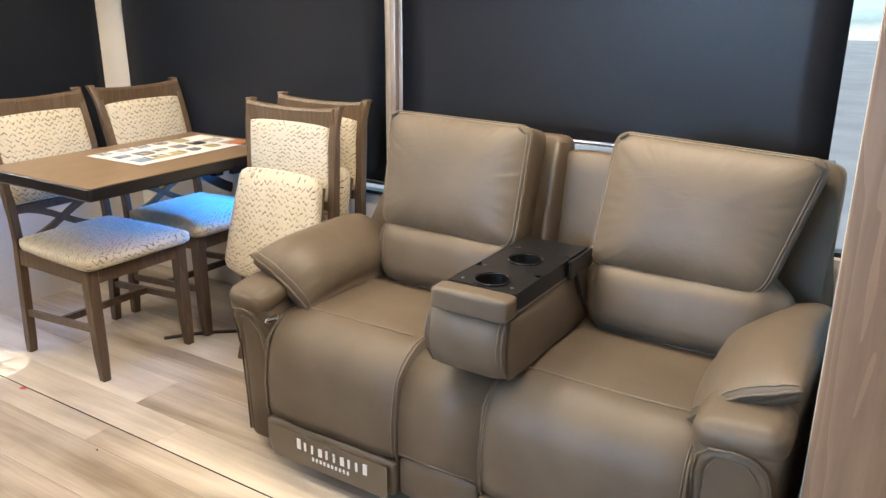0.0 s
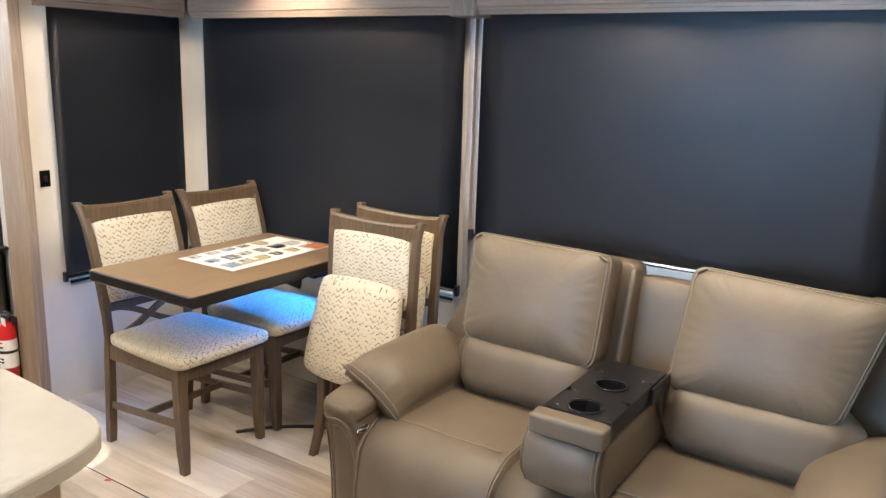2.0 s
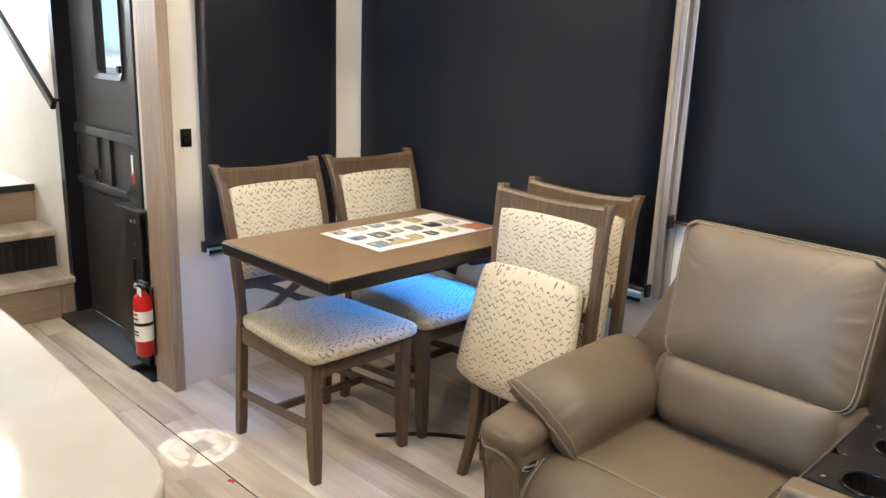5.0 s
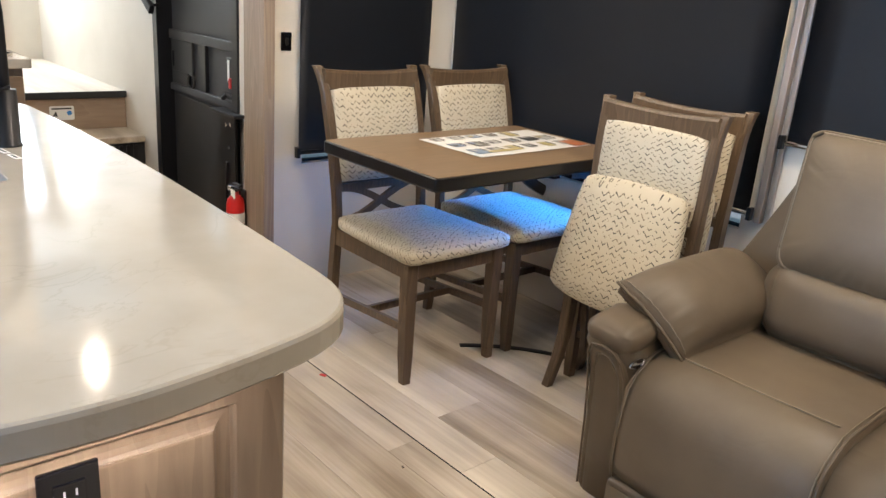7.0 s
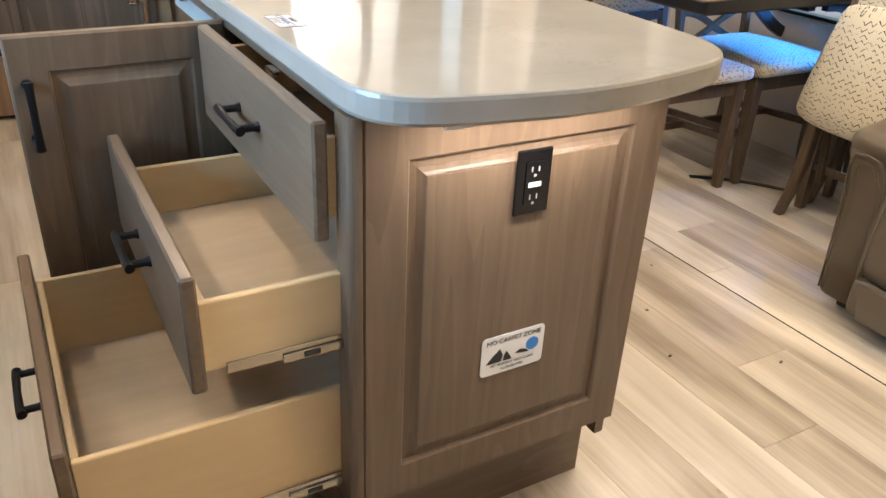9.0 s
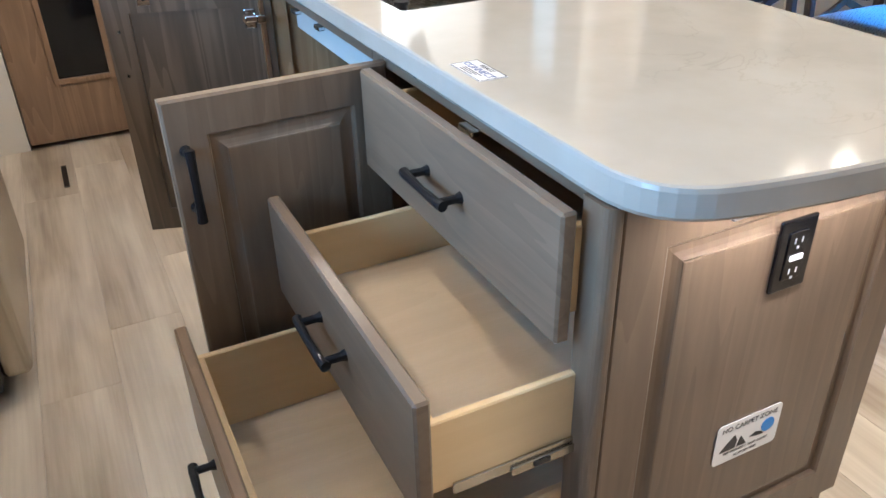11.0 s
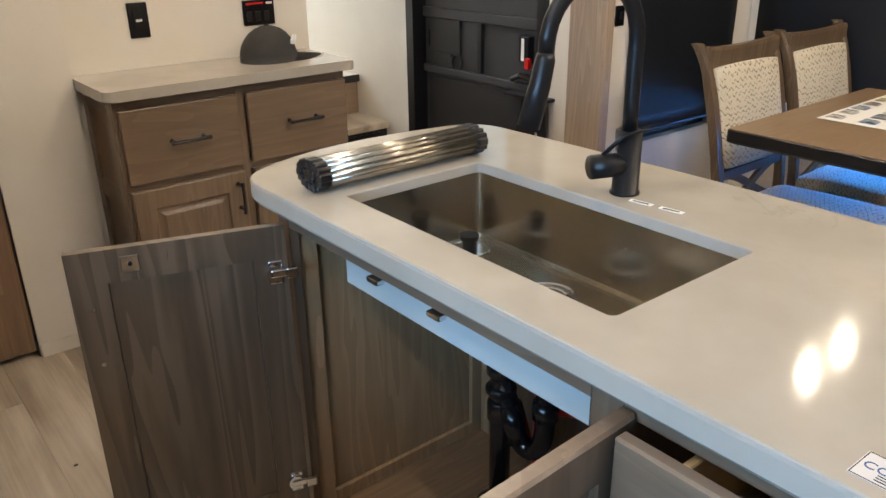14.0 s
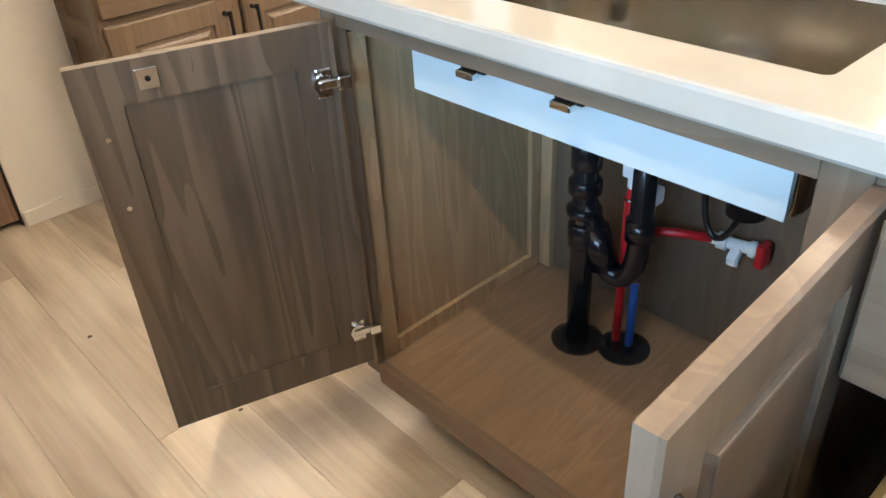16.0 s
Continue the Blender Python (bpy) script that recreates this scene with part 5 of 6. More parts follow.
        pad = part("arm_pad", bm, L, arm, "", True)
        piping(seam, pad, 0.0042)
        piping(stitch, pad, 0.0015, STITCH)
        # border strip under the pad's seam
        strip = swept([(-0.003, -0.022), (0.003, -0.022), (0.003, 0.002), (-0.003, 0.002)], [Vector(p) + Vector((0, 0.010, -0.006)) for p in seam[1:-1]])
        part("pad_border", strip, L, pad, "", True)
    part("recline_lever", place(join(ring((0, 0, 0), 0.022, 0.004, 20), box(-0.006, 0.006, -0.02, 0.02, -0.002, 0.002)), pose(-1.246, 1.745, 0.462, 0, 90, 0) @ Matrix.Diagonal((0.5, 1.25, 1, 1)) @ pose(0, 0, 0, 0, 0, -22)), CHROME, o, "chrome recline lever")
    # backs
    heads = ((-0.930, 0.505, 3.0, [(-0.236, -0.176), (0.246, -0.186), (0.250, 0.182), (-0.250, 0.190)]),
             (-0.160, 0.525, 8.0, [(-0.292, -0.176), (0.172, -0.186), (0.272, 0.172), (-0.262, 0.194)]))
    for xm, w, seed, corners in heads:
        shell = [(p[0] * 1.0 + (0.030 if p[0] > 0 else -0.030), p[1]) for p in ((-w / 2, -0.30), (w / 2, -0.30), (w / 2, 0.306), (-w / 2, 0.306))]
        bm, seam, inner = stuffed_panel(shell, (0.04, 0.04, 0.045, 0.045), Matrix.Translation((xm, 2.375, 0.66)) @ pose(0, 0, 0, -7), 0.12, 0.012, seed + 4, 0.001)
        back = part("back_shell", bm, L, o, "", True)
        part("lumbar_cushion", cushion((xm - (0.03 if xm > -0.5 else 0), 2.243, 0.572), (w - 0.012, 0.20, 0.232), 0.075, 0.026, 30, 0.010, pose(0, 0, 0, -9), seed=seed + 1), L, back, "", True)
        m = Matrix.Translation((xm, 2.226, 0.832)) @ pose(0, 0, 0, -14)
        bm, seam, inner = stuffed_panel(corners, (0.05, 0.055, 0.035, 0.04), m, 0.118, 0.052, seed, 0.0060, -0.02)
        head = part("head_cushion", bm, L, back, "", True)
        piping(seam, head, 0.0042)
        piping(inner, head, 0.0015, STITCH)
        outer = [m @ Vector((p.x, 0.0085, p.y)) for p in even_outline(soft_outline([(a * 1.004, b * 1.004) for a, b in corners], (0.05, 0.055, 0.035, 0.04)), 90)]
        piping(outer + outer[:1], head, 0.0015, STITCH)
        # tucks at the two upper corners
        for cx, cz in (corners[2], corners[3]):
            sx = 1 if cx > 0 else -1
            c = m @ Vector((cx - sx * 0.022, -0.018, cz - 0.012))
            part("corner_tuck", cushion(c, (0.030, 0.010, 0.009), 0.004, 0.001, 4, 0.003, pose(0, 0, 0, -14, sx * 32, 0), seed=seed + sx), L, head, "", True)
        side_x = xm + w / 2 + 0.012
        if xm < -0.5:
            part("back_flap", cushion((side_x + 0.014, 2.372, 0.70), (0.022, 0.10, 0.50), 0.010, 0.002, 5, 0.002, pose(0, 0, 0, -9, 2)), L, back, "", True)
    # wings that slope from the backs down behind the arms
    for pts in ([(-1.205, 0.968), (-1.10, 0.968), (-1.10, 0.45), (-1.39, 0.45), (-1.385, 0.55), (-1.362, 0.60)], [(0.105, 0.968), (0.02, 0.968), (0.02, 0.45), (0.155, 0.45), (0.153, 0.55), (0.146, 0.62)]):
        wing = prism(pts, 0.10, "y", 2.37)
        bmesh.ops.bevel(wing, geom=wing.edges[:], offset=0.022, segments=4, profile=0.5, affect="EDGES")
        part("wing", place(wing, pose(0, 2.4, 0.5, -6) @ pose(0, -2.4, -0.5)), L, o, "", True)
    part("middle_back", cushion((-0.545, 2.45, 0.63), (0.22, 0.10, 0.57), 0.02, 0.004, 8, 0.004, pose(0, 0, 0, -5), seed=6), L, o, "", True)
    # fold-down console: drum-ended pad with seamed side panels
    side_prof = [(2.20, 0.492), (2.10, 0.480), (1.92, 0.474), (1.82, 0.477), (1.755, 0.487), (1.712, 0.510), (1.688, 0.545), (1.682, 0.585), (1.692, 0.625), (1.712, 0.652), (1.75, 0.664), (2.20, 0.668)]
    bm = bmesh.new()
    rows = []
    cols = 26
    for i in range(cols + 1):
        t = i / cols
        x = -0.664 + 0.208 * t
        e = abs(2 * t - 1)
        swell = (1 - e ** 5) * 0.014
        row = []
        for k, (y, z) in enumerate(side_prof):
            d = Vector((y - 1.80, z - 0.57))
            d = d.normalized() if y < 2.0 else Vector((0, math.copysign(1, z - 0.57)))
            g = 0.0055 * noise.noise(Vector((t * 4.0, k * 1.6, 4.4))) * (1 - e ** 3)
            g += 0.006 * noise.noise(Vector((t * 3.0, k * 3.1, 7.1))) * e ** 3 * (1 - e ** 14) * (1 if y < 1.95 else 0)
            row.append(bm.verts.new((x, y + d.x * (swell + g), z + d.y * (swell * (0.3 if z > 0.66 else 1) + g))))
        rows.append(row)
    for a, b in zip(rows, rows[1:]):
        for k in range(len(side_prof)):
            bm.faces.new((a[k], a[(k + 1) % len(side_prof)], b[(k + 1) % len(side_prof)], b[k]))
    bm.faces.new(rows[0]), bm.faces.new(rows[-1])
    con = part("console_pad", bm, L, o, "", True)
    for x, dx in ((-0.664, 1), (-0.456, -1)):
        piping([(x, y, z) for y, z in side_prof[:-1]], con, 0.0042)
        piping([(x + dx * 0.010, y + (1.80 - y) * -0.05 * (1 if y < 1.8 else 0), z + (0.008 if z > 0.6 else -0.0085 if y > 1.74 else 0)) for y, z in side_prof[:-1]], con, 0.0014, STITCH)
        part("side_panel", cushion((x - dx * 0.001, 1.945, 0.572), (0.016, 0.46, 0.155), 0.007, 0.005, 8, 0.003, seed=x), L, con, "", True)
    part("console_lip", cushion((-0.546, 1.706, 0.683), (0.205, 0.062, 0.056), 0.010, 0.002, 10, 0.002), L, con, "", True)
    # tray with two real holes
    X0, X1, Y0, Y1, Z = -0.630, -0.450, 1.738, 2.160, 0.713
    tray = part("tray", bmesh.new(), BLACK, con, "black cup-holder tray")
    bm = bmesh.new()
    n = 32
    for y0, y1, cy in ((Y0, 1.872, 1.788), (1.872, 2.055, 1.968)):
        cx, r = -0.540, 0.043
        outer, inner, low = [], [], []
        for k in range(n):
            a = 2 * math.pi * (k + 0.5) / n
            c, s = math.cos(a), math.sin(a)
            f = min(((X1 if c > 0 else X0) - cx) / c if abs(c) > 1e-6 else 9, ((y1 if s > 0 else y0) - cy) / s if abs(s) > 1e-6 else 9)
            outer.append(bm.verts.new((cx + c * f, cy + s * f, Z)))
            inner.append(bm.verts.new((cx + c * r, cy + s * r, Z)))
            low.append(bm.verts.new((cx + c * r * 0.9, cy + s * r * 0.9, Z - 0.06)))
        for k in range(n):
            j = (k + 1) % n
            bm.faces.new((outer[k], outer[j], inner[j], inner[k]))
            bm.faces.new((inner[k], inner[j], low[j], low[k]))
        bm.faces.new(low)
    add_box(bm, X0, X1, 2.055, Y1, Z - 0.03, Z)
    part("tray_top", bm, BLACK, tray)
    part("tray_rim", join(box(X0 - 0.004, X0, Y0, Y1, Z - 0.045, Z + 0.001), box(X1, X1 + 0.004, Y0, Y1, Z - 0.045, Z + 0.001), box(X0 - 0.004, X1 + 0.004, Y0 - 0.004, Y0, Z - 0.045, Z + 0.001)), BLACK, tray)
    for cy in (1.788, 1.968):
        part("cup_ring", ring((-0.540, cy, Z + 0.002), 0.044, 0.0035, 28), mat("gloss_black", (0.006, 0.006, 0.006), 0.1), tray, "", True)
    for x, y in ((-0.607, 1.76), (-0.472, 1.76), (-0.607, 1.873), (-0.472, 1.873), (-0.602, 2.05), (-0.477, 2.05)):
        part("screw", cylinder((x, y, Z + 0.001), 0.0045, 0.002, 10), CHROME, tray)
    part("console_hinge", join(box(-0.444, -0.434, 2.02, 2.17, 0.66, 0.712, 0.004), tube([(-0.439, 2.06, 0.68), (-0.436, 2.10, 0.60), (-0.436, 2.16, 0.52)], 0.006, 8)), BLACKMETAL, con, "black folding hinge arm")
    # clear label; the maker's mark is drawn as pale upright bars
    LB = mat("label_film", (0.125, 0.100, 0.072), 0.16)
    lab = part("label_patch", prism([(-1.222, 0.160), (-0.785, 0.160), (-0.785, 0.060), (-1.200, 0.060)], 0.0015, "y", 1.6745), LB, o, "clear glossy brand patch")
    for k in range(10):
        x = -1.108 + k * 0.0268
        part("pale_bar", box(x, x + (0.008 if k % 3 else 0.014), 1.6732, 1.6745, 0.110, 0.144 if k in (0, 9) else 0.138), PAPER, lab)
    for k in range(10):
        x = -1.052 + k * 0.0142
        part("pale_bar", box(x, x + 0.0075, 1.6732, 1.6745, 0.087, 0.099), PAPER, lab)
    for x, z in ((-1.02, 0.112), (-0.985, 0.128), (-0.95, 0.112), (-1.09, 0.128)):
        part("watermark_ring", ring((x, 1.6742, z), 0.026, 0.0012, 24, pose(0, 0, 0, 90)), L, lab)
    for x in (-1.305, 0.055):
        for y in (1.83, 2.40):
            part("foot", box(x - 0.03, x + 0.03, y - 0.03, y + 0.03, 0, 0.052, 0.004), BLACK, o)
    return o


loveseat()


# ---- dining set ----
def zigzag_fabric():
    """Cream woven cloth with broken dark zigzag threads; the zigzag runs along y, rows along x + z."""
    m = mat("zigzag_fabric", (0.62, 0.54, 0.40), 0.88)
    t, n, l, b = nodes_of(m)
    tc = n.new("ShaderNodeTexCoord")
    sep = n.new("ShaderNodeSeparateXYZ")
    l.new(tc.outputs["Object"], sep.inputs[0])
    u = sep.outputs[1]
    v = math_node(t, "ADD", sep.outputs[0], sep.outputs[2])
    jit = noise_of(t, None, 7.0, 1)
    l.new(tc.outputs["Object"], jit.inputs["Vector"])
    tri = math_node(t, "ABSOLUTE", math_node(t, "SUBTRACT", math_node(t, "FRACT", math_node(t, "MULTIPLY", u, 36.0), 0), 0.5), 0)
    vv = math_node(t, "ADD", v, math_node(t, "MULTIPLY", tri, 0.018))
    vv = math_node(t, "ADD", vv, math_node(t, "MULTIPLY", jit.outputs[0], 0.034))
    row = math_node(t, "FRACT", math_node(t, "MULTIPLY", vv, 68.0), 0)
    line = math_node(t, "LESS_THAN", row, 0.19)
    mp = coords(t, (85, 85, 85))
    gaps = noise_of(t, mp, 0.9, 2)
    keep = math_node(t, "GREATER_THAN", gaps.outputs[0], 0.485)
    mask = math_node(t, "MULTIPLY", line, keep)
    big = noise_of(t, coords(t, (1, 1, 1)), 4.0, 2)
    base = ramp(t, big.outputs[0], [(0.3, (0.43, 0.375, 0.272)), (0.7, (0.50, 0.44, 0.335))])
    tone = noise_of(t, coords(t, (40, 40, 40)), 1.0, 1)
    dark = ramp(t, tone.outputs[0], [(0.42, (0.022, 0.020, 0.019)), (0.70, (0.17, 0.125, 0.08))])
    col = mix_color(t, mask, base.outputs[0], dark.outputs[0])
    l.new(col, b.inputs["Base Color"])
    weave = noise_of(t, coords(t, (700, 700, 700)), 1.0, 2)
    bump(t, weave.outputs[0], 0.35, 0.001)
    b.inputs["Sheen Weight"].default_value = 0.2
    return m


ZIG = zigzag_fabric()


def leg(points, w0, w1):
    """A tapered square leg along points."""
    bm = bmesh.new()
    rings = []
    n = len(points)
    for i, p in enumerate(points):
        w = (w0 + (w1 - w0) * i / (n - 1)) / 2
        p = Vector(p)
        rings.append([bm.verts.new(p + Vector(d)) for d in ((-w, -w, 0), (w, -w, 0), (w, w, 0), (-w, w, 0))])
    for a, b in zip(rings, rings[1:]):
        for k in range(4):
            bm.faces.new((a[k], a[(k + 1) % 4], b[(k + 1) % 4], b[k]))
    bm.faces.new(rings[0]), bm.faces.new(rings[-1])
    bmesh.ops.bevel(bm, geom=[e for e in bm.edges if abs((e.verts[0].co - e.verts[1].co).z) > 0.01], offset=0.004, segments=1, affect="EDGES")
    return bm


def back_x(z):
    """How far back the chair's stile stands at height z."""
    return -0.235 + 0.03 * min(1, z / 0.45) - (0.0 if z < 0.45 else 0.112 * ((z - 0.45) / 0.54) ** 1.6)


def chair_back(o, lean=back_x, pad_z0=0.60, cross=True, x_shift=0.0):
    zs = [i * 0.05 for i in range(19)] + [0.93, 0.955, 0.975, 0.990, 1.0]
    for s in (-1, 1):
        pts = [(lean(z) + x_shift - 0.016 * max(0, (z - 0.90) / 0.10) ** 2, s * (0.195 + 0.012 * max(0, (z - 0.45) / 0.54) ** 2 + 0.005 * max(0, (z - 0.90) / 0.10) ** 2), z) for z in zs]
        part("back_leg", leg(pts, 0.032, 0.030), DARKWOOD, o)
    def xat(z):
        return lean(z) + x_shift
    pr = [(-0.013, -0.030), (0.013, -0.030), (0.015, 0.026), (0.010, 0.036), (-0.010, 0.036), (-0.015, 0.026)]
    part("top_rail", swept(pr, [(xat(0.95) - 0.010 * (1 - (y / 0.2) ** 2), y, 0.946 + 0.010 * (y / 0.2) ** 2) for y in (-0.21, -0.14, -0.07, 0, 0.07, 0.14, 0.21)]), DARKWOOD, o)
    m0, m1 = pad_z0, 0.928
    tilt = math.degrees(math.atan2(xat(m1) - xat(m0), m1 - m0))
    part("back_pad", cushion((0, 0, 0), (0.040, 0.366, m1 - m0), 0.010, 0.005, 8, 0.0, pose((xat(m0) + xat(m1)) / 2 + 0.008, 0, (m0 + m1) / 2, 0, tilt)), ZIG, o, "cream zigzag-woven padded back", True)
    part("lower_rail", bar((xat(pad_z0 - 0.015), -0.18, pad_z0 - 0.018), (xat(pad_z0 - 0.015), 0.18, pad_z0 - 0.018), 0.024, 0.03), DARKWOOD, o)
    if cross:
        for s in (-1, 1):
            pts = [(xat(0.47 + 0.12 * k / 8), s * (-0.175 + 0.35 * k / 8), 0.455 + 0.125 * (0.5 - 0.5 * math.cos(math.pi * k / 8))) for k in range(9)]
            part("cross_slat", swept([(-0.007, -0.013), (0.007, -0.013), (0.007, 0.013), (-0.007, 0.013)], pts), DARKWOOD, o)


def dining_chair():
    o = thing("dining_chair", pose(0, 0, 0), "dark-stained dining chair with cream zigzag fabric seat", "chair", "chairs at the table")
    chair_back(o)
    for s in (-1, 1):
        part("front_leg", leg([(0.225, s * 0.195, 0.43), (0.225, s * 0.195, 0.25), (0.230, s * 0.195, 0.10), (0.235, s * 0.195, 0.0)], 0.046, 0.032), DARKWOOD, o)
        part("side_rail", bar((-0.20, s * 0.195, 0.405), (0.225, s * 0.195, 0.405), 0.022, 0.06), DARKWOOD, o)
        part("stretcher", bar((-0.21, s * 0.195, 0.17), (0.225, s * 0.195, 0.20), 0.016, 0.026), DARKWOOD, o)
    part("front_rail", bar((0.225, -0.19, 0.405), (0.225, 0.19, 0.405), 0.022, 0.06), DARKWOOD, o)
    part("rear_rail", bar((-0.205, -0.19, 0.405), (-0.205, 0.19, 0.405), 0.022, 0.06), DARKWOOD, o)
    part("cross_stretcher", bar((0.0, -0.19, 0.185), (0.0, 0.19, 0.185), 0.016, 0.026), DARKWOOD, o)
    bm = cushion((0.035, 0, 0.458), (0.475, 0.455, 0.058), 0.024, 0.016, 11)
    for v in bm.verts:
        k = (v.co.x + 0.2) / 0.47
        v.co.y *= 0.90 + 0.12 * k
    part("seat", bm, ZIG, o, "cream zigzag-woven padded seat", True)
    return o


c1 = dining_chair()
copy_thing(c1, pose(-2.378, 2.445, 0, 0, 0, 0))
c1.matrix_world = pose(-2.378, 1.955, 0, 0, 0, 0)


def folding_chair():
    o = thing("folding_chair", pose(0, 0, 0), "folded dark wood chair with its padded seat tipped up", "chair", "folded chairs")
    lean = lambda z: -0.02 - (0.0 if z < 0.4 else 0.022 * ((z - 0.4) / 0.58) ** 1.3)
    chair_back(o, lean, 0.66, False)
    fold = cushion((0, 0, 0), (0.060, 0.412, 0.395), 0.026, 0.012, 13)
    for v in fold.verts:
        k = v.co.z / 0.395
        v.co.y *= 0.975 - 0.13 * k
        v.co.z -= 0.030 * max(0.0, -k) * (v.co.y / 0.2) ** 4 * -1
    part("seat", place(fold, pose(0.078, 0, 0.560, 0, -15)), ZIG, o, "cream zigzag-woven seat folded up", True)
    part("seat_frame", place(box(-0.012, 0.012, -0.185, 0.185, -0.19, 0.15, 0.004), pose(0.044, 0, 0.570, 0, -15)), DARKWOOD, o)
    for s in (-1, 1):
        pts = [(0.085, s * 0.155, 0.46), (0.074, s * 0.160, 0.32), (0.072, s * 0.168, 0.20), (0.084, s * 0.176, 0.10), (0.108, s * 0.186, 0.0)]
        part("front_leg", leg(pts, 0.042, 0.032), DARKWOOD, o)
        part("folding_strut", bar((0.03, s * 0.14, 0.40), (-0.01, s * 0.14, 0.12), 0.014, 0.024), DARKWOOD, o)
    part("front_rail", bar((0.055, -0.16, 0.36), (0.055, 0.16, 0.36), 0.02, 0.045), DARKWOOD, o)
    part("cross_stretcher", bar((-0.02, -0.19, 0.17), (-0.02, 0.19, 0.17), 0.016, 0.026), DARKWOOD, o)
    return o


f1 = folding_chair()
copy_thing(f1, pose(-1.700, 2.475, 0, 0, 0, -91))
f1.matrix_world = pose(-1.674, 2.283, 0, 0, 0, -90)


def dining_table():
    o = thing("dining_table", pose(-2.22, 2.1, 0), "brown wood dining table with a thick black edge", "table")
    x0, x1, y0, y1 = -2.520, -1.922, 1.650, 2.58
    bm = bmesh.new()
    rings = []
    for g, z in ((-0.020, 0.730), (-0.004, 0.734), (0.0, 0.740), (0.0, 0.773), (-0.003, 0.776)):
        rings.append([bm.verts.new((x, y, z)) for x, y in rounded(x0 - g, x1 + g, y0 - g, y1 + g, (0.012, 0.012, 0.012, 0.012), 2)])
    for a, b in zip(rings, rings[1:]):
        for k in range(len(a)):
            bm.faces.new((a[k], a[(k + 1) % len(a)], b[(k + 1) % len(a)], b[k]))
    bm.faces.new(rings[0]), bm.faces.new(rings[-1])
    part("edge", bm, BLACK, o, "thick bevelled black edge")
    part("tabletop", prism(rounded(x0 + 0.004, x1 - 0.004, y0 + 0.004, y1 - 0.004, (0.01,) * 4, 2), 0.002, "z", 0.7762), TABLEWOOD, o)
    for x in (-2.46, -1.98):
        pts = arc((x, 2.30, 0.725), (x, 2.52, 0.73), (x, 2.50, 0.60), (x, 2.728, 0.50), 12)
        part("bracket", swept([(-0.012, -0.022), (0.012, -0.022), (0.012, 0.022), (-0.012, 0.022)], pts), BLACK, o, "curved black support bracket")
    part("apron_bar", box(-2.44, -2.0, 2.24, 2.28, 0.70, 0.733, 0.003), BLACKMETAL, o)
    return o


dining_table()


def flyer():
    o = thing("printed_flyer", pose(-2.25, 2.25, 0.779), "glossy printed picture sheet lying on the table", "flyer")
    M = pose(-2.248, 2.255, 0.7795, 0, 0, 1)
    bm = bmesh.new()
    g = [[bm.verts.new(M @ Vector((-0.16 + 0.32 * i / 8, -0.283 + 0.566 * j / 12, 0.0012 + 0.004 * max(0, j / 12 - 0.85) + 0.0015 * noise.noise(Vector((i * 0.6, j * 0.5, 2)))))) for j in range(13)] for i in range(9)]
    for i in range(8):
        for j in range(12):
            bm.faces.new((g[i][j], g[i + 1][j], g[i + 1][j + 1], g[i][j + 1]))
    part("sheet", bm, PAPER, o, "", True)
    inks = [mat("print_%d" % k, c, 0.35) for k, c in enumerate(((0.05, 0.05, 0.05), (0.26, 0.24, 0.21), (0.46, 0.38, 0.16), (0.20, 0.27, 0.38), (0.42, 0.14, 0.06), (0.42, 0.42, 0.41), (0.14, 0.13, 0.12)))]
    rnd = random.Random(4)
    for r in range(6):
        for c in range(3):
            x, y = -0.145 + c * 0.100, -0.255 + r * 0.088
            w, h = 0.045 + 0.03 * rnd.random(), 0.035 + 0.025 * rnd.random()
            if r == 5 and c == 0:
                continue
            part("picture", place(box(x, x + w, y, y + h, 0.0034, 0.0040), M), inks[rnd.choice((0, 1, 1, 2, 3, 5, 5, 5, 6))], o)
            for k in range(rnd.randrange(1, 3)):
                xx, yy = x + w * rnd.random() * 0.5, y + h * rnd.random() * 0.5
                part("picture", place(box(xx, xx + w * 0.4, yy, yy + h * 0.35, 0.0040, 0.0044), M), inks[rnd.choice((0, 1, 1, 2, 3, 5, 5, 5, 6))], o)
            part("print_bar", place(box(x, x + w * 0.8, y + h + 0.006, y + h + 0.012, 0.0034, 0.0040), M), INK, o)
    part("picture", place(box(0.07, 0.155, 0.20, 0.272, 0.0044, 0.0050), M), inks[4], o)
    part("picture", place(box(0.10, 0.125, -0.20, -0.06, 0.0044, 0.0048), M), inks[2], o)
    return o


flyer()
# loose strap under the table
sp = thing("cable_strap", pose(-2.05, 2.35, 0), "black strap lying on the floor under the table", "strap")
part("strap", swept([(-0.012, 0), (0.012, 0), (0.012, 0.004), (-0.012, 0.004)], arc((-2.26, 2.12, 0.001), (-2.15, 2.30, 0.001), (-2.02, 2.38, 0.001), (-1.90, 2.42, 0.001), 12)), BLACK, sp)

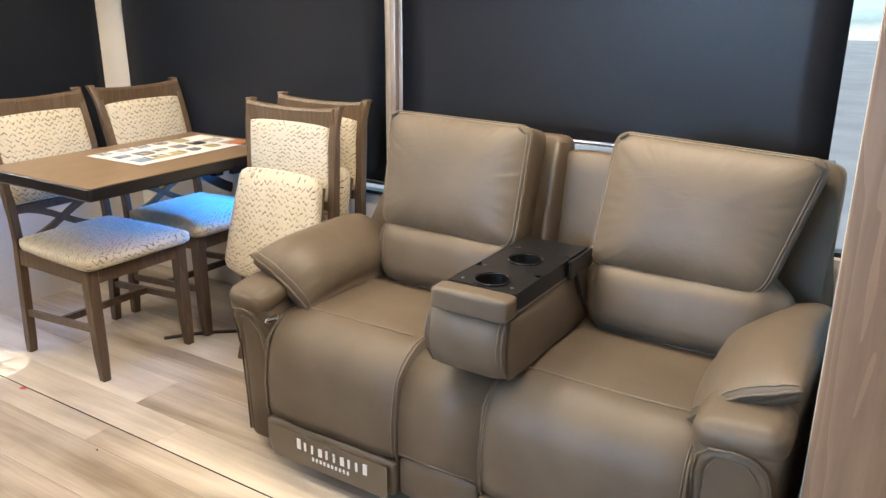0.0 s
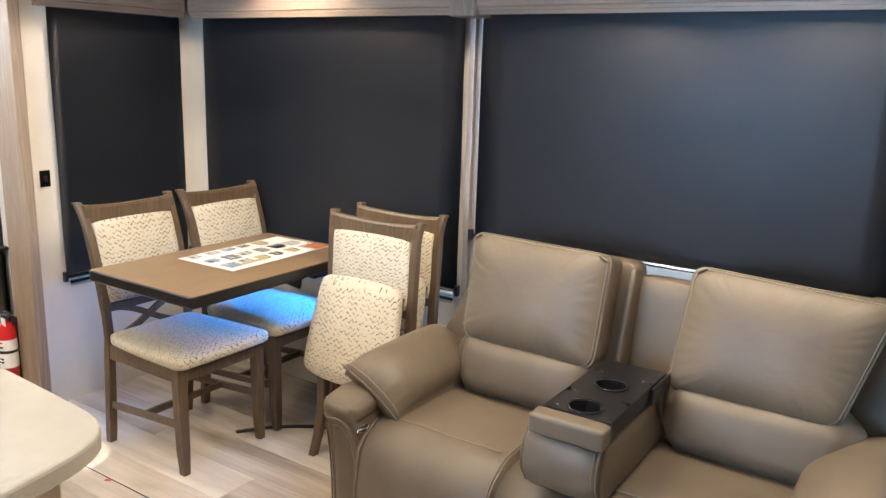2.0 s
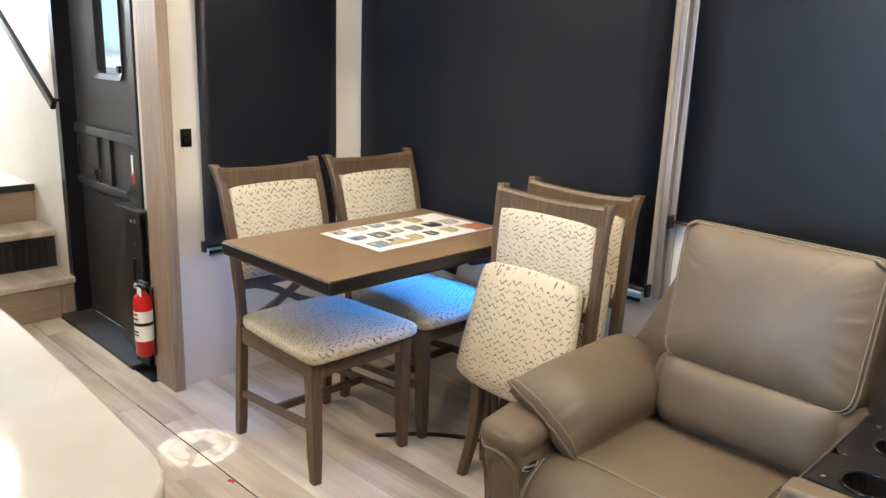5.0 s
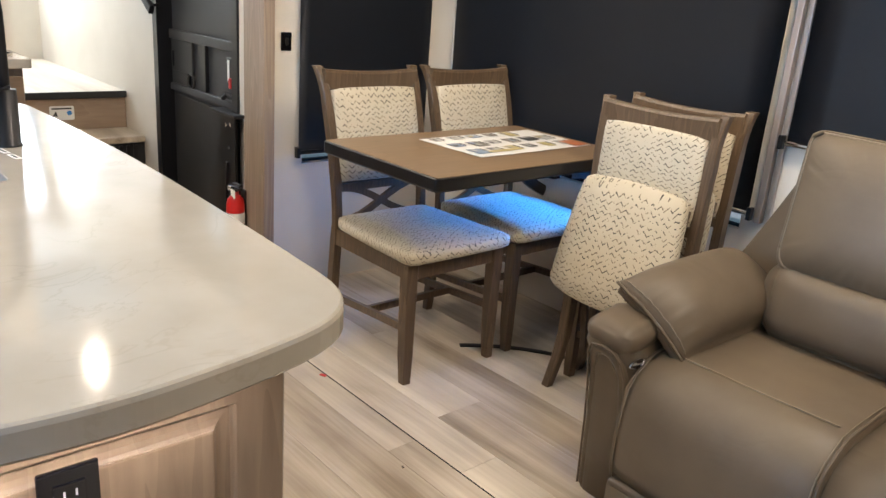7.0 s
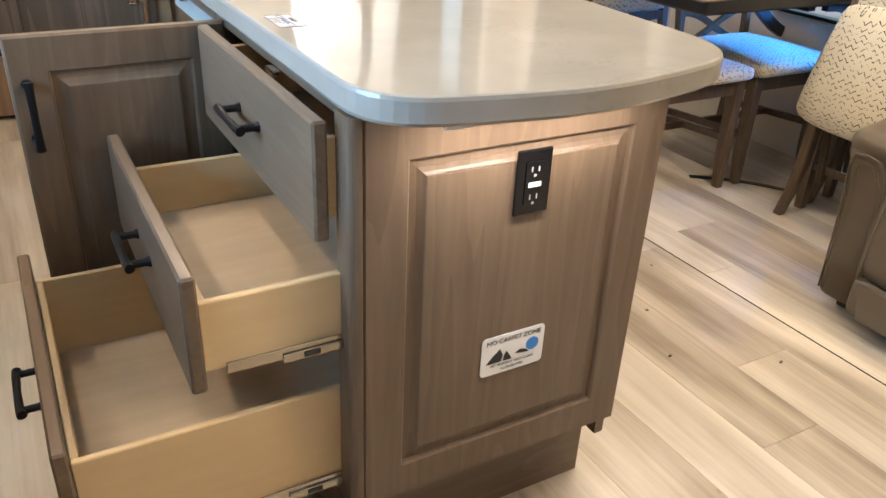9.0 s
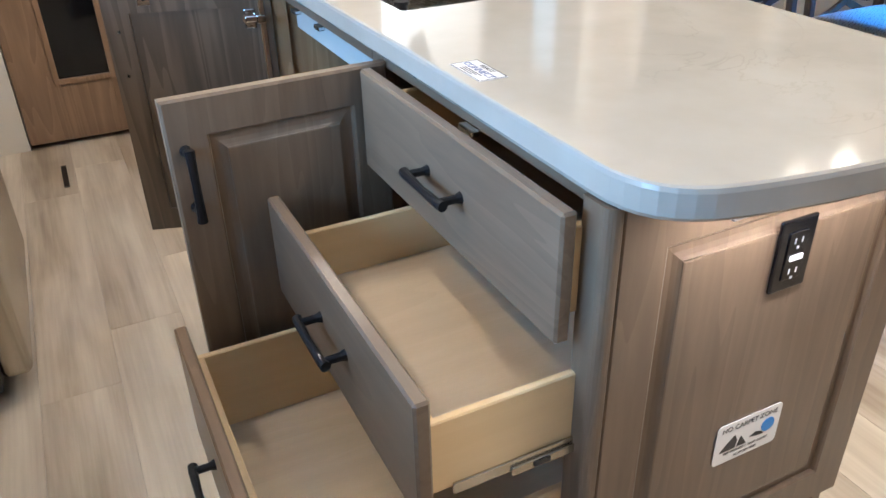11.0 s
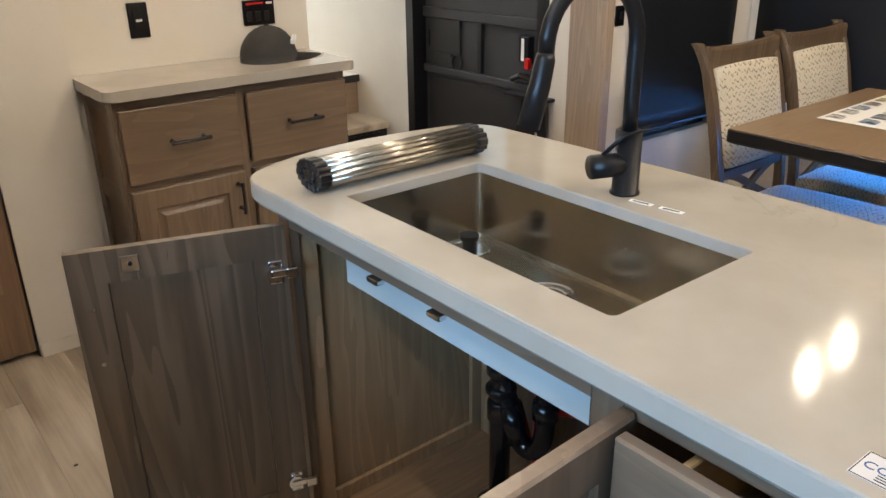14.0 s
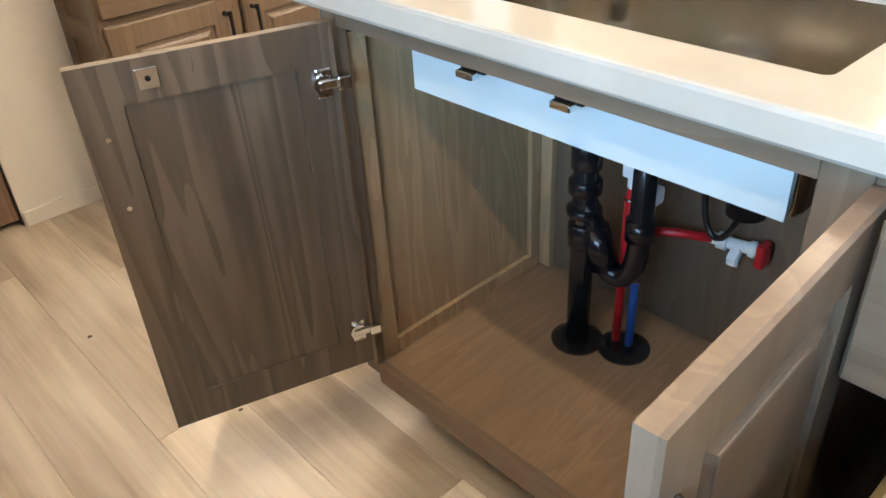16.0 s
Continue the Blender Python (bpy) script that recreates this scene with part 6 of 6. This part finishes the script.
# ---- side cabinet ----
def side_cabinet():
    X, XB, Y0, Y1 = -3.69, -3.998, 0.205, 1.025
    o = thing("side_cabinet", pose(-3.85, 0.61, 0), "brown-stained base cabinet with drawers and raised-panel doors", "cabinet")
    part("carcass", box(XB, X - 0.021, Y0 + 0.012, Y1, 0.09, 0.882), CAB, o)
    part("toe_base", box(XB, X - 0.08, Y0 + 0.02, Y1 - 0.01, 0.0, 0.09), CAB_Y, o)
    for y0, y1 in ((Y0, Y0 + 0.035), (0.602, 0.632), (Y1 - 0.03, Y1)):
        part("stile", box(X - 0.0208, X - 0.001, y0, y1, 0.09, 0.882, 0.002), CAB, o)
    for z0, z1 in ((0.09, 0.13), (0.585, 0.618), (0.850, 0.882)):
        part("rail", box(X - 0.0206, X - 0.002, Y0 + 0.035, Y1 - 0.03, z0, z1, 0.001), CAB_Y, o)
    # side frame
    for x0, x1, z0, z1 in ((XB, XB + 0.05, 0.09, 0.882), (X - 0.07, X - 0.021, 0.09, 0.882), (XB + 0.05, X - 0.07, 0.83, 0.882), (XB + 0.05, X - 0.07, 0.52, 0.58), (XB + 0.05, X - 0.07, 0.09, 0.15)):
        part("side_frame", box(x0, x1, Y0, Y0 + 0.0118, z0, z1, 0.002), CAB, o)
    for y0, y1 in ((0.215, 0.600), (0.634, 1.020)):
        d = part("drawer_front", box(X, X + 0.019, y0, y1, 0.612, 0.850, 0.004), CAB_Y, o)
        ym = (y0 + y1) / 2 + 0.01
        part("handle", bar_pull((X + 0.019, ym - 0.065, 0.735), (X + 0.019, ym + 0.065, 0.735), (1, 0, 0), 0.006), BLACKMETAL, d, "dark bronze bar handle")
        f, g = raised_panel(y1 - y0, 0.475, 0.019, 0.065)
        m = pose(X + 0.019, (y0 + y1) / 2, 0.115, 0, 0, 90)
        dd = part("door", place(f, m), CAB, o)
        part("raised_field", place(g, m), CAB, dd)
        yh = y1 - 0.03 if y0 < 0.5 else y0 + 0.03
        part("handle", bar_pull((X + 0.019, yh, 0.45), (X + 0.019, yh, 0.56), (1, 0, 0), 0.006), BLACKMETAL, dd, "dark bronze bar handle")
    part_top = prism(rounded(-3.9985, -3.645, 0.1735, 1.052, (0.003, 0.035, 0.02, 0.003), 6), 0.034, "z", 0.883)
    bmesh.ops.bevel(part_top, geom=part_top.edges[:], offset=0.003, segments=1, affect="EDGES")
    tagged(link("cabinet_top", part_top, QUARTZ), "cream solid-surface top on the side cabinet", "worktop")
    return o


side_cabinet()


def cap():
    c = Vector((-3.84, 0.815, 0.917))
    o = thing("baseball_cap", pose(*c), "dark grey baseball cap with pale lettering on the cabinet", "cap")
    CLOTH = mottled("cap_cloth", (0.020, 0.019, 0.018), (0.030, 0.028, 0.026), 12.0, 0.85, 500.0, 0.3)
    bm = bmesh.new()
    bmesh.ops.create_uvsphere(bm, u_segments=24, v_segments=14, radius=1)
    bmesh.ops.bisect_plane(bm, geom=bm.verts[:] + bm.edges[:] + bm.faces[:], plane_co=(0, 0, 0.0), plane_no=(0, 0, -1), clear_outer=True)
    bm.transform(Matrix.Translation(c) @ Matrix.Diagonal((0.092, 0.106, 0.122, 1)))
    for v in bm.verts:
        v.co += 0.003 * noise.noise(v.co * 22) * Vector((1, 1, 0.5))
    bmesh.ops.solidify(bm, geom=bm.faces[:], thickness=0.003)
    part("crown", bm, CLOTH, o, "", True)
    bm = bmesh.new()
    rows = []
    for i in range(11):
        a = radians(-78 + 156 * i / 10)
        row = []
        for j in range(6):
            r = j / 5
            x = math.sin(a) * (0.075 + 0.012 * r)
            y = 0.085 * math.cos(a * 0.9) + r * 0.125 * math.cos(a) ** 0.7 if math.cos(a) > 0 else 0.085 * math.cos(a)
            row.append(bm.verts.new(c + Vector((x, y, 0.020 - 0.015 * r - 0.02 * (x / 0.08) ** 2 * 0.5))))
        rows.append(row)
    for a, b in zip(rows, rows[1:]):
        for j in range(5):
            bm.faces.new((a[j], a[j + 1], b[j + 1], b[j]))
    bmesh.ops.solidify(bm, geom=bm.faces[:], thickness=0.003)
    part("brim", bm, CLOTH, o, "", True)
    part("brim_edge", tube([c + Vector((math.sin(radians(-78 + 156 * i / 10)) * 0.087, 0.085 * math.cos(radians(-78 + 156 * i / 10) * 0.9) + 0.125 * max(0.0, math.cos(radians(-78 + 156 * i / 10))) ** 0.7, 0.006 - 0.01 * (math.sin(radians(-78 + 156 * i / 10))) ** 2)) for i in range(11)], 0.0025, 6), mat("pale_thread", (0.5, 0.48, 0.45), 0.7), o, "pale stitched brim edge")
    part("button", cylinder(c + Vector((0, 0, 0.122)), 0.009, 0.006, 12), CLOTH, o)
    for k in range(4):
        m = Matrix.Translation(c + Vector((0.066 - 0.008 * k, 0.062 + 0.007 * k, 0.066 + 0.004 * k))) @ pose(0, 0, 0, 0, 0, -38)
        part("pale_bar", place(box(-0.003, 0.006, -0.007, 0.007, -0.008, 0.008, 0.002), m), PAPER, o)
    return o


cap()
o, at = plate("wall_outlet", "black wall outlet above the side cabinet", (-3.9995, 0.427, 1.073), (1, 0, 0), 0.068, 0.115, "outlet", False)
part("button", at(box(-0.010, 0.010, -0.003, 0.004, 0.008, 0.010, 0.001)), WHITE, o)
o, at = plate("control_panel", "black control panel with red print on the wall", (-3.9995, 0.868, 1.066), (1, 0, 0), 0.126, 0.090, "panel", False)
for k in range(3):
    part("rocker", at(box(-0.052 + 0.035 * k, -0.030 + 0.035 * k, -0.03, 0.005, 0.006, 0.011, 0.002)), BLACK, o)
part("print_bar", at(box(-0.05, 0.02, 0.028, 0.036, 0.006, 0.0068)), REDM, o)
part("print_bar", at(box(0.03, 0.055, 0.028, 0.036, 0.006, 0.0068)), PAPER, o)

# stair sign
sg2 = thing("notice_sticker", pose(-4.798, 1.457, 0.5), "small white rectangular pet-friendly floor notice sticker", "sticker")
part("sheet", prism(rounded(1.395, 1.52, 0.470, 0.545, (0.008,) * 4, 4), 0.001, "x", -4.7995), PAPER, sg2)
part("dark_shape", prism([(1.405, 0.490), (1.435, 0.490), (1.428, 0.517)], 0.0006, "x", -4.7983), INK, sg2)
part("blue_disc", place(cylinder((0, 0, 0), 0.013, 0.0008, 20), pose(-4.7980, 1.495, 0.507, 0, 90)), BLUEM, sg2)
part("print_bar", box(-4.7985, -4.7978, 1.407, 1.507, 0.527, 0.535), INK, sg2)


# ---- pantry door ----
def pantry():
    o = thing("pantry_door", pose(-3.95, -0.325, 0), "warm oak pantry door with a dark glass panel", "door")
    y0, y1 = -0.545, -0.103
    gy0, gy1, gz0 = -0.375, -0.180, 0.275
    X = -3.958
    part("frame", join(box(X - 0.03, X, y0, gy0, 0.02, 2.05, 0.003), box(X - 0.03, X, gy1, y1, 0.02, 2.05, 0.003), box(X - 0.03, X, gy0, gy1, 0.02, gz0), box(X - 0.03, X, gy0, gy1, 1.9, 2.05)), OAK, o)
    part("glass", box(X - 0.018, X - 0.012, gy0, gy1, gz0, 1.9), DARKGLASS, o)
    part("glass_trim", join(box(X, X + 0.008, gy0 - 0.02, gy0, gz0 - 0.02, 1.92, 0.002), box(X, X + 0.008, gy1, gy1 + 0.02, gz0 - 0.02, 1.92, 0.002), box(X, X + 0.008, gy0, gy1, gz0 - 0.02, gz0, 0.002)), OAK, o)
    part("edge_strip", box(X - 0.03, X + 0.004, y1 + 0.0005, y1 + 0.006, 0.0, 2.05), DARKPLASTIC, o)
    part("handle", join(box(X, X + 0.02, y1 - 0.035, y1 - 0.012, 0.93, 1.06, 0.004)), BLACKMETAL, o)
    return o


pantry()


# ---- kitchen side: refrigerator and range ----
def fridge():
    o = thing("refrigerator", pose(-2.6, -1.1, 0), "stainless steel refrigerator with rounded door edges", "refrigerator")
    part("body", box(-2.98, -2.26, -1.745, -0.66, 0.03, 1.75, 0.006), GREYPLASTIC, o)
    part("plinth", box(-2.96, -2.28, -1.70, -0.68, 0.0, 0.03), BLACK, o)
    for z0, z1 in ((0.06, 0.62), (0.64, 1.74)):
        d = part("door", box(-2.98, -2.26, -0.655, -0.585, z0, z1, 0.02, 4), STEEL, o, "", True)
        part("finger_recess", box(-2.90, -2.34, -0.5852, -0.5835, z1 - 0.035, z1 - 0.022, 0.0005, 1), BLACK, d)
    return o


fridge()


def kitchen_range():
    o = thing("kitchen_range", pose(-1.9, -1.2, 0), "stainless kitchen range with a chrome oven handle", "range")
    x0, x1, yf = -2.18, -1.62, -0.72
    part("body", box(x0, x1, -1.74, yf - 0.03, 0.05, 0.90, 0.004), STEEL, o)
    part("oven_door", box(x0 + 0.005, x1 - 0.005, yf - 0.03, yf, 0.22, 0.74, 0.006), STEEL, o)
    part("oven_window", box(x0 + 0.07, x1 - 0.07, yf, yf + 0.003, 0.32, 0.62), DARKGLASS, o)
    part("handle", tube([(x0 + 0.06, yf, 0.70), (x0 + 0.06, yf + 0.04, 0.70), (x1 - 0.06, yf + 0.04, 0.70), (x1 - 0.06, yf, 0.70)], 0.009, 10), CHROME, o)
    part("toe", box(x0, x1, -1.70, yf - 0.06, 0.0, 0.05), BLACK, o)
    part("cooktop", box(x0, x1, -1.74, yf - 0.01, 0.902, 0.915, 0.003), BLACK, o)
    part("control_panel", box(x0 + 0.005, x1 - 0.005, yf - 0.03, yf - 0.005, 0.75, 0.895, 0.004), STEEL, o)
    for k in range(4):
        part("knob", tube([(x0 + 0.10 + k * 0.12, yf - 0.006, 0.82), (x0 + 0.10 + k * 0.12, yf + 0.02, 0.82)], 0.018, 14), BLACKMETAL, o)
    return o


kitchen_range()


def base_run(x0, x1, name):
    o = thing(name, pose((x0 + x1) / 2, -1.2, 0), "brown-stained kitchen base cabinet", "cabinet")
    part("carcass", box(x0, x1, -1.745, -0.79, 0.10, 0.872), CAB, o)
    part("toe_base", box(x0, x1, -1.74, -0.85, 0, 0.10), CAB_X, o)
    n = max(1, round((x1 - x0) / 0.45))
    for k in range(n):
        w = (x1 - x0) / n
        f, g = raised_panel(w - 0.02, 0.72, 0.019, 0.062)
        m = pose(x0 + w * (k + 0.5), -0.77, 0.13, 0, 0, 180)
        d = part("door", place(f, m), CAB, o)
        part("raised_field", place(g, m), CAB, d)
    return o


base_run(-1.60, 0.4, "base_cabinet")
tagged(link("kitchen_worktop", box(-1.61, 0.42, -1.748, -0.745, 0.873, 0.915, 0.004), QUARTZ), "cream solid-surface worktop along the kitchen wall", "worktop")

# floor vent by the pantry
fv = thing("floor_vent", pose(-3.6, -0.44, 0), "small dark metal floor vent grille", "vent")
part("frame", box(-3.72, -3.50, -0.452, -0.432, 0.0006, 0.004, 0.001, 1), BLACKMETAL, fv)
rm = thing("red_tape_mark", pose(-2.336, 1.557, 0), "small scrap of red tape on the floor seam", "tape")
part("scrap", place(box(-0.012, 0.012, -0.007, 0.007, 0.0008, 0.0022), pose(-2.336, 1.557, 0, 0, 0, 25)), REDM, rm)
rnd = random.Random(11)
for x, y in ((-1.55, 1.25), (-1.35, 1.15), (-1.75, 1.45), (-2.75, -0.05), (-3.25, -0.18), (-1.2, 1.4)):
    db = thing("wood_crumb", pose(x, y, 0), "tiny dark crumb of debris on the floor", "debris", "floor debris")
    part("crumb", place(cushion((0, 0, 0.002), (0.010, 0.006, 0.003), 0.001, 0, 2, 0.002, seed=x), pose(x, y, 0.0008, 0, 0, rnd.random() * 180)), DARKWOOD, db)

# seam where the slide-out meets the main floor
structure("floor_seam", box(-3.08, 0.20, 1.5678, 1.5702, -0.006, 0.0012), BLACKMETAL, "thin dark metal edge where the slide-out floor begins", "trim")

# ---- ceiling lamps ----
LENS = mat("lamp_lens", (1, 0.9, 0.75), 0.4)
LENS.node_tree.nodes["Principled BSDF"].inputs["Emission Color"].default_value = (1.0, 0.80, 0.58, 1)
LENS.node_tree.nodes["Principled BSDF"].inputs["Emission Strength"].default_value = 6
# fixtures for the lamps above, those past the first two added unseen
for lx, ly, lz in ((-2.30, 2.03, SLIDE_CEIL), (-2.31, 2.30, SLIDE_CEIL), (-0.95, 1.95, SLIDE_CEIL), (-0.25, 1.95, SLIDE_CEIL), (-0.45, 1.05, CEIL), (-1.55, 1.15, CEIL), (-2.85, 1.05, CEIL), (-3.82, 1.25, CEIL), (-1.75, -0.98, CEIL), (-2.35, -0.42, CEIL), (-3.72, 0.50, CEIL), (0.9, 0.3, CEIL)):
    cl = thing("ceiling_light", pose(lx, ly, lz), "small round recessed ceiling light with white rim", "light", "ceiling lights")
    part("rim", ring((lx, ly, lz - 0.003), 0.034, 0.006, 24), WHITE, cl)
    part("lens", cylinder((lx, ly, lz - 0.0045), 0.020, 0.003, 24), LENS, cl)


# ---- roof vents ----
def roof_vent(x, y):
    o = thing("roof_vent", pose(x, y, CEIL), "white roof vent with a round spoked fan guard", "vent")
    plate = bmesh.new()
    n = 48
    rows = []
    for z in (CEIL - 0.008, CEIL - 0.001):
        ins, outs = [], []
        for k in range(n):
            a = 2 * math.pi * (k + 0.5) / n
            c, sn = math.cos(a), math.sin(a)
            f = 0.215 / max(abs(c), abs(sn))
            ins.append(plate.verts.new((x + 0.138 * c, y + 0.138 * sn, z)))
            outs.append(plate.verts.new((x + f * c, y + f * sn, z)))
        rows.append((ins, outs))
    for k in range(n):
        j = (k + 1) % n
        plate.faces.new((rows[0][0][k], rows[0][0][j], rows[0][1][j], rows[0][1][k]))
        plate.faces.new((rows[1][0][k], rows[1][0][j], rows[1][1][j], rows[1][1][k]))
        plate.faces.new((rows[0][0][k], rows[0][0][j], rows[1][0][j], rows[1][0][k]))
        plate.faces.new((rows[0][1][k], rows[0][1][j], rows[1][1][j], rows[1][1][k]))
    part("garnish_plate", plate, WHITE, o)
    for k in range(6):
        part("spoke", place(box(0.03, 0.137, -0.005, 0.005, 0, 0.006), pose(x, y, CEIL - 0.007, 0, 0, 60 * k + 17)), WHITE, o)
    part("guard_ring", ring((x, y, CEIL - 0.004), 0.098, 0.004, 36), WHITE, o)
    part("hub", cylinder((x, y, CEIL - 0.002), 0.046, 0.02), WHITE, o)
    return o


# out of view; its guard breaks up the sun patch on the floor
roof_vent(-2.615, 0.225)

# ---- outside ----
GRAVEL = mottled("pale_gravel", (0.20, 0.22, 0.24), (0.26, 0.28, 0.29), 0.8, 0.9)
GLOW = bpy.data.materials.new("distance_glow")
GLOW.use_nodes = True
gt = GLOW.node_tree
ge = gt.nodes.new("ShaderNodeEmission")
gc = gt.nodes.new("ShaderNodeTexCoord")
gs = gt.nodes.new("ShaderNodeSeparateXYZ")
gt.links.new(gc.outputs["Object"], gs.inputs[0])
gn = noise_of(gt, coords(gt, (0.25, 0.25, 0.5)), 1.0, 4)
gz = math_node(gt, "ADD", math_node(gt, "MULTIPLY", gs.outputs[2], 0.09), math_node(gt, "MULTIPLY", gn.outputs[0], 0.22))
gr = ramp(gt, gz, [(0.08, (0.75, 0.82, 0.84)), (0.13, (0.42, 0.58, 0.60)), (0.18, (0.62, 0.86, 1.0)), (0.6, (0.48, 0.78, 1.0))])
gt.links.new(gr.outputs[0], ge.inputs[0])
ge.inputs[1].default_value = 1.3
gt.links.new(ge.outputs[0], gt.nodes["Material Output"].inputs[0])
structure("backdrop", join(box(-60, 60, 55, 55.2, -1.3, 30), box(-60, -59.8, -55, 55, -1.3, 30), box(59.8, 60, -55, 55, -1.3, 30)), GLOW, "bright hazy sky and far trees outside", "backdrop")
structure("ground", box(-400, 400, -400, 400, -1.3, -1.1), GRAVEL, "pale gravel ground outside the vehicle", "ground")

# ---- floor planks ----
PW, PL = 0.187, 1.22
plank_meshes = {}


def plank(x0, x1, y0, y1):
    key = (round(x1 - x0, 3), round(y1 - y0, 3))
    if key not in plank_meshes:
        w, h = key[0] - 0.0005, key[1] - 0.0005
        bm = box(-w / 2, w / 2, -h / 2, h / 2, -0.0075, 0.0, 0.0006, 1)
        me = bpy.data.meshes.new("plank")
        bm.to_mesh(me)
        bm.free()
        me.materials.append(FLOORM)
        plank_meshes[key] = me
    ob = new("plank", plank_meshes[key])
    ob.location = ((x0 + x1) / 2, (y0 + y1) / 2, 0)
    ob.parent = floor


# main floor rows end at the seam, the slide-out's rows begin there; row starts follow the laid pattern
laid = [(1.465 - PW * (k + 1), 1.465 - PW * k) for k in range(18)] + [(1.465, 1.5675), (1.5705, 1.710)] + [(1.710 + PW * k, min(1.710 + PW * (k + 1), 2.74)) for k in range(6)]
starts = (-1.238, -0.990, -0.55, -1.75, -0.15, -1.45, -0.78, -1.05, -0.36)
for k, (a, b) in enumerate(laid):
    if b <= -1.755:
        continue
    lo, hi = (-3.24, 0.32) if (a + b) / 2 > 1.80 else (-6.4, 2.15)
    x = {18: -0.62, 19: -1.637, 20: -1.905, 21: -1.30}.get(k, starts[k % 9]) - 5 * PL
    while x < hi:
        if x + PL > lo:
            plank(max(x, lo), min(x + PL, hi), max(a, -1.755), b)
        x += PL
